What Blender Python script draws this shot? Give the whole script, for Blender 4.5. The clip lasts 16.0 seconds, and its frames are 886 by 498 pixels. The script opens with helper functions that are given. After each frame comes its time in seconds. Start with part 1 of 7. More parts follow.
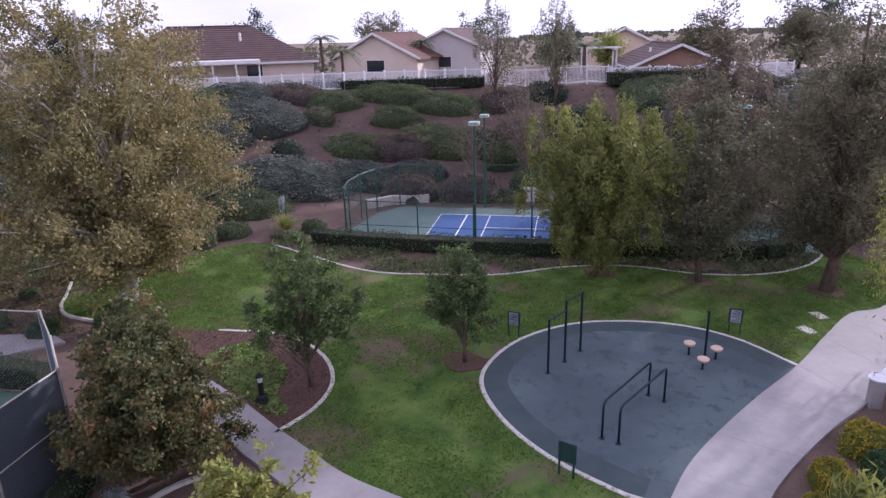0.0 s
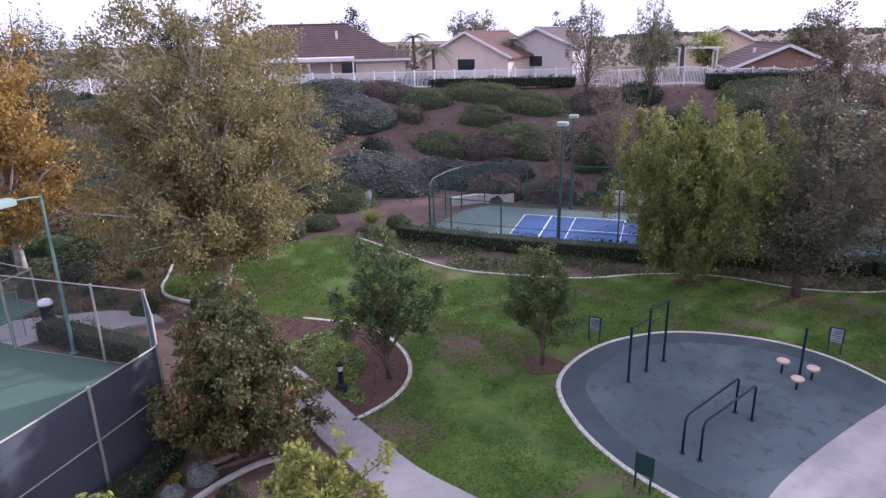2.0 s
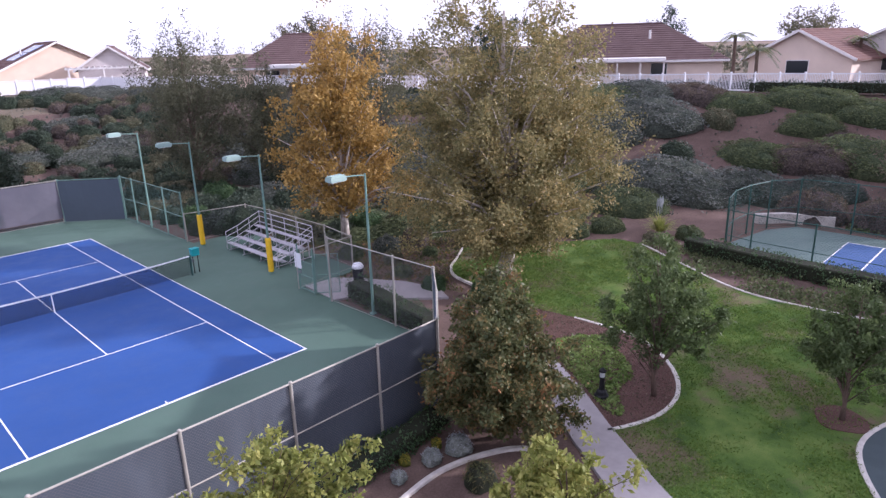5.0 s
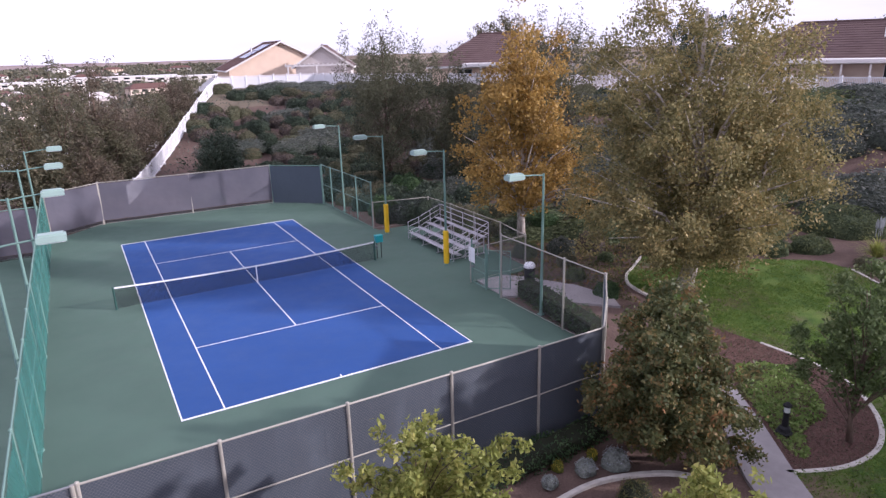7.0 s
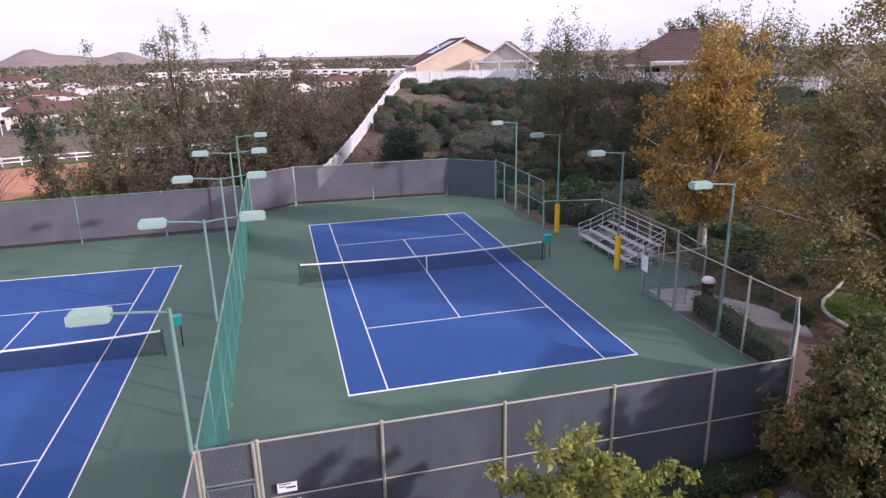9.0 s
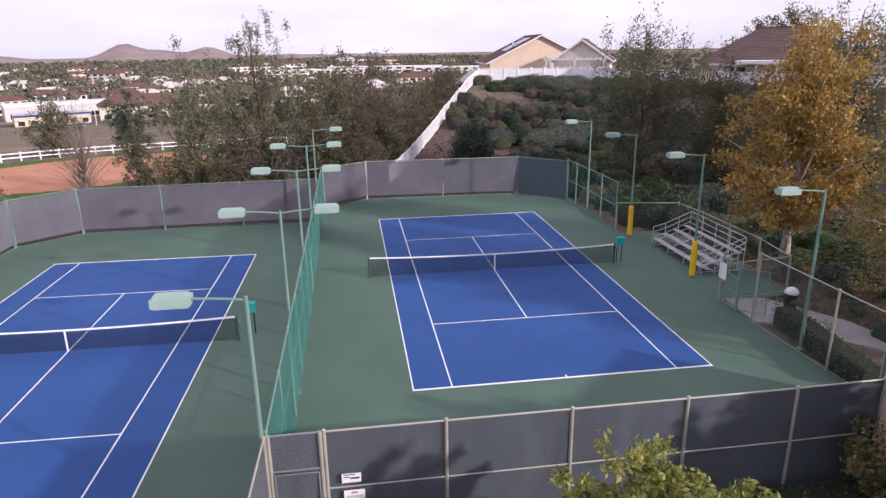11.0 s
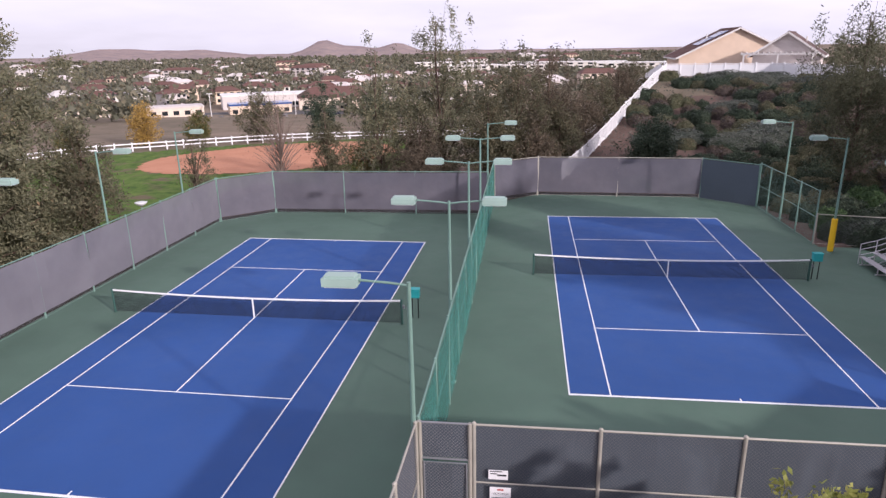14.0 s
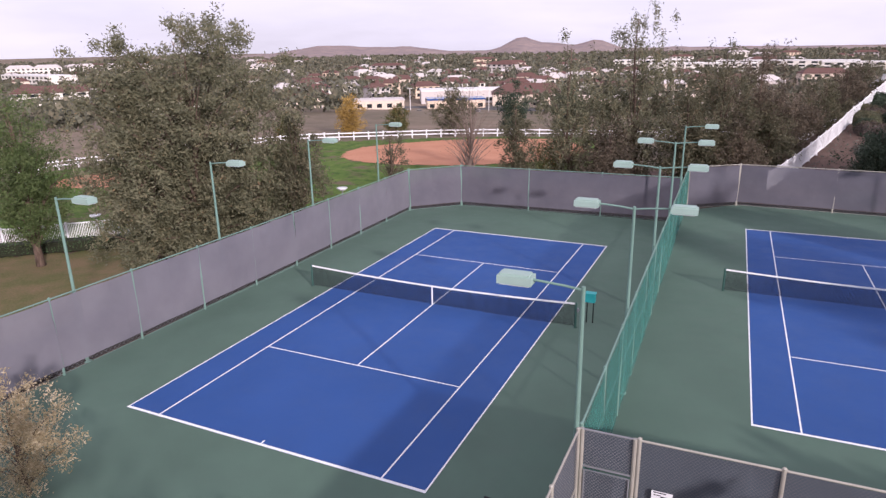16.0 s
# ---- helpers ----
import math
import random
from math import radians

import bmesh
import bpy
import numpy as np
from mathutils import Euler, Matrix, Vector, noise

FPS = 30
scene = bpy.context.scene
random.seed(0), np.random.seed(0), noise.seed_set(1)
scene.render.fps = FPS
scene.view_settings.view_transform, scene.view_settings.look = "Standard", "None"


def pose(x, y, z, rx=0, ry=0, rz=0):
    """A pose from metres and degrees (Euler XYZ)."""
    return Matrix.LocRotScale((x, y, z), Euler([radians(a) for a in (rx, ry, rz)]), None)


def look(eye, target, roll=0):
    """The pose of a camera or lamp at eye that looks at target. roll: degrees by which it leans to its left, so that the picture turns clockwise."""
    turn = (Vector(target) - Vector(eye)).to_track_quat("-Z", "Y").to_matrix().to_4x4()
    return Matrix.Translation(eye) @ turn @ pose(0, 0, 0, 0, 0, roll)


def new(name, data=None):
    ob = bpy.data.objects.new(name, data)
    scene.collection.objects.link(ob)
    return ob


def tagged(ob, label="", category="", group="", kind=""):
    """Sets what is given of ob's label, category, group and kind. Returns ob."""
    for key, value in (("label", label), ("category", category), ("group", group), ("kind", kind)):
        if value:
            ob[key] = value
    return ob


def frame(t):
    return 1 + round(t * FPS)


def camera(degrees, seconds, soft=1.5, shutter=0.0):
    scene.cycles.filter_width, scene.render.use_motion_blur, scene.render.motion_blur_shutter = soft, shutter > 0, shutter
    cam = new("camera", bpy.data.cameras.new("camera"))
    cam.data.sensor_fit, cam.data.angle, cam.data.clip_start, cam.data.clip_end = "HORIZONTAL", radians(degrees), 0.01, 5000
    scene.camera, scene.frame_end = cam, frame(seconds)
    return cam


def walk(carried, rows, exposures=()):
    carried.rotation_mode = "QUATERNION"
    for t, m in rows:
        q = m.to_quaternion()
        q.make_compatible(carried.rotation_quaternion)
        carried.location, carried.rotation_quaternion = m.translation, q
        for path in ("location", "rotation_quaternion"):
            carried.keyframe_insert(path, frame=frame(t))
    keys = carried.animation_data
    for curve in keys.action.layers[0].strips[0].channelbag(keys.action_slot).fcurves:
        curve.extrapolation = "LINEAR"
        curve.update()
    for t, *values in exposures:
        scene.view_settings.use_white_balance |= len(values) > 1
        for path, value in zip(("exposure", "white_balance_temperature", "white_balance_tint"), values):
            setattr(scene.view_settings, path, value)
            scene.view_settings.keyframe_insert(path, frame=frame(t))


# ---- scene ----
cam = camera(68.3, 16.0, soft=1.4)
PATH = [
    (0.0, (-1.797, -19.924, 11.185), (0.0668, -19.5509, 10.5619), -1.61),
    (0.5, (-1.798, -19.925, 11.185), (0.0444, -19.4587, 10.5624), -1.41),
    (1.0, (-1.801, -19.926, 11.186), (0.0374, -19.4462, 10.5614), -1.36),
    (1.5, (-1.805, -19.929, 11.186), (0.0263, -19.4227, 10.5626), -1.35),
    (2.0, (-1.811, -19.932, 11.186), (-0.0125, -19.3166, 10.5659), -1.35),
    (2.5, (-1.819, -19.936, 11.187), (-0.0572, -19.2204, 10.5675), -1.45),
    (3.0, (-1.792, -19.965, 11.185), (-0.0876, -19.1203, 10.5683), -1.56),
    (3.5, (-1.777, -19.990, 11.182), (-0.1562, -18.9906, 10.5704), -1.61),
    (4.0, (-1.719, -20.044, 11.180), (-0.1881, -18.9085, 10.5737), -1.60),
    (6.5, (-1.601, -20.150, 11.156), (-0.5388, -18.5622, 10.5650), -1.62),
    (7.0, (-1.523, -20.209, 11.190), (-0.5925, -18.5390, 10.6022), -1.59),
    (7.5, (-1.493, -20.210, 11.240), (-0.7200, -18.4611, 10.6550), -1.44),
    (8.0, (-1.492, -20.158, 11.231), (-0.8613, -18.3516, 10.6485), -1.41),
    (8.5, (-1.514, -20.109, 11.245), (-0.9767, -18.2729, 10.6612), -1.39),
    (9.0, (-1.556, -20.005, 11.229), (-1.0938, -18.1493, 10.6437), -1.26),
    (11.5, (-1.667, -19.768, 11.197), (-1.4548, -17.8692, 10.6069), -0.87),
    (12.0, (-1.676, -19.644, 11.155), (-1.5275, -17.7390, 10.5644), -0.92),
    (12.5, (-1.655, -19.578, 11.120), (-1.5876, -17.6687, 10.5283), -1.00),
    (13.0, (-1.641, -19.529, 11.107), (-1.6737, -17.6196, 10.5136), -1.05),
    (13.5, (-1.616, -19.533, 11.108), (-1.7561, -17.6280, 10.5144), -1.03),
    (14.0, (-1.592, -19.525, 11.097), (-1.8351, -17.6309, 10.5031), -1.07),
    (14.5, (-1.569, -19.522, 11.105), (-1.9224, -17.6448, 10.5107), -1.04),
    (15.0, (-1.514, -19.534, 11.117), (-1.9852, -17.6833, 10.5238), -1.18),
    (15.5, (-1.509, -19.577, 11.138), (-2.1160, -17.7656, 10.5453), -1.17),
    (16.0, (-1.514, -19.608, 11.184), (-2.2830, -17.8594, 10.5910), -1.02),
]
EXPOSURES = [(0.0, 0.03, 5700, 30), (2.0, 0.23, 5650, 29), (4.0, 0.34, 5700, 28), (7.0, 0.06, 5950, 28), (9.0, -0.10, 6150, 26), (12.5, -0.18, 6350, 22), (16.0, -0.23, 6300, 26)]
walk(cam, [(t, look(eye, target, roll)) for t, eye, target, roll in PATH], EXPOSURES)

# ---- world and sun ----
SUN_ELEV, SUN_AZ = radians(20.4), math.atan2(0.78, -0.62)
world = bpy.data.worlds.new("sky")
scene.world = world
world.use_nodes = True
wn, wl = world.node_tree.nodes, world.node_tree.links
wn.clear()
sky = wn.new("ShaderNodeTexSky")
sky.sky_type = "NISHITA"
sky.sun_disc = False
sky.sun_elevation, sky.sun_rotation = SUN_ELEV, SUN_AZ
sky.dust_density, sky.air_density, sky.ozone_density = 2.0, 1.0, 2.5
tc = wn.new("ShaderNodeTexCoord")
sep = wn.new("ShaderNodeMapping")
sep.inputs["Scale"].default_value = (1.0, 1.0, 5.0)
cloud = wn.new("ShaderNodeTexNoise")
cloud.inputs["Scale"].default_value = 1.6
cloud.inputs["Detail"].default_value = 7
cloud.inputs["Roughness"].default_value = 0.55
cramp = wn.new("ShaderNodeValToRGB")
cramp.color_ramp.elements[0].position = 0.36
cramp.color_ramp.elements[0].color = (0.70, 0.70, 0.70, 1)
cramp.color_ramp.elements[1].position = 0.60
cramp.color_ramp.elements[1].color = (0.96, 0.96, 0.96, 1)
veil = wn.new("ShaderNodeMix")
veil.data_type = "RGBA"
veil.inputs["B"].default_value = (13.7, 13.6, 14.9, 1)
bg = wn.new("ShaderNodeBackground")
bg.inputs["Strength"].default_value = 0.085
wout = wn.new("ShaderNodeOutputWorld")
wl.new(tc.outputs["Generated"], sep.inputs["Vector"])
wl.new(sep.outputs["Vector"], cloud.inputs["Vector"])
wl.new(cloud.outputs["Fac"], cramp.inputs["Fac"])
wl.new(cramp.outputs["Color"], veil.inputs["Factor"])
wl.new(sky.outputs["Color"], veil.inputs["A"])
wl.new(veil.outputs["Result"], bg.inputs["Color"])
wl.new(bg.outputs["Background"], wout.inputs["Surface"])

sun = new("sun", bpy.data.lights.new("sun", "SUN"))
sun.data.energy = 4.8
sun.data.angle = radians(1.6)
sun.data.color = (1.0, 0.94, 0.86)
to_sun = Vector((math.sin(SUN_AZ) * math.cos(SUN_ELEV), math.cos(SUN_AZ) * math.cos(SUN_ELEV), math.sin(SUN_ELEV)))
sun.matrix_world = look(to_sun * 60, (0, 0, 0))

# ---- materials ----
class Mat:
    """A small builder for node materials."""

    def __init__(self, name, rough=0.8, metal=0.0, spec=0.3):
        self.m = bpy.data.materials.new(name)
        self.m.use_nodes = True
        self.n, self.l = self.m.node_tree.nodes, self.m.node_tree.links
        self.b = self.n["Principled BSDF"]
        self.out = self.n["Material Output"]
        self.b.inputs["Roughness"].default_value = rough
        self.b.inputs["Metallic"].default_value = metal
        self.b.inputs["Specular IOR Level"].default_value = spec
        self.co = self.n.new("ShaderNodeTexCoord").outputs["Object"]

    def world(self):
        self.co = self.n.new("ShaderNodeNewGeometry").outputs["Position"]
        return self

    def noise(self, scale, detail=4, rough=0.55, stretch=None):
        t = self.n.new("ShaderNodeTexNoise")
        t.inputs["Scale"].default_value = scale
        t.inputs["Detail"].default_value = detail
        t.inputs["Roughness"].default_value = rough
        co = self.co
        if stretch:
            mp = self.n.new("ShaderNodeMapping")
            mp.inputs["Scale"].default_value = stretch
            self.l.new(co, mp.inputs["Vector"])
            co = mp.outputs["Vector"]
        self.l.new(co, t.inputs["Vector"])
        return t.outputs["Fac"]

    def ramp(self, fac, *stops):
        r = self.n.new("ShaderNodeValToRGB")
        e = r.color_ramp.elements
        while len(e) < len(stops):
            e.new(0.5)
        for k, (p, c) in enumerate(stops):
            e[k].position = p
            e[k].color = (*c, 1) if len(c) == 3 else c
        self.l.new(fac, r.inputs["Fac"])
        return r.outputs["Color"]

    def mix(self, fac, a, b, kind="MIX"):
        x = self.n.new("ShaderNodeMix")
        x.data_type = "RGBA"
        x.blend_type = kind
        for key, val in (("Factor", fac), ("A", a), ("B", b)):
            if isinstance(val, (int, float)):
                x.inputs[key].default_value = val
            elif isinstance(val, tuple):
                x.inputs[key].default_value = (*val, 1)
            else:
                self.l.new(val, x.inputs[key])
        return x.outputs["Result"]

    def island(self):
        return self.n.new("ShaderNodeNewGeometry").outputs["Random Per Island"]

    def each(self):
        return self.n.new("ShaderNodeObjectInfo").outputs["Random"]

    def color(self, c):
        if isinstance(c, tuple):
            self.b.inputs["Base Color"].default_value = (*c, 1)
        else:
            self.l.new(c, self.b.inputs["Base Color"])
        return self

    def rough(self, fac, lo, hi):
        r = self.ramp(fac, (0.3, (lo, lo, lo)), (0.7, (hi, hi, hi)))
        self.l.new(r, self.b.inputs["Roughness"])
        return self

    def bump(self, fac, strength=0.3, dist=0.02):
        bp = self.n.new("ShaderNodeBump")
        bp.inputs["Strength"].default_value = strength
        bp.inputs["Distance"].default_value = dist
        self.l.new(fac, bp.inputs["Height"])
        self.l.new(bp.outputs["Normal"], self.b.inputs["Normal"])
        return self

    def see_through(self, amount):
        t = self.n.new("ShaderNodeBsdfTransparent")
        x = self.n.new("ShaderNodeMixShader")
        x.inputs[0].default_value = amount
        self.l.new(self.b.outputs[0], x.inputs[1])
        self.l.new(t.outputs[0], x.inputs[2])
        self.l.new(x.outputs[0], self.out.inputs["Surface"])
        return self

    def translucent(self, amount, c):
        t = self.n.new("ShaderNodeBsdfTranslucent")
        self.l.new(c, t.inputs["Color"])
        x = self.n.new("ShaderNodeMixShader")
        x.inputs[0].default_value = amount
        self.l.new(self.b.outputs[0], x.inputs[1])
        self.l.new(t.outputs[0], x.inputs[2])
        self.l.new(x.outputs[0], self.out.inputs["Surface"])
        return self


def plain(name, c, rough=0.7, metal=0.0, var=0.15, scale=3.0, spec=0.3, fine=60.0):
    """Paint, metal or plastic with slight two-scale variation."""
    m = Mat(name, rough, metal, spec).world()
    a = m.noise(scale)
    f = m.noise(fine, 3)
    lo = tuple(x * (1 - var) for x in c)
    hi = tuple(min(1, x * (1 + var)) for x in c)
    col = m.mix(0.35, m.ramp(a, (0.3, lo), (0.7, hi)), m.ramp(f, (0.3, lo), (0.7, hi)))
    m.color(col).rough(a, max(0.05, rough - 0.08), min(1, rough + 0.08))
    m.bump(f, 0.12, 0.004)
    return m.m


def leafy(name, stops, trans=0.3, rough=0.55):
    """Leaves whose colour changes from leaf to leaf and from bough to bough."""
    m = Mat(name, rough, 0, 0.25).world()
    big = m.mix(0.5, m.noise(0.55, 2), m.noise(2.2, 2))
    fac = m.mix(0.42, m.island(), m.ramp(big, (0.36, (0, 0, 0)), (0.64, (1, 1, 1))))
    c = m.ramp(fac, *stops)
    m.color(c).translucent(trans, c)
    return m.m


def court_paint(name, c, stain):
    m = Mat(name, 0.75, 0, 0.25).world()
    big, mid, fine = m.noise(0.16, 5, 0.6), m.noise(0.9, 5, 0.65), m.noise(140, 2)
    lo = tuple(x * (1 - stain) for x in c)
    hi = tuple(min(1, x * (1 + stain) + 0.006) for x in c)
    col = m.mix(0.4, m.ramp(big, (0.35, lo), (0.65, hi)), m.ramp(mid, (0.3, lo), (0.72, hi)))
    col = m.mix(m.ramp(fine, (0.45, (0, 0, 0)), (0.75, (0.25, 0.25, 0.25))), col, tuple(min(1, x * 1.5 + 0.01) for x in c))
    m.color(col).rough(mid, 0.6, 0.85).bump(fine, 0.25, 0.003)
    return m.m


BLUE = court_paint("court_blue", (0.021, 0.074, 0.245), 0.14)
BLUE_PALE = court_paint("court_blue_pale", (0.05, 0.105, 0.245), 0.14)
GREEN_PALE = court_paint("court_green_pale", (0.105, 0.155, 0.14), 0.15)
GREEN = court_paint("court_green", (0.078, 0.134, 0.102), 0.17)
WHITE_LINE = plain("line_white", (0.78, 0.79, 0.80), 0.7, var=0.06, scale=2)
WHITE_VINYL = plain("white_vinyl", (0.80, 0.80, 0.82), 0.5, var=0.05, scale=0.6)
SCREEN_GREY = plain("windscreen_grey", (0.086, 0.107, 0.132), 0.9, var=0.10, scale=0.4, fine=200)
GALV = plain("galvanised_steel", (0.24, 0.245, 0.26), 0.5, 0.4, 0.12, 2)
WIRE = plain("fence_wire", (0.16, 0.165, 0.18), 0.55, 0.4, 0.12, 2)
GALV_TAN = plain("weathered_post", (0.40, 0.38, 0.33), 0.55, 0.35, 0.15, 3)
GREEN_POLE = plain("green_pole", (0.16, 0.27, 0.23), 0.5, 0.1, 0.12, 1.5)
GREEN_POST = plain("dark_green_post", (0.04, 0.10, 0.085), 0.5, 0.1, 0.12, 1.5)
LAMP_CASE = plain("lamp_case", (0.30, 0.42, 0.375), 0.5, 0.0, 0.08, 2)
LAMP_GLASS = plain("lamp_lens", (0.62, 0.66, 0.66), 0.2, 0.0, 0.05, 4, 0.5)
TEAL = plain("teal_box", (0.02, 0.35, 0.36), 0.45, 0, 0.08, 6)
YELLOW = plain("yellow_pad", (0.78, 0.48, 0.02), 0.5, 0, 0.08, 4)
ALU = plain("aluminium", (0.62, 0.60, 0.64), 0.35, 0.55, 0.10, 3)
BLACK = plain("black_metal", (0.012, 0.013, 0.015), 0.45, 0.2, 0.2, 6)
DARK_STEEL = plain("dark_blue_steel", (0.016, 0.03, 0.042), 0.4, 0.3, 0.2, 5)
BLACK_NET = Mat("net_cord", 0.8).color((0.008, 0.009, 0.012)).m
NET_TAPE = plain("net_tape", (0.80, 0.80, 0.80), 0.6, var=0.05, scale=4)
SIGN_WHITE = plain("sign_white", (0.75, 0.75, 0.77), 0.5, var=0.05)
SIGN_DARK = plain("sign_dark_green", (0.02, 0.055, 0.05), 0.45, var=0.1)
SIGN_INK = plain("sign_ink", (0.05, 0.05, 0.06), 0.6, var=0.05)
SIGN_GREY = plain("sign_grey", (0.26, 0.27, 0.31), 0.5, var=0.1)
SIGN_RED = plain("sign_red_ink", (0.45, 0.06, 0.05), 0.6, var=0.05)
STEP_TAN = plain("step_tan", (0.62, 0.45, 0.34), 0.7, var=0.1)
PLASTIC_WHITE = plain("white_plastic", (0.75, 0.76, 0.78), 0.4, var=0.05)
SOLAR = plain("solar_panel", (0.03, 0.09, 0.28), 0.15, 0.1, 0.1, 0.6, 0.6)
WINDOW_GLASS = plain("window_glass", (0.02, 0.025, 0.03), 0.08, 0.0, 0.1, 0.4, 0.6)
CAR_BLUE = plain("car_paint_dark", (0.04, 0.05, 0.09), 0.3, 0.3, 0.1, 0.3, 0.5)

_m = Mat("green_screen", 0.85).world()
_c = _m.ramp(_m.noise(0.7), (0.3, (0.012, 0.15, 0.125)), (0.7, (0.022, 0.22, 0.185)))
GREEN_SCREEN = _m.color(_c).bump(_m.noise(90), 0.2, 0.004).see_through(0.52).m
_m = Mat("grey_mesh_thin", 0.9).world()
_c = _m.ramp(_m.noise(0.5), (0.3, (0.15, 0.147, 0.175)), (0.7, (0.19, 0.185, 0.215)))
SCREEN_THIN = _m.color(_c).bump(_m.noise(60), 0.2, 0.004).see_through(0.12).m

_m = Mat("grey_mesh_mid", 0.9).world()
_c = _m.ramp(_m.noise(0.5), (0.3, (0.105, 0.103, 0.13)), (0.7, (0.14, 0.136, 0.165)))
SCREEN_MID = _m.color(_c).bump(_m.noise(60), 0.2, 0.004).see_through(0.17).m

_m = Mat("concrete", 0.85).world()
_b, _f, _g = _m.noise(0.35, 5, 0.6), _m.noise(3.0, 6, 0.65), _m.noise(90, 2)
_c = _m.mix(0.5, _m.ramp(_b, (0.33, (0.24, 0.22, 0.22)), (0.66, (0.39, 0.365, 0.365))), _m.ramp(_f, (0.3, (0.26, 0.24, 0.235)), (0.7, (0.38, 0.355, 0.35))))
CONCRETE = _m.color(_c).bump(_g, 0.2, 0.004).rough(_f, 0.7, 0.9).m
_m = Mat("kerb_concrete", 0.85).world()
_f = _m.noise(4.0, 5)
KERB = _m.color(_m.ramp(_f, (0.3, (0.42, 0.39, 0.35)), (0.7, (0.60, 0.57, 0.52)))).bump(_m.noise(60), 0.25, 0.006).m

_m = Mat("safety_rubber", 0.9).world()
_b, _f, _g = _m.noise(0.22, 4, 0.6), _m.noise(1.6, 6, 0.7), _m.noise(45, 3)
_c = _m.ramp(_b, (0.40, (0.056, 0.078, 0.088)), (0.58, (0.09, 0.12, 0.13)))
_c = _m.mix(_m.ramp(_f, (0.54, (0, 0, 0)), (0.60, (0.75, 0.75, 0.75))), _c, (0.042, 0.058, 0.064))
_c = _m.mix(_m.ramp(_g, (0.4, (0, 0, 0)), (0.7, (0.35, 0.35, 0.35))), _c, (0.14, 0.175, 0.19))
RUBBER = _m.color(_c).bump(_g, 0.4, 0.008).m

_m = Mat("safety_rubber_border", 0.9).world()
_f, _g = _m.noise(1.2, 5), _m.noise(45, 3)
RUBBER_DARK = _m.color(_m.mix(0.4, _m.ramp(_f, (0.3, (0.045, 0.064, 0.07)), (0.7, (0.07, 0.094, 0.10))), _m.ramp(_g, (0.3, (0.04, 0.06, 0.06)), (0.7, (0.065, 0.085, 0.09))))).bump(_g, 0.4, 0.008).m

_m = Mat("lawn_soil", 0.95, 0, 0.1).world()
_b, _f, _g = _m.noise(0.13, 4, 0.65), _m.noise(0.8, 6, 0.7), _m.noise(30, 4)
_c = _m.ramp(_f, (0.32, (0.035, 0.075, 0.015)), (0.5, (0.09, 0.155, 0.03)), (0.72, (0.17, 0.22, 0.06)))
_c = _m.mix(_m.ramp(_g, (0.35, (0, 0, 0)), (0.75, (0.5, 0.5, 0.5))), _c, (0.05, 0.085, 0.035))
_h = _m.mix(0.35, _m.noise(0.28, 3, 0.6), _m.noise(1.3, 4, 0.7))
_c = _m.mix(_m.ramp(_h, (0.51, (0, 0, 0)), (0.61, (0.85, 0.85, 0.85))), _c, (0.15, 0.105, 0.08))
LAWN = _m.color(_c).bump(_g, 0.8, 0.03).m

_m = Mat("bare_earth", 0.95, 0, 0.1).world()
_b, _f, _g = _m.noise(0.10, 4, 0.6), _m.noise(0.9, 6, 0.7), _m.noise(14, 5, 0.7)
_c = _m.mix(0.5, _m.ramp(_b, (0.35, (0.11, 0.075, 0.062)), (0.65, (0.18, 0.125, 0.105))), _m.ramp(_f, (0.3, (0.085, 0.06, 0.05)), (0.7, (0.215, 0.15, 0.125))))
_c = _m.mix(_m.ramp(_g, (0.4, (0, 0, 0)), (0.75, (0.6, 0.6, 0.6))), _c, (0.055, 0.038, 0.03))
EARTH = _m.color(_c).bump(_g, 0.7, 0.05).m

_m = Mat("bark_mulch", 0.95, 0, 0.1).world()
_f, _g = _m.noise(1.5, 5), _m.noise(28, 5, 0.75)
_c = _m.mix(0.6, _m.ramp(_f, (0.3, (0.085, 0.045, 0.04)), (0.7, (0.15, 0.085, 0.07))), _m.ramp(_g, (0.3, (0.04, 0.022, 0.02)), (0.7, (0.22, 0.135, 0.11))))
MULCH = _m.color(_c).bump(_g, 0.9, 0.05).m

_m = Mat("far_land", 0.95, 0, 0.1).world()
_b, _f, _g = _m.noise(0.004, 4, 0.6), _m.noise(0.03, 6, 0.7), _m.noise(0.25, 5, 0.7)
_c = _m.mix(0.5, _m.ramp(_b, (0.4, (0.13, 0.11, 0.08)), (0.62, (0.30, 0.225, 0.175))), _m.ramp(_f, (0.35, (0.11, 0.10, 0.07)), (0.65, (0.33, 0.245, 0.19))))
_c = _m.mix(_m.ramp(_g, (0.45, (0, 0, 0)), (0.7, (0.6, 0.6, 0.6))), _c, (0.10, 0.095, 0.06))
FARLAND = _m.color(_c).m

_m = Mat("infield_clay", 0.95, 0, 0.1).world()
CLAY = _m.color(_m.mix(0.5, _m.ramp(_m.noise(0.25, 5), (0.3, (0.42, 0.19, 0.115)), (0.7, (0.55, 0.28, 0.18))), _m.ramp(_m.noise(5, 4), (0.3, (0.40, 0.18, 0.11)), (0.7, (0.54, 0.28, 0.18))))).m
_m = Mat("asphalt", 0.9).world()
ASPHALT = _m.color(_m.ramp(_m.noise(0.1, 6), (0.3, (0.06, 0.06, 0.065)), (0.7, (0.11, 0.11, 0.115)))).m

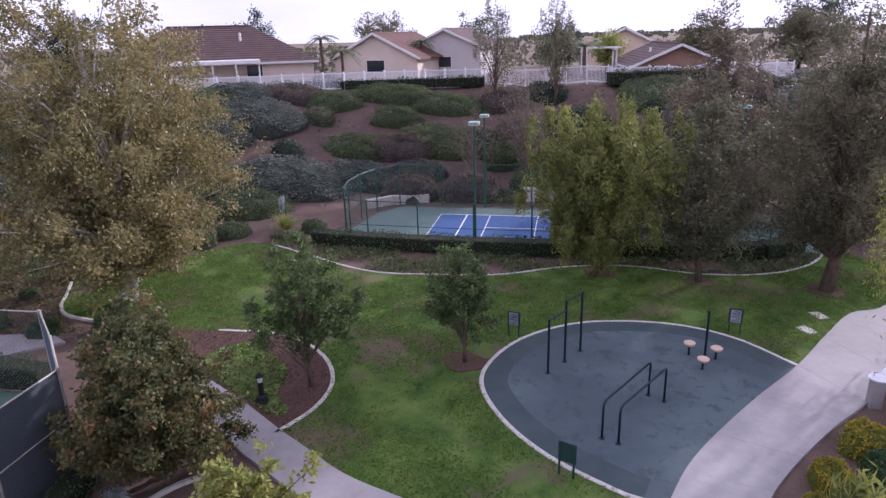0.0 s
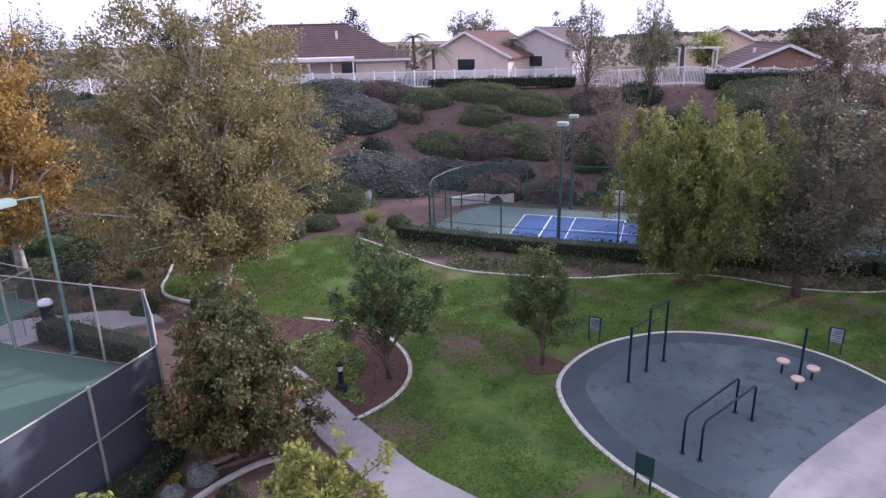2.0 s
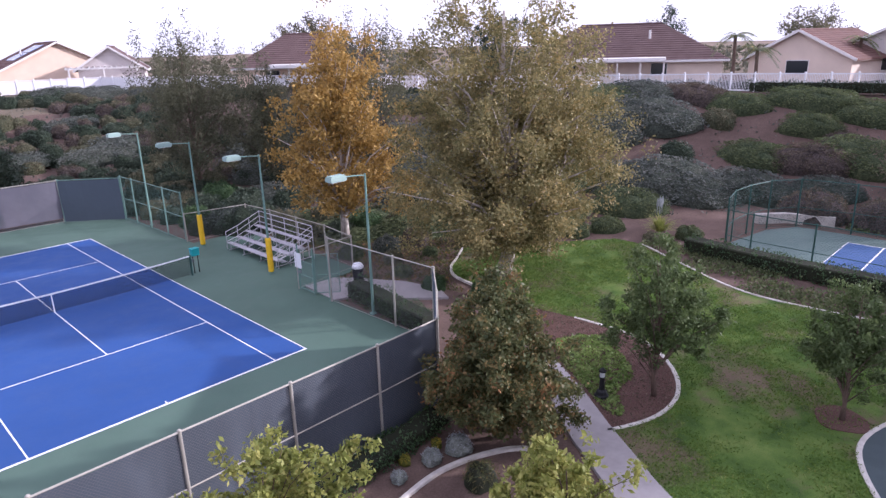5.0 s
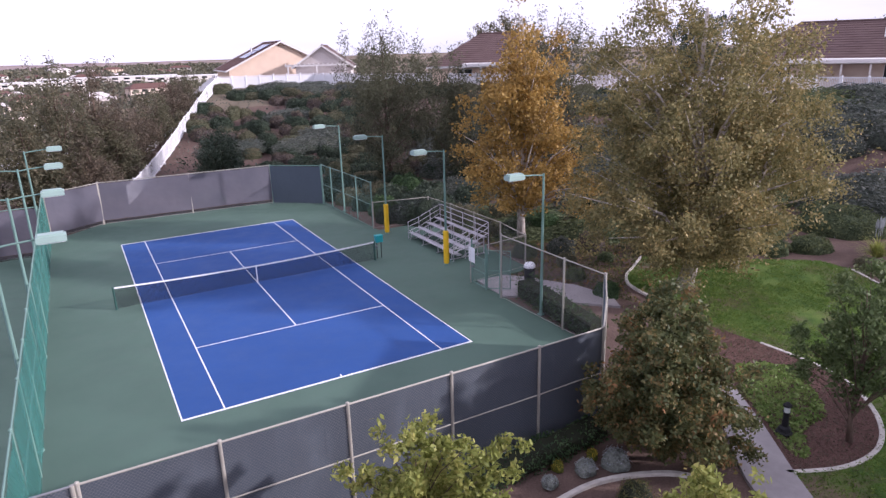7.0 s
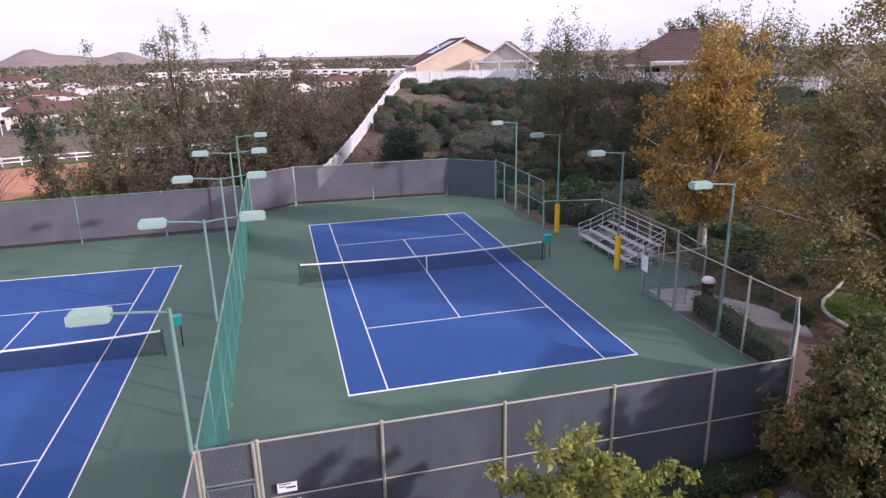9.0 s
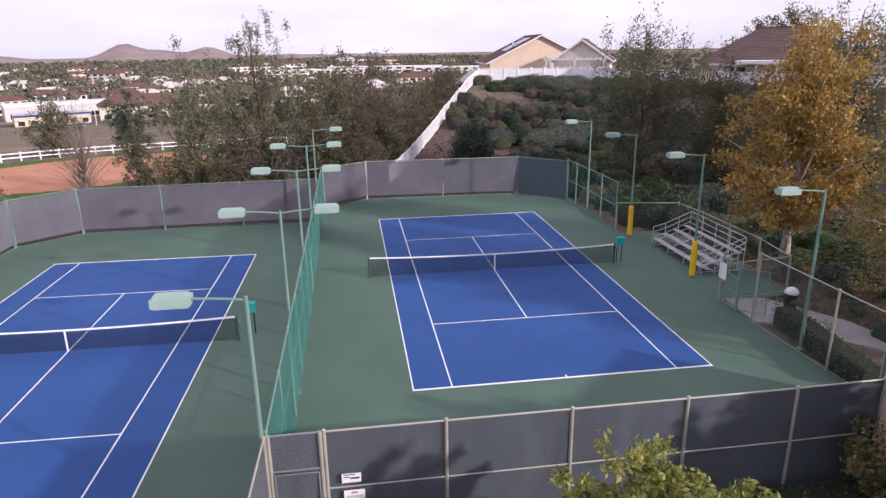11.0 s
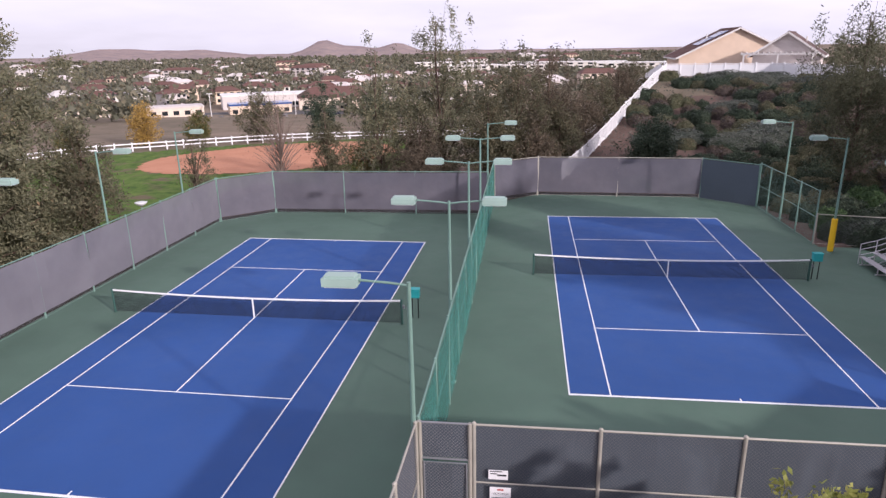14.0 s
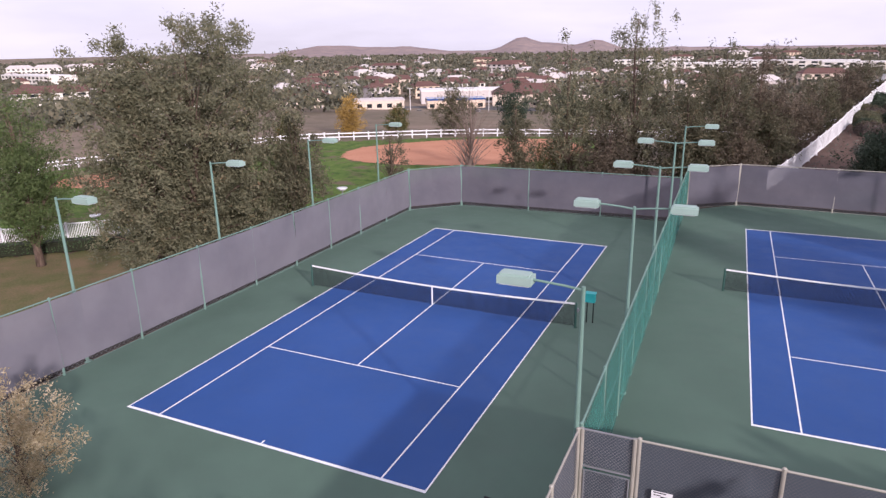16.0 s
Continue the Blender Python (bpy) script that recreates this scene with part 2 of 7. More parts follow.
_m = Mat("roof_tile", 0.85).world()
_c = _m.mix(0.5, _m.ramp(_m.island(), (0.0, (0.085, 0.052, 0.05)), (1.0, (0.155, 0.10, 0.09))), _m.ramp(_m.noise(0.8, 4), (0.3, (0.08, 0.05, 0.05)), (0.7, (0.14, 0.095, 0.09))))
ROOF = _m.color(_c).bump(_m.noise(8), 0.4, 0.03).m
_m = Mat("roof_tile_red", 0.85).world()
_c = _m.mix(0.5, _m.ramp(_m.island(), (0.0, (0.105, 0.055, 0.047)), (1.0, (0.165, 0.088, 0.072))), _m.ramp(_m.noise(0.8, 4), (0.3, (0.10, 0.05, 0.042)), (0.7, (0.155, 0.082, 0.068))))
ROOF_RED = _m.color(_c).bump(_m.noise(8), 0.4, 0.03).m


_m = Mat("dry_turf", 0.95, 0, 0.1).world()
_f, _g = _m.noise(0.35, 5, 0.7), _m.noise(9, 4, 0.7)
DRY_TURF = _m.color(_m.mix(0.45, _m.ramp(_f, (0.38, (0.10, 0.12, 0.04)), (0.62, (0.22, 0.15, 0.09))), _m.ramp(_g, (0.35, (0.08, 0.075, 0.035)), (0.7, (0.20, 0.16, 0.09))))).bump(_g, 0.7, 0.03).m


def stucco(name, c):
    m = Mat(name, 0.9).world()
    f, g = m.noise(0.6, 4), m.noise(25, 4)
    m.color(m.mix(0.3, m.ramp(f, (0.3, tuple(x * 0.9 for x in c)), (0.7, tuple(min(1, x * 1.06) for x in c))), m.ramp(g, (0.3, tuple(x * 0.85 for x in c)), (0.7, c)))).bump(g, 0.3, 0.01)
    return m.m


STUCCO_TAN = stucco("stucco_tan", (0.74, 0.58, 0.45))
STUCCO_BEIGE = stucco("stucco_beige", (0.72, 0.60, 0.50))
STUCCO_GREY = stucco("stucco_grey", (0.60, 0.55, 0.53))
STUCCO_BROWN = stucco("stucco_brown", (0.33, 0.19, 0.14))
STUCCO_WHITE = stucco("stucco_white", (0.78, 0.74, 0.68))
TRIM = plain("trim_white", (0.72, 0.70, 0.68), 0.6, var=0.05)

_m = Mat("pale_bark", 0.9).world()
_c = _m.ramp(_m.noise(3.5, 5, 0.7, (1, 1, 0.5)), (0.35, (0.20, 0.16, 0.13)), (0.55, (0.55, 0.50, 0.46)), (0.8, (0.66, 0.62, 0.58)))
BARK_PALE = _m.color(_c).bump(_m.noise(12), 0.5, 0.02).m
_m = Mat("brown_bark", 0.95).world()
_c = _m.ramp(_m.noise(6, 5, 0.7, (1, 1, 0.25)), (0.3, (0.06, 0.04, 0.03)), (0.7, (0.19, 0.135, 0.105)))
BARK = _m.color(_c).bump(_m.noise(14, 4, 0.6, (1, 1, 0.2)), 0.8, 0.03).m

LEAF_GOLD_OLIVE = leafy("leaf_gold_olive", [(0.0, (0.12, 0.125, 0.05)), (0.4, (0.22, 0.20, 0.085)), (0.7, (0.34, 0.28, 0.12)), (0.93, (0.46, 0.34, 0.14)), (1.0, (0.58, 0.50, 0.32))], 0.32)
LEAF_YELLOW = leafy("leaf_yellow", [(0.0, (0.17, 0.12, 0.045)), (0.4, (0.34, 0.22, 0.065)), (0.75, (0.48, 0.31, 0.085)), (1.0, (0.58, 0.42, 0.16))], 0.3)
LEAF_RUSSET = leafy("leaf_russet", [(0.0, (0.06, 0.085, 0.035)), (0.5, (0.115, 0.125, 0.05)), (0.75, (0.20, 0.155, 0.06)), (1.0, (0.36, 0.17, 0.075))], 0.3)
LEAF_GREEN = leafy("leaf_green", [(0.0, (0.06, 0.092, 0.035)), (0.5, (0.105, 0.15, 0.055)), (1.0, (0.18, 0.22, 0.09))], 0.35)
LEAF_LIGHT = leafy("leaf_light", [(0.0, (0.14, 0.17, 0.045)), (0.5, (0.26, 0.29, 0.075)), (1.0, (0.46, 0.43, 0.14))], 0.4)
LEAF_WILLOW = leafy("leaf_willow", [(0.0, (0.09, 0.115, 0.035)), (0.5, (0.18, 0.20, 0.058)), (1.0, (0.33, 0.33, 0.10))], 0.42)
LEAF_GREYGREEN = leafy("leaf_greygreen", [(0.0, (0.075, 0.085, 0.05)), (0.5, (0.14, 0.135, 0.085)), (1.0, (0.25, 0.21, 0.135))], 0.45)
LEAF_EUC = leafy("leaf_euc", [(0.0, (0.095, 0.10, 0.062)), (0.55, (0.18, 0.18, 0.112)), (0.88, (0.27, 0.25, 0.155)), (1.0, (0.36, 0.21, 0.12))], 0.32)
LEAF_DARK = leafy("leaf_dark", [(0.0, (0.029, 0.048, 0.032)), (0.5, (0.051, 0.075, 0.050)), (1.0, (0.102, 0.123, 0.081))], 0.2)
LEAF_HEDGE = leafy("leaf_hedge", [(0.0, (0.032, 0.065, 0.031)), (0.5, (0.058, 0.109, 0.045)), (1.0, (0.109, 0.167, 0.071))], 0.25)
LEAF_COVER = leafy("leaf_groundcover", [(0.0, (0.054, 0.070, 0.060)), (0.5, (0.101, 0.116, 0.098)), (1.0, (0.186, 0.186, 0.162))], 0.2)
LEAF_COVER_GREEN = leafy("leaf_cover_green", [(0.0, (0.06, 0.085, 0.04)), (0.5, (0.11, 0.14, 0.06)), (1.0, (0.20, 0.215, 0.10))], 0.25)
LEAF_PURPLE = leafy("leaf_purple", [(0.0, (0.075, 0.066, 0.047)), (0.5, (0.145, 0.12, 0.088)), (1.0, (0.23, 0.18, 0.13))], 0.45)
LEAF_SILVER = leafy("leaf_silver", [(0.0, (0.220, 0.253, 0.253)), (1.0, (0.462, 0.484, 0.506))], 0.2)
LEAF_GOLDFLOWER = leafy("leaf_yellow_flower", [(0.0, (0.115, 0.149, 0.033)), (0.5, (0.299, 0.253, 0.039)), (1.0, (0.690, 0.483, 0.026))], 0.3)
LEAF_GRASS = leafy("leaf_grass", [(0.0, (0.060, 0.112, 0.020)), (0.45, (0.105, 0.185, 0.032)), (0.8, (0.175, 0.240, 0.050)), (1.0, (0.29, 0.28, 0.11))], 0.35)
LEAF_PALM = leafy("leaf_palm", [(0.0, (0.093, 0.132, 0.064)), (0.7, (0.186, 0.217, 0.109)), (1.0, (0.496, 0.372, 0.109))], 0.3)
LEAF_DRY = leafy("leaf_dry", [(0.0, (0.24, 0.19, 0.10)), (0.5, (0.42, 0.34, 0.20)), (1.0, (0.68, 0.58, 0.42))], 0.3)
LEAF_BARE = plain("bare_twig", (0.20, 0.15, 0.125), 0.9, var=0.2)
LEAF_IVY = leafy("leaf_ivy", [(0.0, (0.12, 0.19, 0.05)), (0.5, (0.20, 0.29, 0.08)), (1.0, (0.32, 0.38, 0.14))], 0.3)
LEAF_DUSK = leafy("leaf_dusk", [(0.0, (0.06, 0.07, 0.042)), (0.5, (0.115, 0.12, 0.072)), (1.0, (0.20, 0.185, 0.12))], 0.48)


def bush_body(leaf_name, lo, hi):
    """The dense inner leafage of a bush: shaded gaps and lit tufts painted into its colour."""
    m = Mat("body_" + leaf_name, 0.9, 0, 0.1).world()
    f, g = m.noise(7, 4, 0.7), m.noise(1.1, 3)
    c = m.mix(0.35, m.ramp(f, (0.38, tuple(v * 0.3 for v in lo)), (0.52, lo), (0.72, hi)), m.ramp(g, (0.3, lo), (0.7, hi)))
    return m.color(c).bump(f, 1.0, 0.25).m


# hull colours per leaf kind, with the shade between tufts painted in
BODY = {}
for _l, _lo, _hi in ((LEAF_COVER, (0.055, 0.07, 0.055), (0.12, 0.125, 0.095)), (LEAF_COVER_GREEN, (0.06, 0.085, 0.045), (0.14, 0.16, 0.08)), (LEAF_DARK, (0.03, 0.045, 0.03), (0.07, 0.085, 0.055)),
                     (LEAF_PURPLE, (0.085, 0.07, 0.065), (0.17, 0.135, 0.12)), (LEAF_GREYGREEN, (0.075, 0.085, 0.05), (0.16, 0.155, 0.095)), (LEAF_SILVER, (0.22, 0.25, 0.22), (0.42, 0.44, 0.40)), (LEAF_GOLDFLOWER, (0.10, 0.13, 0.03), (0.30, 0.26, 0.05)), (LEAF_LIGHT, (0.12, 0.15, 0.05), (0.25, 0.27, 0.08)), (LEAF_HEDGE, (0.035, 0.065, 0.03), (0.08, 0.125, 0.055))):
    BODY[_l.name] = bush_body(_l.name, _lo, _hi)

# ---- mesh tools ----
from mathutils.geometry import tessellate_polygon

rng = np.random.default_rng(7)


class Geo:
    """Gathers vertices and faces of one mesh."""

    def __init__(self):
        self.v, self.f, self.count = [], [], 0

    def add(self, verts, faces):
        n = self.count
        self.v.extend(tuple(map(float, p)) for p in verts)
        self.f.extend(tuple(int(i) + n for i in face) for face in faces)
        self.count += len(verts)
        return self

    def box(self, x0, y0, z0, x1, y1, z1):
        v = [(x0, y0, z0), (x1, y0, z0), (x1, y1, z0), (x0, y1, z0), (x0, y0, z1), (x1, y0, z1), (x1, y1, z1), (x0, y1, z1)]
        return self.add(v, [(3, 2, 1, 0), (4, 5, 6, 7), (0, 1, 5, 4), (1, 2, 6, 5), (2, 3, 7, 6), (3, 0, 4, 7)])

    def beam(self, p, q, w, h, b=0.0):
        """A bar of width w and height h from p to q, with its long edges broken by b."""
        p, q = Vector(p), Vector(q)
        d = (q - p).normalized()
        side = d.cross(Vector((0, 0, 1)))
        side = side.normalized() if side.length > 1e-4 else Vector((1, 0, 0))
        up = side.cross(d).normalized()
        w, h = w / 2, h / 2
        if b:
            ring = [(-w + b, -h), (w - b, -h), (w, -h + b), (w, h - b), (w - b, h), (-w + b, h), (-w, h - b), (-w, -h + b)]
        else:
            ring = [(-w, -h), (w, -h), (w, h), (-w, h)]
        k = len(ring)
        v = [p + side * a + up * c for a, c in ring] + [q + side * a + up * c for a, c in ring]
        f = [(i, (i + 1) % k, k + (i + 1) % k, k + i) for i in range(k)]
        return self.add(v, f + [tuple(range(k - 1, -1, -1)), tuple(range(k, 2 * k))])

    def tube(self, pts, radii, n=8, caps=True):
        """A round bar along a line of points."""
        pts = [Vector(p) for p in pts]
        if isinstance(radii, (int, float)):
            radii = [radii] * len(pts)
        v, f = [], []
        ref = None
        for i, p in enumerate(pts):
            d = (pts[min(i + 1, len(pts) - 1)] - pts[max(i - 1, 0)]).normalized()
            if ref is None:
                ref = d.orthogonal().normalized()
            side = (ref - d * ref.dot(d))
            side = side.normalized() if side.length > 1e-5 else d.orthogonal().normalized()
            ref = side
            up = d.cross(side)
            for k in range(n):
                a = 2 * math.pi * k / n
                v.append(p + (side * math.cos(a) + up * math.sin(a)) * radii[i])
        for i in range(len(pts) - 1):
            for k in range(n):
                a, b = i * n + k, i * n + (k + 1) % n
                f.append((a, b, b + n, a + n))
        if caps:
            f.append(tuple(range(n - 1, -1, -1)))
            m = (len(pts) - 1) * n
            f.append(tuple(range(m, m + n)))
        return self.add(v, f)

    def prism(self, ring, z0, z1):
        """An upright slab over a ring of (x, y)."""
        k = len(ring)
        if sum(ring[i][0] * ring[(i + 1) % k][1] - ring[(i + 1) % k][0] * ring[i][1] for i in range(k)) < 0:
            ring = ring[::-1]
        v = [(x, y, z0) for x, y in ring] + [(x, y, z1) for x, y in ring]
        f = [(i, (i + 1) % k, k + (i + 1) % k, k + i) for i in range(k)]
        if k > 6:
            tri = tessellate_polygon([[Vector((x, y, 0)) for x, y in ring]])
            return self.add(v, f + [tuple(k + i for i in t) if (ring[t[1]][0] - ring[t[0]][0]) * (ring[t[2]][1] - ring[t[0]][1]) - (ring[t[1]][1] - ring[t[0]][1]) * (ring[t[2]][0] - ring[t[0]][0]) > 0 else tuple(k + i for i in t[::-1]) for t in tri])
        return self.add(v, f + [tuple(range(k - 1, -1, -1)), tuple(range(k, 2 * k))])

    def strip(self, left, right, z0, z1):
        """A ribbon of paving between two lines of (x, y)."""
        for i in range(len(left) - 1):
            self.prism([left[i], left[i + 1], right[i + 1], right[i]], z0, z1)
        return self

    def lathe(self, profile, n=14, at=(0, 0, 0)):
        """A turned shape from (radius, z) pairs."""
        v = [(at[0] + r * math.cos(2 * math.pi * k / n), at[1] + r * math.sin(2 * math.pi * k / n), at[2] + z) for r, z in profile for k in range(n)]
        f = []
        for i in range(len(profile) - 1):
            for k in range(n):
                a, b = i * n + k, i * n + (k + 1) % n
                f.append((a, b, b + n, a + n))
        m = (len(profile) - 1) * n
        f += [tuple(range(n - 1, -1, -1)), tuple(range(m, m + n))]
        return self.add(v, f)

    def mesh(self, name, smooth=False):
        me = bpy.data.meshes.new(name)
        me.from_pydata(self.v, [], self.f)
        if smooth:
            me.shade_smooth()
        me.update()
        return me


def quads_mesh(name, v, k=4):
    """A mesh of separate k-cornered faces from an array (n * k, 3)."""
    v = np.asarray(v, dtype=np.float32)
    me = bpy.data.meshes.new(name)
    n = len(v) // k
    me.vertices.add(len(v))
    me.vertices.foreach_set("co", v.ravel())
    me.loops.add(n * k)
    me.loops.foreach_set("vertex_index", np.arange(n * k, dtype=np.int32))
    me.polygons.add(n)
    me.polygons.foreach_set("loop_start", np.arange(0, n * k, k, dtype=np.int32))
    me.update(calc_edges=True)
    return me


def thing(name, at, label, category, group="", kind="", turn=0.0):
    ob = new(name)
    ob.empty_display_size = 0.2
    ob.matrix_world = pose(*at, 0, 0, turn)
    return tagged(ob, label, category, group, kind)


def part(name, geo, material, parent=None, label="", smooth=False, at=None):
    """Links a mesh as one object, in its parent's own axes."""
    me = geo.mesh(name, smooth) if isinstance(geo, Geo) else geo
    if not me.materials:
        me.materials.append(material)
    ob = new(name, me)
    if parent is not None:
        ob.parent = parent
    if at is not None:
        ob.location = at
    if label:
        ob["label"] = label
    return ob


def setting(name, geo, material, label, category):
    return tagged(part(name, geo, material), label, category, kind="structure")


def smooth_line(pts, per=8, closed=False):
    """A round curve through (x, y) points."""
    p = [np.array(q, float) for q in pts]
    n = len(p)
    out = []
    for i in range(n if closed else n - 1):
        a, b, c, d = (p[(i - 1) % n], p[i], p[(i + 1) % n], p[(i + 2) % n]) if closed else (p[max(i - 1, 0)], p[i], p[i + 1], p[min(i + 2, n - 1)])
        for k in range(per):
            t = k / per
            out.append(tuple(0.5 * (2 * b + (c - a) * t + (2 * a - 5 * b + 4 * c - d) * t * t + (3 * b - a - 3 * c + d) * t ** 3)))
    if not closed:
        out.append(tuple(p[-1]))
    return out


def offset_line(pts, d):
    """The line moved sideways by d (to its left)."""
    out = []
    for i in range(len(pts)):
        a, b = np.array(pts[max(i - 1, 0)]), np.array(pts[min(i + 1, len(pts) - 1)])
        t = (b - a) / max(np.linalg.norm(b - a), 1e-6)
        out.append((pts[i][0] - t[1] * d, pts[i][1] + t[0] * d))
    return out


def inside(ring, x, y):
    """Which of the places lie in the ring (arrays)."""
    r = np.zeros(np.shape(x), bool)
    k = len(ring)
    for i in range(k):
        (x0, y0), (x1, y1) = ring[i], ring[(i + 1) % k]
        if y0 != y1:
            r ^= ((y0 > y) != (y1 > y)) & (x < (x1 - x0) * (y - y0) / (y1 - y0) + x0)
    return r


def far_from(line, x, y):
    """Distance of places from a line of points (arrays)."""
    best = np.full(np.shape(x), 1e9)
    for (x0, y0), (x1, y1) in zip(line, line[1:]):
        dx, dy = x1 - x0, y1 - y0
        t = np.clip(((x - x0) * dx + (y - y0) * dy) / (dx * dx + dy * dy + 1e-9), 0, 1)
        best = np.minimum(best, np.hypot(x - x0 - t * dx, y - y0 - t * dy))
    return best


def ease(a, b, x):
    t = np.clip((x - a) / (b - a), 0, 1)
    return t * t * (3 - 2 * t)


# ---- the lie of the land ----
CREST = [(92, -120), (70, -50), (61.5, -28), (59.8, -13), (56.5, 1), (51.8, 11.3), (44, 35), (29.3, 69.7), (16.6, 73)]
TOE = [(62, -120), (50, -50), (46, -34), (45, -15), (43, -6), (35, 1), (26, 7), (20.5, 14), (17.5, 20), (16.5, 31), (11, 33), (1.2, 35)]
HILL = TOE + [(16.6, 73)] + CREST[::-1][1:]
PLATEAU = CREST + [(70, 260), (900, 400), (900, -400)]
WEST_EDGE = [(1.2, 35), (16.6, 73)]


def lie(x, y):
    """Height of the ground (arrays)."""
    x, y = np.asarray(x, float), np.asarray(y, float)
    dt, dc = far_from(TOE, x, y), far_from(CREST, x, y)
    r = dt / (dt + dc + 1e-6)
    hill = 6.7 * (0.35 * r + 0.65 * ease(0, 1, r))
    z = np.where(inside(PLATEAU, x, y), 6.7 - 15 * ease(34, 105, dc), np.where(inside(HILL, x, y), hill, 0.0))
    west = ~inside(PLATEAU, x, y) & ~inside(HILL, x, y) & (y > 33)
    dw = far_from(WEST_EDGE + [(30, 200)], x, y)
    z = np.where(west, hill * (1 - ease(0, 12, dw)), z)
    away = np.maximum(np.maximum(-25.5 - x, 0), np.where(west, y - 33, 0))
    away = np.where(inside(PLATEAU, x, y) | inside(HILL, x, y), 0, away)
    drop = 3.2 * ease(1, 9, away) + 3 * ease(45, 90, away) + 10 * ease(90, 240, away)
    z = np.where(west, np.minimum(z, z * (1 - ease(0, 12, dw))) - drop * ease(0, 14, dw), z - drop)
    bump = 0.14 * np.sin(x * 0.9 + 1.3) * np.sin(y * 0.7) + 0.1 * np.sin(x * 0.35 - y * 0.5)
    z = z + np.where(inside(HILL, x, y), bump * np.clip(dt / 4, 0, 1), 0)
    return z - 0.07


def lie1(x, y):
    return float(lie(np.array([x]), np.array([y]))[0])


def ground_axis(lo, hi, step, far, grow=1.22):
    a = list(np.arange(lo, hi + step / 2, step))
    d, x = step, hi
    while x < far:
        d *= grow
        x += d
        a.append(x)
    d, x = step, lo
    while x > -far:
        d *= grow
        x -= d
        a.insert(0, x)
    return np.array(a)


def sheet(name, xs, ys, fn):
    gx, gy = np.meshgrid(xs, ys)
    gz = fn(gx, gy)
    me = bpy.data.meshes.new(name)
    nx, ny = len(xs), len(ys)
    v = np.stack([gx, gy, gz], -1).reshape(-1, 3)
    i = np.arange((ny - 1) * nx).reshape(ny - 1, nx)[:, :-1].ravel()
    f = np.stack([i, i + 1, i + nx + 1, i + nx], 1)
    me.from_pydata(v.tolist(), [], f.tolist())
    me.shade_smooth()
    return me


def drape(name, ring, step, lift):
    """A sheet that lies on the ground within a ring."""
    xs = np.arange(min(p[0] for p in ring), max(p[0] for p in ring) + step, step)
    ys = np.arange(min(p[1] for p in ring), max(p[1] for p in ring) + step, step)
    gx, gy = np.meshgrid(xs, ys)
    gz = lie(gx, gy) + lift
    nx = len(xs)
    keep = inside(ring, gx[:-1, :-1] + step / 2, gy[:-1, :-1] + step / 2)
    j, i = np.nonzero(keep)
    a = j * nx + i
    f = np.stack([a, a + 1, a + nx + 1, a + nx], 1)
    used, inv = np.unique(f, return_inverse=True)
    v = np.stack([gx.ravel(), gy.ravel(), gz.ravel()], 1)[used]
    me = bpy.data.meshes.new(name)
    me.from_pydata(v.tolist(), [], inv.reshape(-1, 4).tolist())
    me.shade_smooth()
    return me

# ---- ground ----
def build_ground():
    me = sheet("ground", ground_axis(-50, 72, 1.4, 3500), ground_axis(-45, 90, 1.4, 3500), lie)
    me.materials.append(EARTH)
    me.materials.append(FARLAND)
    c = np.zeros(len(me.polygons) * 3, np.float32)
    me.polygons.foreach_get("center", c)
    c = c.reshape(-1, 3)
    far = ((c[:, 1] > 60) & (c[:, 0] < 20)) | (c[:, 0] < -80) | (c[:, 0] > 80) | (c[:, 1] > 90)
    me.polygons.foreach_set("material_index", far.astype(np.int32))
    tagged(new("ground", me), "bare brown earth rolling into dry open land", "ground", kind="structure")


build_ground()

# court slab outline, clockwise corners of the fenced yard
COURT_A = [(-3.85, -6.85), (11.4, -6.85), (14.8, -3.3), (14.8, 28.0), (11.3, 30.3), (-0.6, 30.4), (-3.85, 27.5)]
COURT_B = [(-3.85, -13.5), (-3.85, 24.0), (-19.1, 23.9), (-22.2, 21.0), (-22.9, -8.0), (-20.5, -13.5)]
BLEACHER_BAY = [(14.8, 5.9), (18.3, 5.9), (18.6, 17.6), (14.8, 17.6)]
WIDE, LONG = 10.97, 23.77


def court(name, at, turn, label):
    """Playing surface, its lines, all in the court's own axes."""
    c = thing(name, at, label, "tennis court", "tennis courts", "structure", turn)
    part("blue_surface", Geo().prism([(0, 0), (WIDE, 0), (WIDE, LONG), (0, LONG)], 0.0, 0.004), BLUE, c, "blue acrylic playing surface")

    def line(x0, y0, x1, y1, w):
        dx, dy = (w / 2, 0) if x0 == x1 else (0, w / 2)
        part("line", Geo().prism([(min(x0, x1) - dx, min(y0, y1) - dy), (max(x0, x1) + dx, min(y0, y1) - dy), (max(x0, x1) + dx, max(y0, y1) + dy), (min(x0, x1) - dx, max(y0, y1) + dy)], 0.004, 0.008), WHITE_LINE, c)

    e = 0.05
    for x in (0.025, WIDE - 0.025):
        line(x, 0.1, x, LONG - 0.1, e)
    for y in (0.05, LONG - 0.05):
        line(0, y, WIDE, y, 0.1)
    for x in (1.372, WIDE - 1.372):
        line(x, 0.1, x, 5.46, e)
        line(x, 5.51, x, 18.26, e)
        line(x, 18.31, x, LONG - 0.1, e)
    for y in (5.485, 18.285):
        line(1.3475, y, WIDE - 1.3475, y, e)
    line(WIDE / 2, 5.51, WIDE / 2, 18.26, e)
    for y in (0.18, LONG - 0.18):
        line(WIDE / 2, y - 0.08, WIDE / 2, y + 0.08, e)
    return c


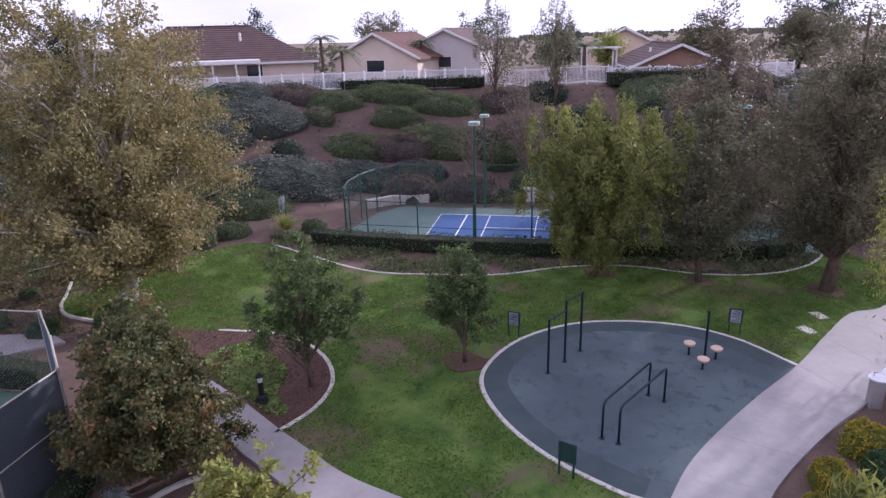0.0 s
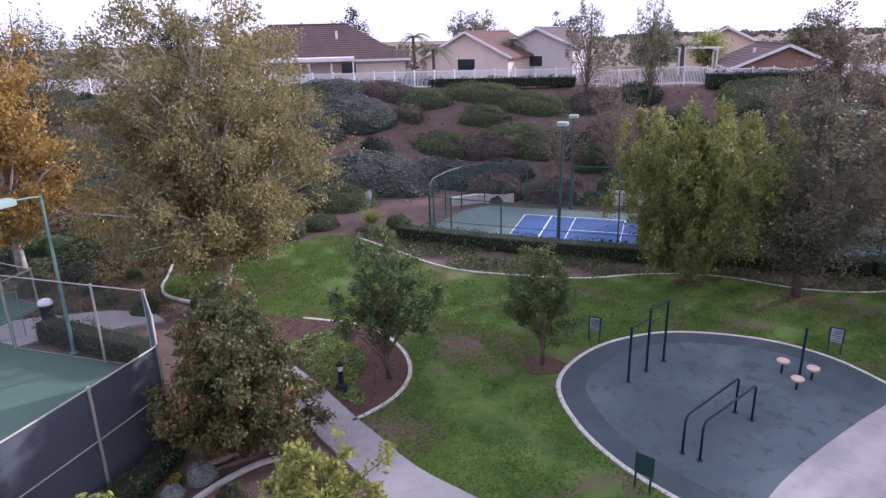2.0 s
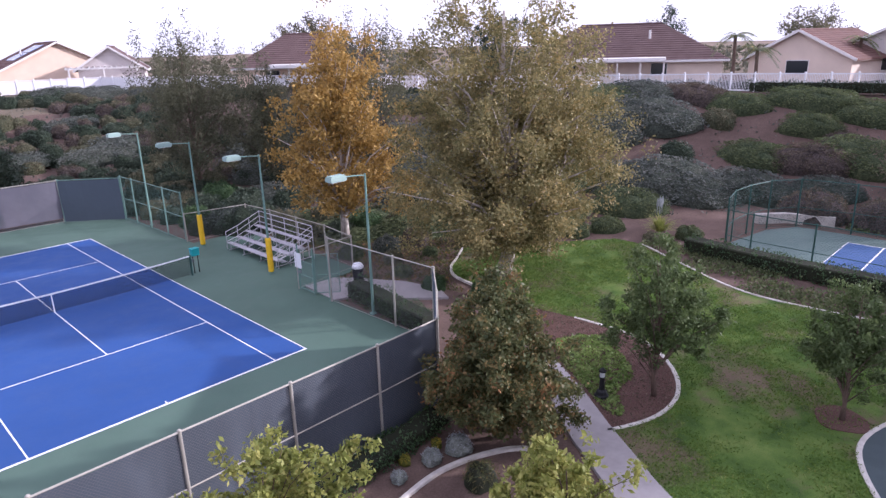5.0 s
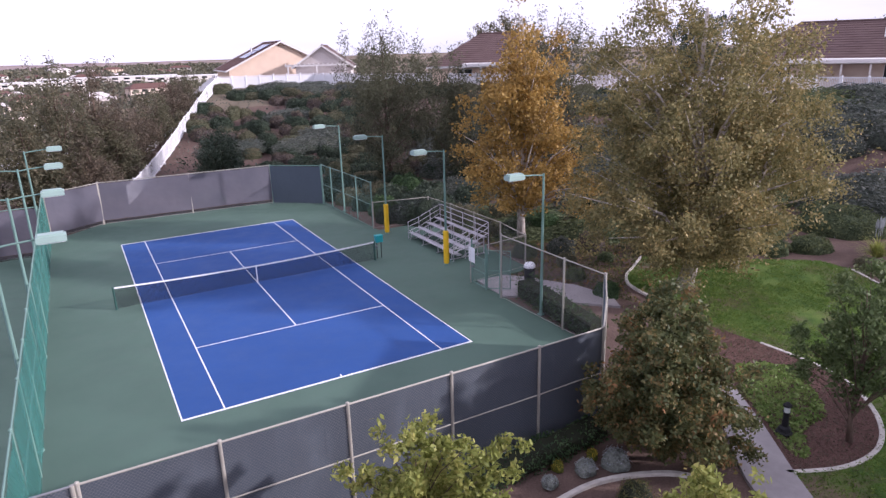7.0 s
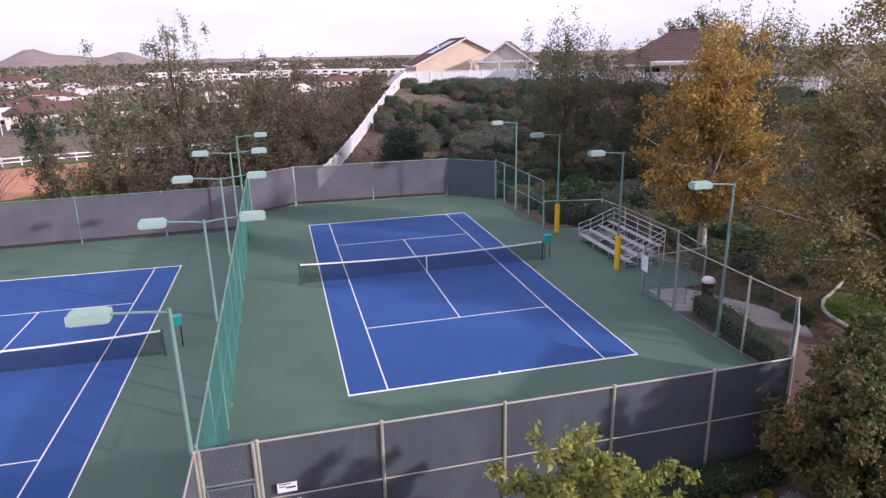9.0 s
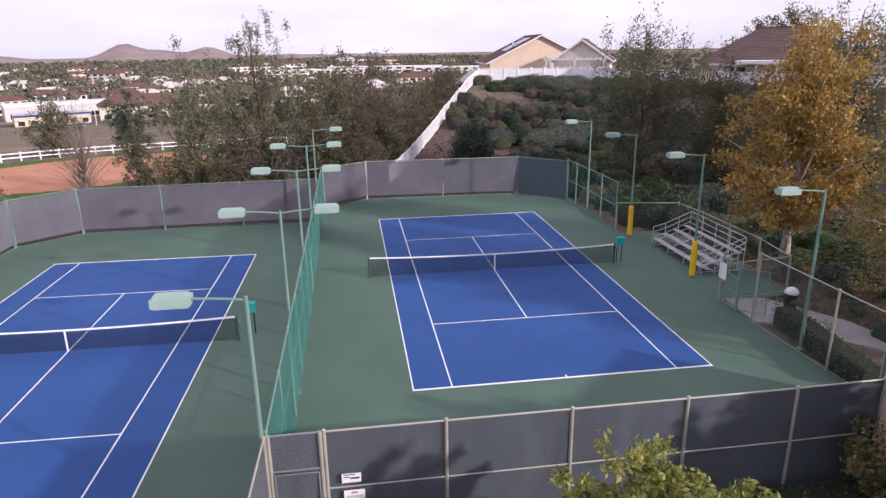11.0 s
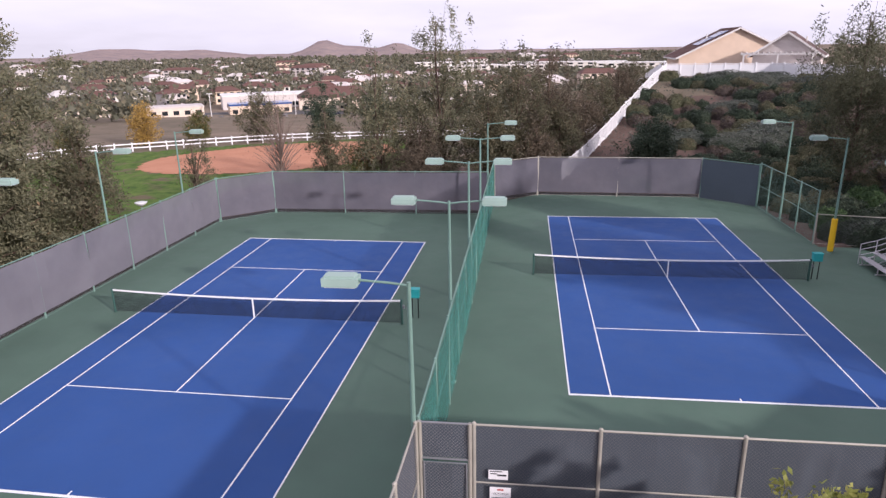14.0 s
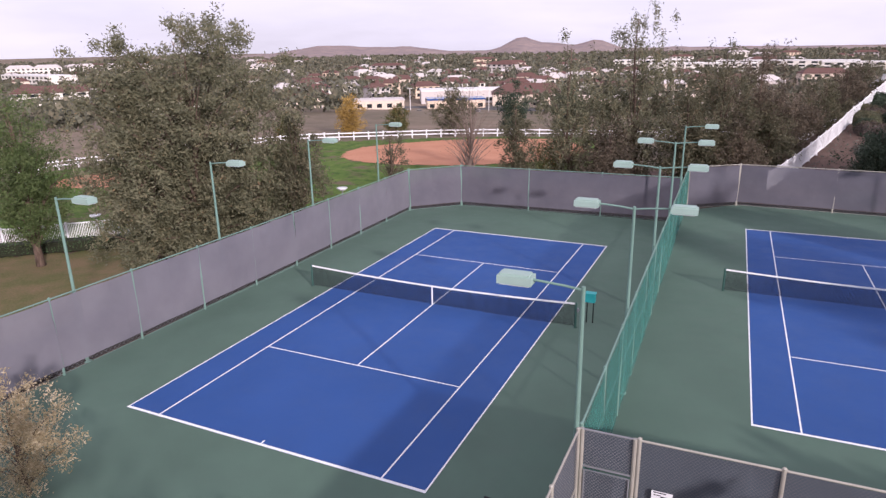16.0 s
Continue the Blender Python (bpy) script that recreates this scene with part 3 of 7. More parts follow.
setting("court_yard_1", Geo().prism(COURT_A, -0.3, 0.0), GREEN, "green acrylic sports surfacing with faint water stains", "court surface")
setting("court_yard_2", Geo().prism(COURT_B, -0.3, -0.001), GREEN, "green acrylic sports surfacing with scuffs", "court surface")
setting("court_yard_3", Geo().prism(BLEACHER_BAY, -0.3, -0.001), GREEN, "green acrylic surfacing under the bleachers", "court surface")
court("tennis_court_1", (0, 0, 0), 0, "blue hard tennis court with white lines")
court("tennis_court_2", (-18.83, -6.37, 0), -1.28, "blue hard tennis court with white lines beside green fence")


def net(at, turn):
    n = thing("tennis_net", at, "black tennis net with white top tape and centre strap", "tennis net", "tennis nets", turn=turn)
    x0, x1, mid = -1.05, WIDE + 1.05, WIDE / 2

    def top(x):
        return 0.915 + 0.155 * ((x - mid) / (mid + 1.05)) ** 2

    xs = np.linspace(x0, x1, 25)
    cords = Geo()
    for a in np.arange(x0, x1, 0.05):
        z = top(a) - 0.03
        cords.add([(a, 0, 0.03), (a + 0.014, 0, 0.03), (a + 0.014, 0, z), (a, 0, z)], [(0, 1, 2, 3)])
    for k in range(1, 19):
        for a, b in zip(xs, xs[1:]):
            za, zb = 0.03 + (top(a) - 0.06) * k / 19, 0.03 + (top(b) - 0.06) * k / 19
            cords.add([(a, 0, za), (b, 0, zb), (b, 0, zb + 0.013), (a, 0, za + 0.013)], [(0, 1, 2, 3)])
    part("netting", cords, BLACK_NET, n, "black cord netting")
    tape = Geo()
    for a, b in zip(xs, xs[1:]):
        tape.beam((a, 0, top(a) - 0.03), (b, 0, top(b) - 0.03), 0.03, 0.07)
    part("top_tape", tape, NET_TAPE, n, "white canvas tape")
    part("centre_strap", Geo().box(mid - 0.028, -0.02, 0.01, mid + 0.028, 0.02, 0.915), NET_TAPE, n, "white strap")
    for x in (x0, x1):
        p = part("net_post", Geo().tube([(x, 0, 0), (x, 0, 1.07)], 0.05, 10).lathe([(0.08, 0), (0.08, 0.02)], 10, (x, 0, 0)), GREEN_POST, n)
        part("cap", Geo().lathe([(0.055, 1.07), (0.05, 1.10), (0.01, 1.11)], 10, (x, 0, 0)), GREEN_POST, p)
    part("winder", Geo().box(x1 + 0.05, -0.05, 0.7, x1 + 0.12, 0.05, 0.85).tube([(x1 + 0.12, 0, 0.78), (x1 + 0.2, 0, 0.78), (x1 + 0.2, 0, 0.65)], 0.012, 6), GALV, n)
    return n


def ball_box(at):
    b = thing("score_box", at, "teal plastic caddy on a dark stand beside net post", "caddy", "court caddies")
    part("bin", Geo().prism([(-0.2, -0.14), (0.2, -0.14), (0.2, 0.14), (-0.2, 0.14)], 0.95, 1.3).prism([(-0.22, -0.16), (0.22, -0.16), (0.22, 0.16), (-0.22, 0.16)], 1.3, 1.34), TEAL, b, "teal bin")
    for sx in (-0.13, 0.13):
        part("leg", Geo().tube([(sx, 0, 0), (sx, 0, 0.95)], 0.025, 8), BLACK, b)


net((0, LONG / 2, 0.008), 0)
net((-18.83 + 0.266, -6.37 + 11.88, 0.008), -1.28)
ball_box((12.4, LONG / 2 + 0.25, 0))
ball_box((-6.1, 5.95, 0))

# ---- plants ----
def leaf_quads(centres, size, droop=0.0, narrow=0.5, seed=0, up=0.3):
    """One small leaf (a folded kite would cost more: a lozenge of four corners) at every centre."""
    r = np.random.default_rng(seed)
    n = len(centres)
    d = r.normal(size=(n, 3))
    d[:, 2] = d[:, 2] * (1 - droop) - droop * 1.6
    d /= np.linalg.norm(d, axis=1)[:, None]
    o = r.normal(size=(n, 3))
    o[:, 2] *= 1 - up
    s = np.cross(d, o)
    s /= np.linalg.norm(s, axis=1)[:, None] + 1e-9
    ln = size * r.uniform(0.6, 1.35, (n, 1))
    w = ln * narrow * 1.1
    v = np.stack([centres - d * ln * 0.5, centres + s * w * 0.5 - d * ln * 0.05, centres + d * ln * 0.5, centres - s * w * 0.5 - d * ln * 0.05], 1)
    return v.reshape(-1, 3)


def crown_points(lobes, n, shell=0.55, seed=0):
    """Clump centres in a set of lobes (x, y, z, rx, ry, rz), more of them near the skin."""
    r = np.random.default_rng(seed)
    w = np.array([l[3] * l[4] * l[5] for l in lobes])
    pick = r.choice(len(lobes), n, p=w / w.sum())
    d = r.normal(size=(n, 3))
    d /= np.linalg.norm(d, axis=1)[:, None]
    rad = r.uniform(0, 1, n) ** (1 / 3)
    rad = shell * np.sqrt(rad) + (1 - shell) * rad
    L = np.array(lobes)[pick]
    return L[:, :3] + d * rad[:, None] * L[:, 3:]


def tree(name, at, lobes, leaf, bark, label, clumps=160, leaves=90, size=0.16, spread=0.5, trunk_r=0.16, trunk_top=0.75, droop=0.0, narrow=0.5,
         seed=1, limbs=40, lean=(0, 0), group="", split=None, twig_r=0.012, category="tree", strand=0.0, tuft=0.36):
    """Trunk with limbs to the clumps of its crown. lobes are in the tree's own axes, at its foot."""
    r = np.random.default_rng(seed)
    t = thing(name, at, label, category, group)
    top = max(l[2] + l[5] for l in lobes)
    th = top * trunk_top
    wood = Geo()
    ks = np.linspace(0, 1, 7)
    wob = r.normal(0, 0.02 * th, (7, 2)).cumsum(0) * 0.5
    wob[0] = 0

    def axis(k):
        i = min(int(k * 6), 5)
        f = k * 6 - i
        w = wob[i] * (1 - f) + wob[i + 1] * f
        return Vector((w[0] + lean[0] * k, w[1] + lean[1] * k, th * k))

    line = [axis(k) for k in ks]
    rad = [trunk_r * (1.35 if k == 0 else 1) * (1 - 0.82 * k) for k in ks]
    line[0].z = -0.15
    wood.tube(line, rad, 9)
    boughs0 = []
    for off in (split or ()):
        s = axis(0.08)
        e = Vector((off[0], off[1], off[2]))
        mid = s.lerp(e, 0.45) + Vector((off[0] * 0.15, off[1] * 0.15, 0))
        boughs0.append(Geo().tube([s, mid, e], [trunk_r * 0.7, trunk_r * 0.5, trunk_r * 0.12], 8))
    # boughs reach evenly spaced tips in the crown; tufts of leaves sit along their outer halves
    nb, borne = int(max(26, limbs * 1.4)), int(max(14, limbs * 0.7))
    clumps = int(clumps * 1.3)
    pool = crown_points(lobes, nb * 7, 0.8, seed)
    gap = np.full(len(pool), 1e9)
    tips = [int(np.argmin(np.linalg.norm(pool - pool.mean(0), axis=1)))]
    for _ in range(nb - 1):
        gap = np.minimum(gap, np.linalg.norm(pool - pool[tips[-1]], axis=1))
        tips.append(int(np.argmax(gap * (0.8 + 0.2 * r.uniform(size=len(pool))))))
    room = float(np.mean(np.sort(gap)[-nb:])) * 1.15
    boughs = list(boughs0)
    lines = []
    for i in tips:
        c = Vector(pool[i])
        k = min(0.97, max(0.12, (c.z - 0.25 * top) / th * 0.8 + r.uniform(-0.06, 0.06)))
        s = axis(k)
        mid = s.lerp(c, 0.5) + Vector((0, 0, (0.12 - droop * 0.1) * (c - s).length))
        r0 = max(twig_r * 1.6, trunk_r * (1 - 0.8 * k) * 0.42)
        if len(lines) < borne:
            boughs.append(Geo().tube([s, mid, c], [r0, r0 * 0.55, twig_r * 0.6], 5, False))
        lines.append((s, mid, c))
    P0, P1, P2 = (np.array([l[k] for l in lines]) for k in range(3))
    pick = np.concatenate([np.arange(nb), r.integers(0, nb, max(0, clumps - nb))])
    u = np.where(np.arange(len(pick)) < nb, 1.0, 1 - 0.62 * r.uniform(size=len(pick)) ** 1.5)[:, None]
    cc = P0[pick] * (1 - u) ** 2 + 2 * P1[pick] * u * (1 - u) + P2[pick] * u * u
    cc = cc + r.normal(0, room * tuft, cc.shape) * np.array([1, 1, 0.85]) * (0.55 + 0.45 * u)
    trunk = part("trunk", wood, bark, t, smooth=True)
    for b in boughs:
        part("limb", b, bark, trunk, smooth=True)
    leaves, size = max(6, int(leaves * 0.78)), size * 1.15
    count = np.maximum(4, (leaves * r.uniform(0.35, 1.65, len(cc))).astype(int))
    pts = np.repeat(cc, count, 0)
    jit = r.normal(0, spread * 0.58, pts.shape)
    jit[:, 2] *= 0.9
    if strand:
        jit[:, 2] -= np.abs(r.normal(0, strand, len(pts)))
        jit[:, :2] *= 0.6
    pts = pts + jit
    pts = pts[pts[:, 2] > 0.15]
    me = quads_mesh("crown", leaf_quads(pts, size, droop, narrow, seed))
    part("crown", me, leaf, t)
    return t


def shrub_mesh(name, w, d, h, leaf, n, size, seed, flat=0.6, narrow=0.55):
    """A low lumpy bush: leaves over a many-humped mound, none beneath."""
    r = np.random.default_rng(seed)
    a = r.uniform(0, 2 * math.pi, n)
    u = np.sqrt(r.uniform(0, 1, n)) * (0.92 + 0.1 * np.sin(3 * a + seed) + 0.07 * np.sin(7 * a + 2 * seed))
    x, y = u * np.cos(a), u * np.sin(a)
    z = np.sqrt(np.clip(1 - np.clip(u, 0, 1) ** (2 / (1 - flat * 0.6)), 0, 1))
    z = z * (0.86 + 0.14 * np.sin(x * 7 + seed) * np.sin(y * 6 + 2.0 * seed))
    z = z * (1 - 0.45 * r.uniform(0, 1, n) ** 2.5)
    pts = np.stack([x * w / 2, y * d / 2, z * h + 0.02], 1) + r.normal(0, size * 0.3, (n, 3))
    pts[:, 2] = np.abs(pts[:, 2])
    me = quads_mesh(name, leaf_quads(pts, size, 0, narrow, seed, 0.5))
    me.materials.append(leaf)
    return me


def core_mesh(name, w, d, h, seed):
    """The dense heart of a bush: a closed hull whose colour carries the inner shade."""
    g = Geo()
    n, m = 22, 7
    v = []
    for j in range(m + 1):
        e = j / m * math.pi / 2
        for k in range(n):
            a = 2 * math.pi * k / n
            q = 0.90 + 0.06 * math.sin(3 * a + seed) + 0.05 * math.sin(5 * a + seed * 2)
            v.append((w / 2 * q * math.cos(e) ** 0.6 * math.cos(a), d / 2 * q * math.cos(e) ** 0.6 * math.sin(a), h * (0.86 + 0.06 * math.sin(5 * a + 3 * e)) * math.sin(e) - 0.05))
    f = [(j * n + k, j * n + (k + 1) % n, (j + 1) * n + (k + 1) % n, (j + 1) * n + k) for j in range(m) for k in range(n)]
    g.add(v, f)
    return g.mesh(name, True)


# near-black filler colour that stands in for the shade inside a bush
CORE = plain("bush_inner_shade", (0.022, 0.026, 0.014), 0.95, var=0.3, scale=2)
SHRUBS = {}


def shrub(kind, leaf, at, w, d, h, label, turn=0.0, group="", n=900, size=0.12, name="shrub", flat=0.6, narrow=0.55):
    """A bush of a kind; alike kinds share their meshes, scaled to size."""
    key = (kind, leaf.name)
    if key not in SHRUBS:
        s = len(SHRUBS) + 3
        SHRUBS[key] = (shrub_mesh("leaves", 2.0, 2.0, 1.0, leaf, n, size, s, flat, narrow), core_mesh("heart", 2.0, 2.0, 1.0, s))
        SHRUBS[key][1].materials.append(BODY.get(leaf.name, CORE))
    t = thing(name, at, label, "shrub", group, turn=turn)
    t.scale = (w / 2, d / 2, h)
    part("leaves", SHRUBS[key][0], leaf, t)
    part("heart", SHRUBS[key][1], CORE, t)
    return t

# ---- fences round the courts ----
def wire_mesh(p, q, z0, z1, pitch=0.085, r=0.0038):
    """Chain link between two posts: slanting wires both ways."""
    p, q = np.array(p, float), np.array(q, float)
    ln = np.linalg.norm(q - p)
    d = (q - p) / ln
    h = z1 - z0
    g = Geo()
    nrm = np.array([-d[1], d[0]])
    for s in (1, -1):
        for k in np.arange(-h, ln, pitch):
            a0, a1 = max(k, 0), min(k + h, ln)
            if a1 - a0 < 0.03:
                continue
            za, zb = (z0 + a0 - k, z0 + a1 - k) if s > 0 else (z1 - (a0 - k), z1 - (a1 - k))
            o = nrm * 0.004 * s
            A, B = p + d * a0 + o, p + d * a1 + o
            w = d * r * 0.8
            g.add([(A[0] - w[0], A[1] - w[1], za + s * r), (A[0] + w[0], A[1] + w[1], za - s * r), (B[0] + w[0], B[1] + w[1], zb - s * r), (B[0] - w[0], B[1] - w[1], zb + s * r),
                   (A[0] + nrm[0] * r, A[1] + nrm[1] * r, za), (B[0] + nrm[0] * r, B[1] + nrm[1] * r, zb)],
                  [(0, 1, 2, 3), (0, 4, 5, 3), (1, 4, 5, 2)])
    return g


def cloth(p, q, z0, z1, off=0.03, seed=0):
    """A windscreen panel tied between posts, slightly slack."""
    p, q = np.array(p, float), np.array(q, float)
    ln = np.linalg.norm(q - p)
    d = (q - p) / ln
    n = np.array([-d[1], d[0]])
    nu, nv = max(3, int(ln / 0.5)), 6
    v = []
    for j in range(nv + 1):
        for i in range(nu + 1):
            u, w = i / nu, j / nv
            sag = off + 0.03 * math.sin(u * math.pi * 3 + seed) * math.sin(w * math.pi) + 0.02 * math.sin(u * 11 + w * 5 + seed)
            zz = z0 + (z1 - z0) * w - 0.02 * (1 - abs(2 * ((u * 4) % 1) - 1)) * (1 if j == nv else 0)
            a = p + d * ln * u + n * sag
            v.append((a[0], a[1], zz))
    f = [(j * (nu + 1) + i, j * (nu + 1) + i + 1, (j + 1) * (nu + 1) + i + 1, (j + 1) * (nu + 1) + i) for j in range(nv) for i in range(nu)]
    return Geo().add(v, f)


def fence(name, posts, label, h=3.05, cover=None, post_mat=GALV_TAN, side=1, mid=1.55, wire=0.085, gap=0.05, rail_mat=None, top_clear=0.05, base_z=None, wire_mat=None):
    """A chain-link fence along its posts (x, y), with a screen where cover is given."""
    x0, y0 = posts[0]
    zs = base_z or [0.0] * len(posts)
    t = thing(name, (x0, y0, zs[0]), label, "fence", "court fences")
    L = [(x - x0, y - y0) for x, y in posts]
    rail_mat = rail_mat or post_mat
    for (x, y) in L:
        po = part("post", Geo().tube([(0, 0, -0.05), (0, 0, h + 0.02)], 0.045, 10), post_mat, t, at=(x, y, 0))
        part("cap", Geo().lathe([(0.052, h + 0.02), (0.05, h + 0.05), (0.02, h + 0.075)], 8), post_mat, po)
    for i, (p, q) in enumerate(zip(L, L[1:])):
        part("top_rail", Geo().tube([(*p, h), (*q, h)], 0.026, 8), rail_mat, t)
        if mid:
            part("mid_rail", Geo().tube([(*p, mid), (*q, mid)], 0.022, 6), rail_mat, t)
        part("bottom_wire", Geo().tube([(*p, 0.06), (*q, 0.06)], 0.01, 5), rail_mat, t)
        if wire:
            part("chain_link", wire_mesh(p, q, 0.05, h - 0.02, wire, 0.0038 if cover else 0.0022), wire_mat or WIRE, t, "woven wire mesh")
        if cover:
            part("windscreen", cloth(p, q, gap, h - top_clear, 0.04 * side, i * 1.7), cover, t, "taut fabric windscreen")
    return t


def along(p, q, n):
    return [(p[0] + (q[0] - p[0]) * i / n, p[1] + (q[1] - p[1]) * i / n) for i in range(n + 1)]


fence("screened_fence", [(-2.6, -6.85), (0.17, -6.85), (3.17, -6.85), (6.07, -6.85), (8.95, -6.85), (11.4, -6.8), (13.1, -5.1), (14.75, -3.3)],
      "tall chain-link fence with grey windscreen and steel posts", cover=SCREEN_GREY)
fence("chain_link_fence", [(14.75, -3.25), (14.68, -1.02), (14.6, 3.3)], "open chain-link fence beside a hedge", mid=None, wire=0.13)
fence("chain_link_fence", [(14.55, 5.85), (18.2, 6.3), (18.6, 9.2), (18.6, 12.0), (18.6, 14.8), (18.4, 17.4), (14.7, 18.15)], "low chain-link fence behind the bleachers", h=1.75, mid=None, wire=0.15)
fence("green_fence", [(14.7, 18.25), (14.65, 20.7), (14.6, 23.1), (14.5, 25.2), (14.45, 27.0)], "green chain-link fence without screen", post_mat=GREEN_POLE, wire=0.13, wire_mat=GREEN_POLE)
fence("screened_fence", [(14.4, 27.1), (11.3, 29.7)], "far court fence corner with dark blue-grey windscreen", h=2.95, cover=SCREEN_GREY, wire=0.2, post_mat=GREEN_POLE)
fence("screened_fence", along((11.25, 29.75), (-0.55, 30.2), 2), "far court fence with grey windscreen", h=2.95, cover=SCREEN_MID, gap=0.3, wire=0.2, post_mat=GALV_TAN)
fence("screened_fence", [(-0.6, 30.15), (-3.75, 28.0)], "angled court fence with grey windscreen", h=2.95, cover=SCREEN_MID, gap=0.3, wire=0.2, post_mat=GALV_TAN)
fence("screened_fence", along((-4.0, 24.0), (-19.0, 23.75), 3), "far court fence with faded grey windscreen", h=2.95, cover=SCREEN_MID, gap=0.3, wire=0.2, post_mat=GREEN_POLE)
fence("screened_fence", [(-19.05, 23.7), (-21.9, 21.1)], "angled court fence with grey windscreen", h=2.95, cover=SCREEN_MID, gap=0.3, wire=0.2, post_mat=GREEN_POLE)
fence("screened_fence", along((-21.95, 21.0), (-22.3, 4.6), 5) + along((-22.3, 4.6), (-22.95, -9.0), 4)[1:], "long court fence with pale grey windscreen", h=2.95, cover=SCREEN_THIN, gap=0.3, wire=0.2, post_mat=GREEN_POLE)
fence("divider_fence", along((-3.82, 27.9), (-3.88, -6.7), 12), "dividing fence with green mesh windscreen between courts", cover=GREEN_SCREEN, post_mat=GREEN_POLE, wire=0.2, wire_mat=GREEN_POLE)
fence("screened_fence", along((-3.9, -6.95), (-4.05, -13.4), 3), "court fence with grey windscreen by the gate", cover=SCREEN_GREY, side=-1)


# added dark strips: windscreen shade on the ground outside, painted as soil colour
SOIL_SHADED = plain("shaded_soil", (0.028, 0.024, 0.022), 0.95, var=0.3, scale=2)
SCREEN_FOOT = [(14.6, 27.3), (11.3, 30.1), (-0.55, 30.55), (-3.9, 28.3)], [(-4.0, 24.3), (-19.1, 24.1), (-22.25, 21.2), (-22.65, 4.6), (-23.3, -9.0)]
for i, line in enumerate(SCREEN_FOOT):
    setting("shade_strip_%d" % (i + 1), Geo().strip(line, offset_line(line, -0.75), -0.2, 0.015), SOIL_SHADED, "dark soil strip coloured as windscreen shade along the court fence", "soil")


def floodlight(at, arms, h=6.3, turn=0, pad=False, reach=1.45):
    """A court lamp: pole, arms to its sides, box heads."""
    t = thing("court_light", at, "pale green floodlight pole with boxy lamp head" + (" and yellow pad" if pad else ""), "floodlight", "court floodlights", turn=turn)
    part("pole", Geo().tube([(0, 0, -0.05), (0, 0, 2.5), (0, 0, h)], [0.07, 0.06, 0.045], 10), GREEN_POLE, t)
    part("base_plate", Geo().lathe([(0.16, 0), (0.16, 0.03), (0.08, 0.06)], 8), GREEN_POLE, t)
    for s in arms:
        a = part("arm", Geo().tube([(0, 0, h - 0.08), (s * 0.4, 0, h - 0.03), (s * (reach - 0.35), 0, h + 0.02)], 0.028, 7), GREEN_POLE, t)
        x0, x1 = sorted((s * (reach - 0.38), s * (reach + 0.38)))
        g = Geo().prism([(x0, -0.2), (x1, -0.2), (x1, 0.2), (x0, 0.2)], h - 0.09, h + 0.09)
        g.prism([(x0 + 0.06, -0.15), (x1 - 0.06, -0.15), (x1 - 0.06, 0.15), (x0 + 0.06, 0.15)], h + 0.09, h + 0.14)
        hd = part("lamp_head", g, LAMP_CASE, t, "pale green box lamp head")
        part("lens", Geo().box(x0 + 0.05, -0.16, h - 0.12, x1 - 0.05, 0.16, h - 0.091), LAMP_GLASS, hd)
    if pad:
        part("pad", Geo().lathe([(0.13, 0.08), (0.15, 0.12), (0.15, 1.85), (0.12, 1.9)], 12), YELLOW, t, "yellow foam safety pad")
    return t


for y, arms in ((-6.9, (-1,)), (0.55, (-1, 1)), (7.9, (-1, 1)), (15.2, (-1, 1)), (22.2, (1,))):
    floodlight((-3.95, y, 0), arms, 6.4)
for y, pad in ((0.75, False), (9.0, True), (16.6, True), (24.0, False)):
    floodlight((14.95, y, 0), (-1,), 6.2, pad=pad)
for y in (-4.4, 3.3, 11.0, 18.8):
    floodlight((-23.1, y, lie1(-23.1, y)), (1,), 6.4)

# ---- park: lawn, paths, play pad ----
KERB_PLAY = smooth_line([(12.4, -22.0), (12.69, -21.31), (13.86, -19.58), (15.51, -18.15), (17.55, -17.24), (19.45, -17.47), (21.34, -18.53), (22.79, -20.41), (23.25, -22.56), (23.07, -24.6), (22.11, -26.37), (20.27, -27.87)], 6)
PATH_R_IN = smooth_line([(20.27, -27.87), (17.64, -25.8), (14.68, -23.72), (12.6, -22.7), (9.0, -21.4), (4, -20.6)], 6)
setting("play_pad", Geo().prism(KERB_PLAY + PATH_R_IN[:20][1:], -0.15, 0.02), RUBBER, "blue-grey rubber safety surface with worn dark patches", "play surface")
INNER = offset_line(KERB_PLAY, -0.9)
part("border", Geo().strip(KERB_PLAY, INNER, 0.005, 0.024), RUBBER_DARK, bpy.data.objects["play_pad"], "darker rubber border band")
PATH_R = smooth_line([(38, -38), (31, -36.0), (26.29, -33.05), (25.17, -31.3), (23.12, -29.78), (20.27, -27.87), (17.64, -25.8), (14.68, -23.72), (12.6, -22.7), (9.0, -21.4)], 6)
PATH_R_OUT = smooth_line([(36, -41.5), (29.5, -38.8), (24.0, -34.6), (22.2, -32.8), (20.4, -31.2), (18.0, -29.2), (16.4, -27.7), (14.0, -25.8), (12.2, -24.8), (8.0, -23.4)], 6)
PATH_L = smooth_line([(16.6, -7.6), (15.3, -9.67), (13.93, -11.6), (13.27, -12.61), (12.28, -14.12), (11.7, -15.53), (11.1, -17.6), (10.9, -21.5)], 5)
PATH_L_OUT = smooth_line([(15.4, -7.3), (14.13, -9.2), (12.75, -10.9), (12.3, -11.6), (11.45, -12.9), (10.6, -14.3), (9.6, -17.2), (9.0, -21.0)], 5)


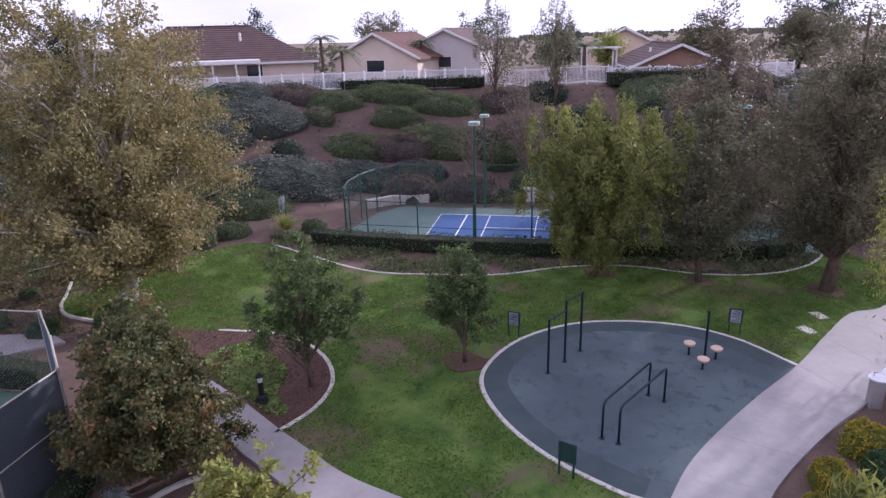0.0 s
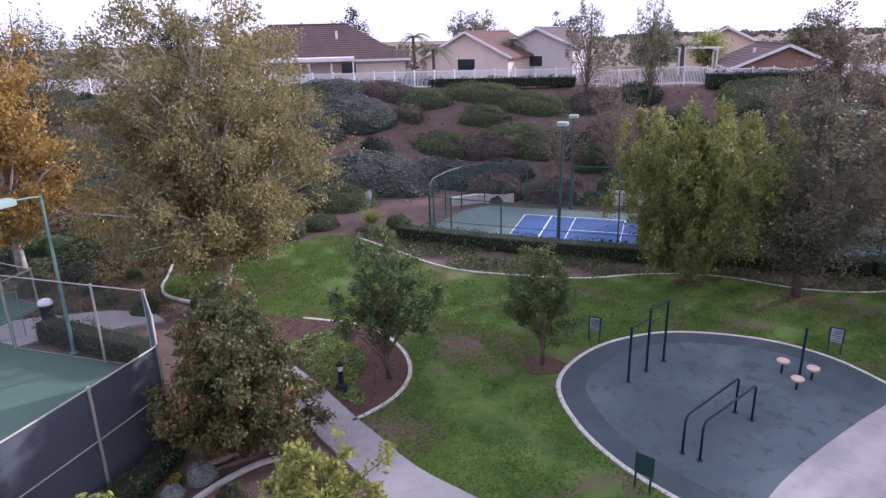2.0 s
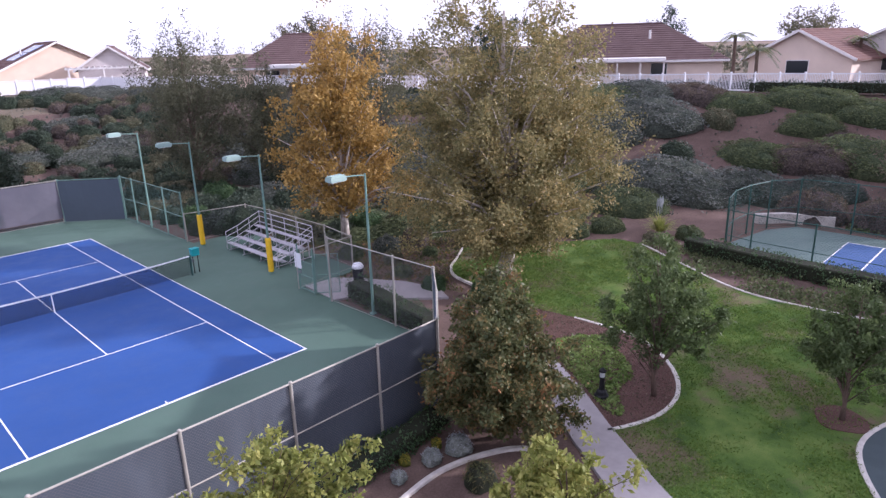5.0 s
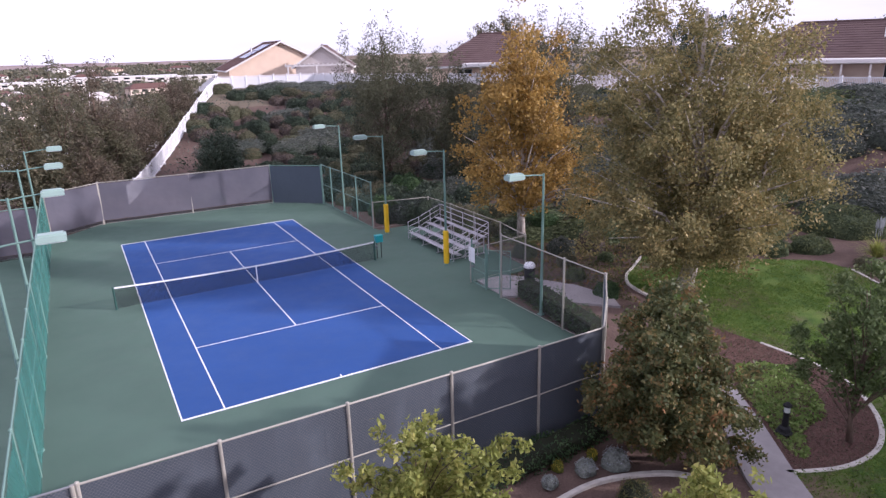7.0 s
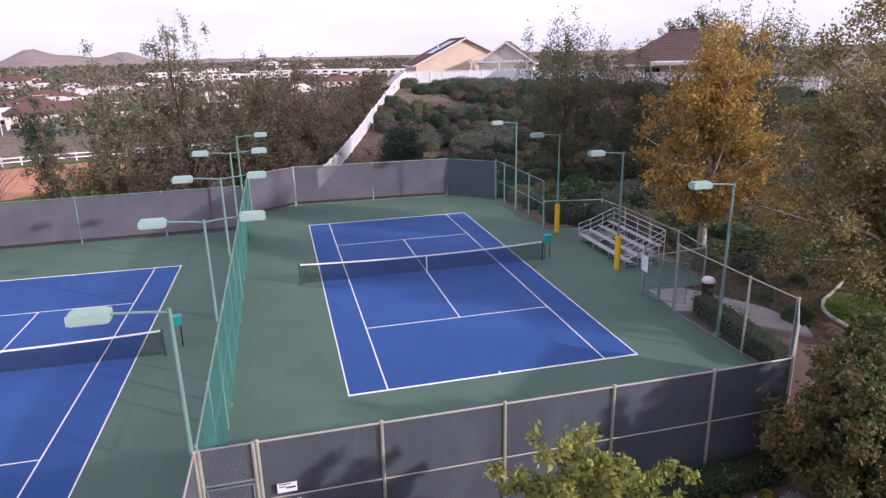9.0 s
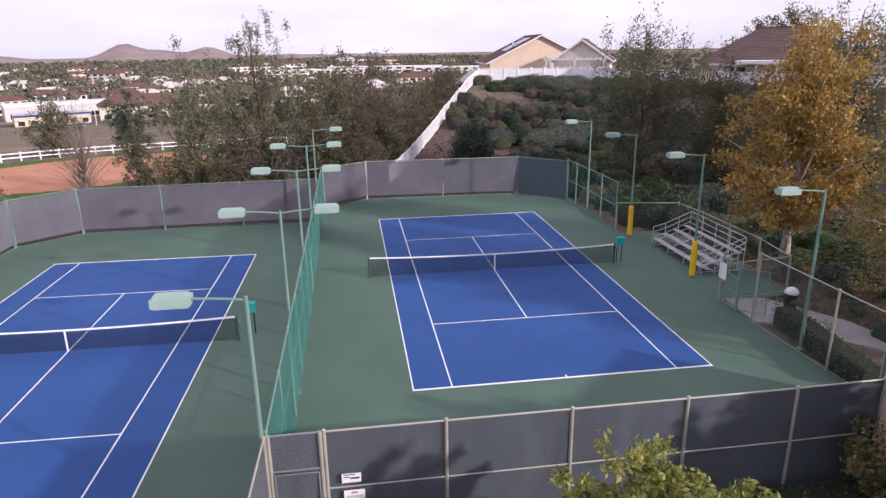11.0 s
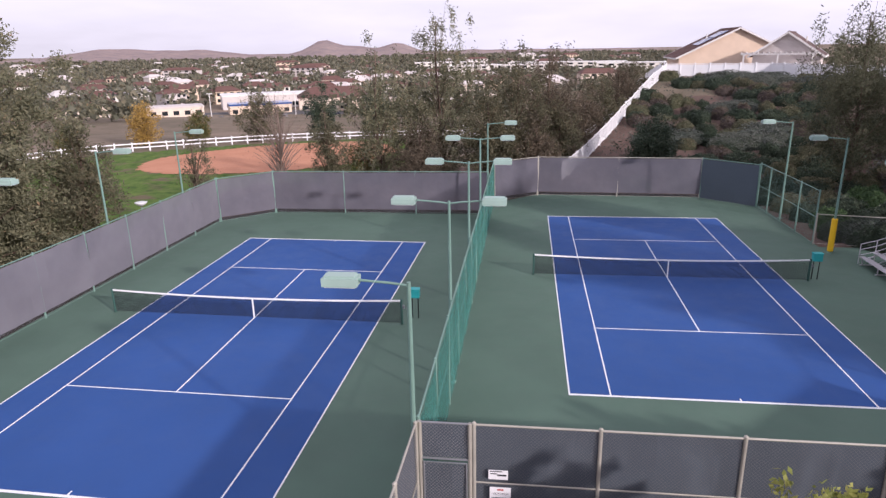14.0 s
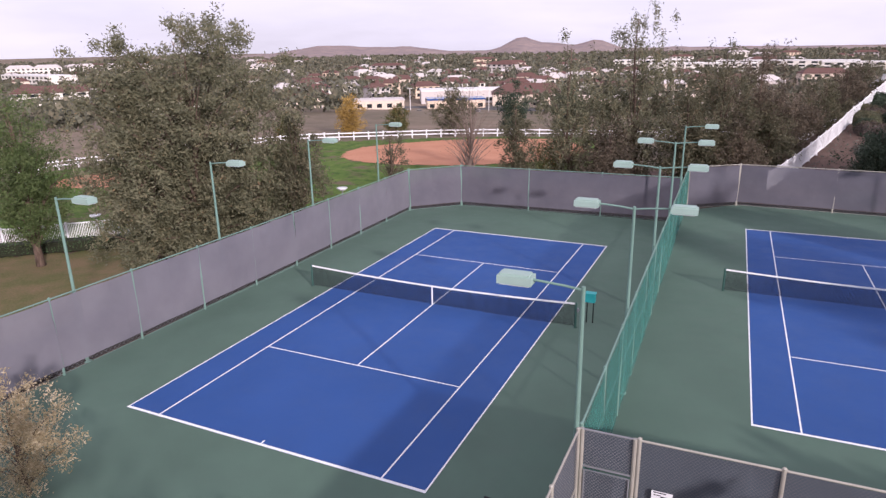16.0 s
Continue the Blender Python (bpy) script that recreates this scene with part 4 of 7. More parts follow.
def slabs(name, left, right, step, label):
    """A concrete path cast in bays with open joints."""
    t = thing(name, (left[0][0], left[0][1], 0), label, "path", "", "structure")
    o = np.array(left[0])
    for i in range(0, len(left) - 1, step):
        j = min(i + step, len(left) - 1)
        a, b = [np.array(p) - o for p in left[i:j + 1]], [np.array(p) - o for p in right[i:j + 1]]
        a[-1], b[-1] = a[-1] + (a[-2] - a[-1]) * 0.012, b[-1] + (b[-2] - b[-1]) * 0.012
        ring = [tuple(p) for p in a] + [tuple(p) for p in b[::-1]]
        part("slab", Geo().prism(ring, -0.12, 0.035), CONCRETE, t)


slabs("path_1", PATH_R, PATH_R_OUT, 5, "pale concrete footpath in broad curved bays")
slabs("path_2", PATH_L, PATH_L_OUT, 6, "damp concrete footpath curving between lawn and beds")
setting("path_3", Geo().prism([(14.95, 5.9), (16.6, 5.8), (17.3, 4.9), (18.6, 2.6), (18.95, 0.6), (18.4, -0.5), (17.0, 1.0), (15.9, 2.9), (14.75, 3.3)], -0.1, 0.03), CONCRETE, "concrete landing outside the court gate", "path")


def kerb(name, line, label, w=0.15, h=0.035, closed=False):
    a, b = offset_line(line, w / 2), offset_line(line, -w / 2)
    g = Geo()
    n = len(line)
    v = []
    for k in range(n):
        for (x, y), z in ((a[k], -0.1), (a[k], h - 0.015), ((a[k][0] * 0.85 + b[k][0] * 0.15, a[k][1] * 0.85 + b[k][1] * 0.15), h), ((b[k][0] * 0.85 + a[k][0] * 0.15, b[k][1] * 0.85 + a[k][1] * 0.15), h), (b[k], h - 0.015), (b[k], -0.1)):
            v.append((x, y, z))
    f = [(i * 6 + j, i * 6 + j + 1, i * 6 + 7 + j, i * 6 + 6 + j) for i in range(n - 1) for j in range(5)]
    f += [(5, 4, 3, 2, 1, 0), tuple(range((n - 1) * 6, n * 6))]
    return setting(name, g.add(v, f), KERB, label, "kerb")


BED_KERB = smooth_line([(13.76, -11.54), (15.23, -12.19), (16.8, -12.22), (18.34, -11.48), (19.72, -10.0), (20.28, -8.39), (20.24, -6.1)], 6)
BED_KERB_NEAR = smooth_line([(5.5, -9.6), (8.31, -9.16), (9.74, -9.3), (11.06, -9.89), (11.7, -10.6)], 6)
FAR_KERB = smooth_line([(31.5, -3.2), (29.54, -6.67), (28.35, -8.72), (27.63, -10.77), (27.61, -13.1), (28.01, -16.66), (29.47, -19.81), (29.96, -23.01), (29.21, -26.18), (29.51, -29.09), (30.87, -31.32), (32.76, -32.73)], 6)
OAK_KERB = smooth_line([(24.5, 4.2), (22.81, 3.14), (21.67, 2.44), (20.81, 1.37), (20.4, -0.5)], 6)
kerb("kerb_1", KERB_PLAY, "pale concrete kerb round the play pad", 0.16, 0.035)
kerb("kerb_2", BED_KERB, "curved concrete kerb round a mulched bed")
kerb("kerb_3", BED_KERB_NEAR, "curved concrete kerb along a planting bed")
kerb("kerb_4", FAR_KERB, "winding concrete kerb at the far lawn edge")
kerb("kerb_5", OAK_KERB, "concrete kerb by the tree bed")

LAWN_RING = ([(11.9, -21.3), (11.3, -17.6)] + PATH_L[::-1][6:25] + BED_KERB + [(19.9, -3.5), (20.3, -0.5)] + OAK_KERB[::-1] + [(28.5, 1.0), (31.5, -1.5)] + FAR_KERB + [(34, -33.5), (31, -35.6)]
             + PATH_R[6:31] + KERB_PLAY[::-1])
lawn_ring = LAWN_RING
setting("lawn", Geo().prism(LAWN_RING, -0.1, 0.0), LAWN, "mown green lawn with thin brown worn patches", "lawn")
BED_RING = BED_KERB + [(19.8, -3.2), (17.6, -5.2), (16.4, -7.6)] + PATH_L[1:11]
setting("mulch_bed", Geo().prism(BED_RING, -0.1, 0.01), MULCH, "reddish bark mulch bed inside the kerb", "planting bed")

# ---- things on and by the play pad ----
def pull_up_bars():
    t = thing("pull_up_bars", (19.45, -19.97, 0.02), "dark steel pull-up bars in three heights on rubber", "exercise bars")
    u = Vector((20.36 - 18.51, -20.52 + 19.42, 0)) / 2
    tops = [(-u, 2.02), (Vector((0, 0, 0)), 2.35), (u, 2.35)]
    for p, h in tops:
        q = part("post", Geo().tube([(p.x, p.y, 0), (p.x, p.y, h)], 0.045, 10), DARK_STEEL, t)
        part("foot", Geo().lathe([(0.1, 0), (0.1, 0.015), (0.05, 0.03)], 10, (p.x, p.y, 0)), DARK_STEEL, q)
    for a, b, h in ((-u, Vector((0, 0, 0)), 1.98), (Vector((0, 0, 0)), u, 2.31)):
        part("bar", Geo().tube([(a.x, a.y, h), (b.x, b.y, h)], 0.032, 8), DARK_STEEL, t)


def parallel_bars():
    t = thing("parallel_bars", (16.0, -22.05, 0.02), "dark steel parallel dip bars with bent ends", "exercise bars")
    for (x0, y0), (x1, y1) in (((14.91, -21.09), (17.52, -22.64)), ((14.71, -21.54), (17.2, -23.08))):
        p, q = Vector((x0 - 16.0, y0 + 22.05, 0)), Vector((x1 - 16.0, y1 + 22.05, 0))
        d = (q - p).normalized()
        line = [p, p + Vector((0, 0, 1.0)), p + Vector((0, 0, 1.13)) + d * 0.05, p + Vector((0, 0, 1.19)) + d * 0.16, q + Vector((0, 0, 1.19)) - d * 0.1, q + Vector((0, 0, 1.15)) - d * 0.02, q + Vector((0, 0, 1.05)), q]
        r = part("rail", Geo().tube(line, 0.036, 10), DARK_STEEL, t, smooth=True)
        for e in (p, q):
            part("foot", Geo().lathe([(0.09, 0), (0.09, 0.015), (0.045, 0.03)], 10, e), DARK_STEEL, r)


def balance_steps():
    t = thing("balance_steps", (20.3, -24.7, 0.02), "three tan balance step pods round a dark post", "exercise steps")
    part("post", Geo().tube([(0.25, -0.19, 0), (0.25, -0.19, 1.75)], 0.045, 10), DARK_STEEL, t)
    for x, y, h in ((0.26, 0.36, 0.5), (-0.77, 0.07, 0.42), (0.04, -0.51, 0.46)):
        p = part("stem", Geo().tube([(x, y, 0), (x, y, h - 0.06)], 0.04, 8), DARK_STEEL, t)
        part("disc", Geo().lathe([(0.07, h - 0.16), (0.18, h - 0.09), (0.21, h - 0.03), (0.2, h), (0.12, h + 0.012), (0.01, h + 0.015)], 16, (x, y, 0)), STEP_TAN, p, "tan rubber-topped disc", smooth=True)


def notice(at, turn, face, label, bars):
    t = thing("instruction_sign", at, label, "sign", "exercise signs", turn=turn)
    for s in (-0.2, 0.2):
        part("leg", Geo().box(s - 0.025, -0.02, -0.1, s + 0.025, 0.02, 0.98), SIGN_DARK, t)
    b = part("board", Geo().box(-0.25, -0.03, 0.42, 0.25, -0.02, 1.0).beam((-0.25, -0.025, 1.0), (0.25, -0.025, 1.0), 0.03, 0.03), SIGN_DARK, t, "dark green backed panel")
    if bars:
        part("face", Geo().box(-0.18, -0.019, 0.46, 0.18, 0.026, 0.96), face, b, "pale printed face")
        for k, (x0, x1, z) in enumerate(((-0.15, 0.06, 0.91), (-0.15, 0.13, 0.84), (-0.15, 0.1, 0.78), (-0.15, 0.14, 0.70), (-0.15, 0.0, 0.62), (-0.15, 0.12, 0.53))):
            part("text_line", Geo().box(x0, 0.0262, z - 0.015, x1, 0.029, z + 0.015), SIGN_INK, b)


pull_up_bars()
parallel_bars()
balance_steps()
notice((13.05, -20.1, 0), 69, SIGN_WHITE, "dark green exercise sign seen from its back", False)
notice((21.32, -18.0, 0), 77, SIGN_GREY, "exercise sign with grey printed panel", True)
notice((22.66, -26.32, 0), 76, SIGN_GREY, "exercise sign with pale printed panel on lawn", True)


def bollard():
    t = thing("bollard_light", (15.35, -10.36, 0.0), "black cast bollard light with pale lantern", "bollard light")
    part("plinth", Geo().lathe([(0.24, 0), (0.24, 0.08), (0.2, 0.12), (0.17, 0.22), (0.11, 0.28)], 8), BLACK, t)
    part("shaft", Geo().lathe([(0.1, 0.26), (0.085, 0.6), (0.095, 0.72), (0.12, 0.74)], 10), BLACK, t)
    part("lantern", Geo().lathe([(0.085, 0.74), (0.085, 0.92)], 12), LAMP_GLASS, t, "pale lamp glass")
    part("cap", Geo().lathe([(0.13, 0.92), (0.12, 0.97), (0.06, 1.03), (0.02, 1.06)], 10), BLACK, t)


def drain_lid(at, turn):
    t = thing("utility_cover", at, "pale concrete utility box lid in lawn", "utility lid", "lawn lids", turn=turn)
    part("lid", Geo().box(-0.32, -0.2, 0, 0.32, 0.2, 0.03), KERB, t)
    part("rim", Geo().box(-0.36, -0.24, -0.02, 0.36, 0.24, 0.015), CONCRETE, t)


def fountain():
    t = thing("drinking_fountain", (17.95, -29.35, 0), "white drinking fountain on grey pedestal by path", "drinking fountain")
    part("pedestal", Geo().prism([(-0.17, -0.17), (0.17, -0.17), (0.17, 0.17), (-0.17, 0.17)], -0.1, 0.85), CONCRETE, t)
    part("bowl", Geo().lathe([(0.12, 0.82), (0.28, 0.9), (0.31, 0.96), (0.27, 0.97), (0.2, 0.92), (0.05, 0.9)], 16), PLASTIC_WHITE, t, "white bowl", smooth=True)
    part("arm", Geo().beam((0.2, -0.2, 0.93), (0.75, -0.6, 0.9), 0.2, 0.06, 0.01), PLASTIC_WHITE, t)
    part("spout", Geo().tube([(0.1, 0.1, 0.95), (0.1, 0.1, 1.05), (0.05, 0.03, 1.08)], 0.015, 6), GALV, t)


bollard()
drain_lid((23.3, -29.1, 0.0), 30)
drain_lid((24.8, -30.0, 0.0), 20)
fountain()


# ---- things round the courts ----
def bleachers():
    t = thing("bleachers", (16.5, 12.0, 0), "aluminium bleachers of four rows with guard rails", "bleachers")
    half = 2.75
    for k in range(4):
        x = -0.95 + k * 0.62
        seat = part("seat_plank", Geo().box(x, -half, 0.36 + k * 0.22, x + 0.28, half, 0.40 + k * 0.22), ALU, t)
        part("end_cap", Geo().box(x - 0.005, -half - 0.02, 0.35 + k * 0.22, x + 0.285, -half, 0.41 + k * 0.22), ALU, seat)
        if k:
            part("foot_plank", Geo().box(x - 0.36, -half, 0.02 + k * 0.22, x - 0.06, half, 0.06 + k * 0.22), ALU, t)
    for y in (-half + 0.3, -0.9, 0.9, half - 0.3):
        part("frame", Geo().beam((-1.0, y, 0.03), (1.35, y, 0.03), 0.05, 0.05).beam((-0.9, y, 0.03), (-0.9, y, 0.4), 0.05, 0.05).beam((-0.85, y, 0.33), (1.2, y, 1.0), 0.05, 0.05)
             .beam((1.2, y, 0.03), (1.2, y, 1.02), 0.05, 0.05).beam((-0.3, y, 0.03), (1.2, y, 0.7), 0.04, 0.04).beam((0.3, y, 0.03), (0.3, y, 0.65), 0.04, 0.04), ALU, t)
    for k in range(5):
        y = -half + 2 * half * k / 4
        part("rail_post", Geo().tube([(1.32, y, 0.0), (1.32, y, 1.88)], 0.024, 7), ALU, t)
    for z in (1.2, 1.55, 1.86):
        part("back_rail", Geo().tube([(1.32, -half, z), (1.32, half, z)], 0.022, 7), ALU, t)
    for y in (-half, half):
        for z in (0.0, 0.3, 0.6):
            part("side_rail", Geo().tube([(1.32, y, 1.86 - z), (-0.2, y, 1.25 - z), (-0.95, y, 1.05 - z)], 0.02, 6), ALU, t)
        for x, z0, z1 in ((-0.95, 0, 1.05), (-0.2, 0.0, 1.25), (0.6, 0.0, 1.57)):
            part("side_post", Geo().tube([(x, y, z0), (x, y, z1)], 0.022, 6), ALU, t)


def side_gate():
    t = thing("court_gate", (14.58, 4.55, 0), "green chain-link gate standing at the court entrance", "gate")
    for y in (-1.2, 0.0, 1.25):
        part("post", Geo().tube([(0, y, 0), (0, y, 2.3)], 0.04, 8), GREEN_POLE, t)
    lf = part("leaf", Geo().tube([(0, 0.05, 0.1), (0, 0.05, 1.5), (0, 1.2, 1.5), (0, 1.2, 0.1), (0, 0.05, 0.1)], 0.025, 7).tube([(0, 0.05, 0.8), (0, 1.2, 0.8)], 0.02, 6), GREEN_POLE, t)
    part("chain_link", wire_mesh((0, 0.05), (0, 1.2), 0.1, 1.5, 0.12), GREEN_POLE, lf)
    lf = part("leaf", Geo().tube([(0.05, -0.05, 0.1), (0.05, -0.05, 2.0), (0.9, -0.75, 2.0), (0.9, -0.75, 0.1), (0.05, -0.05, 0.1)], 0.025, 7).tube([(0.05, -0.05, 1.0), (0.9, -0.75, 1.0)], 0.02, 6), GREEN_POLE, t, "gate leaf swung open")
    part("chain_link", wire_mesh((0.05, -0.05), (0.9, -0.75), 0.1, 2.0, 0.12), GREEN_POLE, lf)
    part("latch", Geo().box(-0.05, 1.1, 0.85, 0.06, 1.25, 0.95), GALV, t)


def board_on_fence(at, turn, w, h, label, lines, ink=SIGN_INK):
    t = thing("fence_sign", at, label, "sign", "fence signs", turn=turn)
    b = part("plate", Geo().box(-w / 2, -0.02, -h / 2, w / 2, -0.008, h / 2), SIGN_WHITE, t)
    for x0, x1, z, hh, mat in lines:
        part("text_line", Geo().box(x0 * w, -0.024, z * h - hh, x1 * w, -0.0205, z * h + hh), mat, b)
    return b


def lettering(words, parent, size, at, mat):
    c = bpy.data.curves.new("lettering", "FONT")
    c.body, c.size, c.align_x, c.extrude = words, size, "CENTER", 0.001
    tmp = bpy.data.objects.new("lettering", c)
    scene.collection.objects.link(tmp)
    me = bpy.data.meshes.new_from_object(tmp.evaluated_get(bpy.context.evaluated_depsgraph_get()))
    bpy.data.objects.remove(tmp)
    me.materials.clear()
    ob = part("lettering", me, mat, parent)
    ob.matrix_local = pose(*at, 90, 0, 0)


def court_gate():
    t = thing("court_gate", (-3.25, -6.85, 0), "closed chain-link court gate with grey windscreen", "gate")
    for x in (-0.58, 0.56):
        part("post", Geo().tube([(x, 0, 0), (x, 0, 3.07)], 0.05, 10), GALV_TAN, t)
    for z in (2.12, 3.05):
        part("rail", Geo().tube([(-0.58, 0, z), (0.56, 0, z)], 0.026, 8), GALV, t)
    part("chain_link", wire_mesh((-0.55, 0), (0.53, 0), 2.14, 3.03, 0.085), GALV, t)
    part("windscreen", cloth((-0.55, 0), (0.53, 0), 2.14, 3.0, 0.04), SCREEN_GREY, t)
    lf = part("leaf", Geo().tube([(-0.5, -0.03, 0.08), (-0.5, -0.03, 2.04), (0.48, -0.03, 2.04), (0.48, -0.03, 0.08), (-0.5, -0.03, 0.08)], 0.025, 7), GALV, t, "gate leaf of steel tube")
    part("chain_link", wire_mesh((-0.48, -0.03), (0.46, -0.03), 0.1, 2.02, 0.085), GALV, lf)
    part("windscreen", cloth((-0.48, -0.03), (0.46, -0.03), 0.1, 2.0, 0.03), SCREEN_GREY, lf)
    part("latch", Geo().box(0.4, -0.09, 1.0, 0.55, -0.02, 1.12), BLACK, lf)


def low_gate():
    """The top of a small framed gate by the near court corner."""
    t = thing("low_gate", (-5.1, -7.6, 0), "low dark framed chain-link panel beside the fence", "gate")
    part("frame", Geo().tube([(-0.75, 0, 0.05), (-0.75, 0, 1.2), (0.75, -0.1, 1.2), (0.75, -0.1, 0.05)], 0.03, 8), BLACK, t)
    part("chain_link", wire_mesh((-0.72, 0), (0.72, -0.1), 0.06, 1.18, 0.1), BLACK, t)


bleachers()
side_gate()
court_gate()
low_gate()
p1 = board_on_fence((-2.05, -6.9, 1.82), 0, 0.44, 0.24, "white rectangular notice wired to the court fence", [(-0.42, 0.2, 0.38, 0.012, SIGN_INK), (-0.4, -0.05, 0.12, 0.012, SIGN_INK), (-0.05, 0.42, -0.02, 0.022, SIGN_INK)])
p2 = board_on_fence((-2.0, -6.9, 1.18), 0, 0.48, 0.62, "white rules notice with heading wired to fence", [(-0.4, 0.3, 0.05, 0.01, SIGN_INK), (-0.4, 0.35, -0.03, 0.01, SIGN_INK), (-0.4, 0.2, -0.11, 0.01, SIGN_INK), (-0.4, 0.36, -0.19, 0.01, SIGN_INK), (-0.4, 0.28, -0.27, 0.01, SIGN_INK), (-0.4, 0.1, -0.35, 0.01, SIGN_INK), (-0.15, 0.15, 0.4, 0.018, SIGN_RED)])
lettering("COURT RULES", p2, 0.058, (0, -0.022, 0.125), SIGN_INK)
board_on_fence((14.5, 5.7, 1.5), 90, 0.55, 0.75, "pale blue-white notice hung on the gate post", [(-0.35, 0.35, 0.3, 0.02, SIGN_INK), (-0.35, 0.3, 0.1, 0.012, SIGN_INK), (-0.35, 0.25, -0.05, 0.012, SIGN_INK)])


def trash_can():
    t = thing("trash_can", (16.9, 4.2, 0.03), "dark litter bin with domed lid by gate", "litter bin")
    part("bin", Geo().lathe([(0.24, 0), (0.27, 0.4), (0.28, 0.8)], 14), BLACK, t)
    part("lid", Geo().lathe([(0.3, 0.8), (0.29, 0.9), (0.2, 1.02), (0.05, 1.06)], 14), PLASTIC_WHITE, t, "pale domed lid", smooth=True)


trash_can()


# ---- the lower sports court ----
def sport_court():
    c = thing("sport_court", (33.3, -12.0, 0.0), "small blue sports court with white lines", "sports court", "", "structure")
    part("green_surface", Geo().prism([(-0.2, 4.7), (-0.6, -20.5), (3, -22.5), (7.4, -22), (7.4, 3.4), (5.6, 4.6), (1.8, 5.2)], -0.15, -0.03), GREEN_PALE, c, "green acrylic surround")
    part("blue_surface", Geo().prism([(0, 0), (0, -13.4), (5.7, -13.4), (5.7, 0.3), (0, 0.3)], -0.03, -0.024), BLUE_PALE, c)
    for x0, y0, x1, y1 in ((0, 0.25, 5.7, 0.3), (0, -13.4, 0.06, 0.25), (5.64, -13.4, 5.7, 0.25), (0.06, -1.5, 5.64, -1.42), (0.06, -3.0, 5.64, -2.95), (2.8, -6.0, 2.86, -2.95), (0.06, -6.05, 5.64, -6.0), (0.06, -13.4, 5.64, -13.3), (2.8, -13.3, 2.86, -6.05)):
        part("line", Geo().box(x0, y0, -0.024, x1, y1, -0.018), WHITE_LINE, c)
    for k in range(4):
        part("marker", Geo().lathe([(0.1, -0.024), (0.09, 0.06), (0.02, 0.1)], 10, (1.1, -5.1 - 0.42 * k, 0)), BLACK, c, "small dark marker cone")


sport_court()
fence("sport_fence", [(33.2, -7.2), (32.9, -8.6), (32.75, -11.6), (32.6, -14.8), (32.6, -18.0), (32.7, -21.2), (32.8, -24.4), (33.0, -27.6), (33.3, -30.3), (35.3, -32.1)],
      "dark green chain-link fence round the sports court", h=2.3, mid=0.9, wire=0.16, post_mat=GREEN_POST, wire_mat=GREEN_POST)
fence("sport_fence", [(33.25, -7.15), (35.3, -6.7), (37.3, -6.8), (39.2, -7.3), (40.7, -8.5), (40.9, -11.4), (40.9, -14.4), (40.9, -17.5), (40.9, -20.6), (40.9, -23.7)],
      "tall dark green chain-link fence behind sports court", h=2.9, mid=1.2, wire=0.16, post_mat=GREEN_POST, wire_mat=GREEN_POST)
for x, y, h in ((32.9, -14.85, 6.6), (41.3, -14.3, 6.0), (42.0, -30.5, 6.4)):
    t = thing("court_light", (x, y, 0), "dark green floodlight pole with square lamp head", "floodlight", "sports court floodlights")
    part("pole", Geo().tube([(0, 0, -0.1), (0, 0, h)], [0.07, 0.05], 9), GREEN_POST, t)
    hd = part("lamp_head", Geo().prism([(-0.3, -0.28), (0.3, -0.28), (0.3, 0.28), (-0.3, 0.28)], h, h + 0.16), LAMP_CASE, t, "pale square lamp head")
    part("lens", Geo().box(-0.25, -0.24, h - 0.03, 0.25, 0.24, h - 0.001), LAMP_GLASS, hd)
setting("low_wall_1", Geo().prism([(40.2, -6.2), (41.6, -7.6), (42.2, -10.2), (41.9, -10.3), (41.3, -7.8), (40.0, -6.5)], -0.3, 0.55), KERB, "low pale concrete retaining wall behind court", "wall")
setting("low_wall_2", Geo().prism([(43.2, -16.8), (43.5, -21.0), (43.2, -21.0), (42.9, -16.8)], -0.3, 0.9), KERB, "low pale concrete retaining wall on slope", "wall")

# ---- white fences on the crest ----
def vinyl_panel(ln, h, solid, drop=0.0):
    """One bay, along +x from the origin; its far end lies lower by drop."""
    g = Geo()
    if solid:
        return g.beam((0.06, 0, h / 2), (ln - 0.06, 0, h / 2 - drop), 0.03, h - 0.3)
    n = int(ln / 0.125)
    for k in range(n):
        x = 0.1 + (ln - 0.2) * (k + 0.5) / n
        w = 0.045
        z = -drop * x / ln
        g.box(x - w / 2, -0.012, 0.2 + z, x + w / 2, 0.012, h - 0.1 + z)
    return g


PANELS = {}


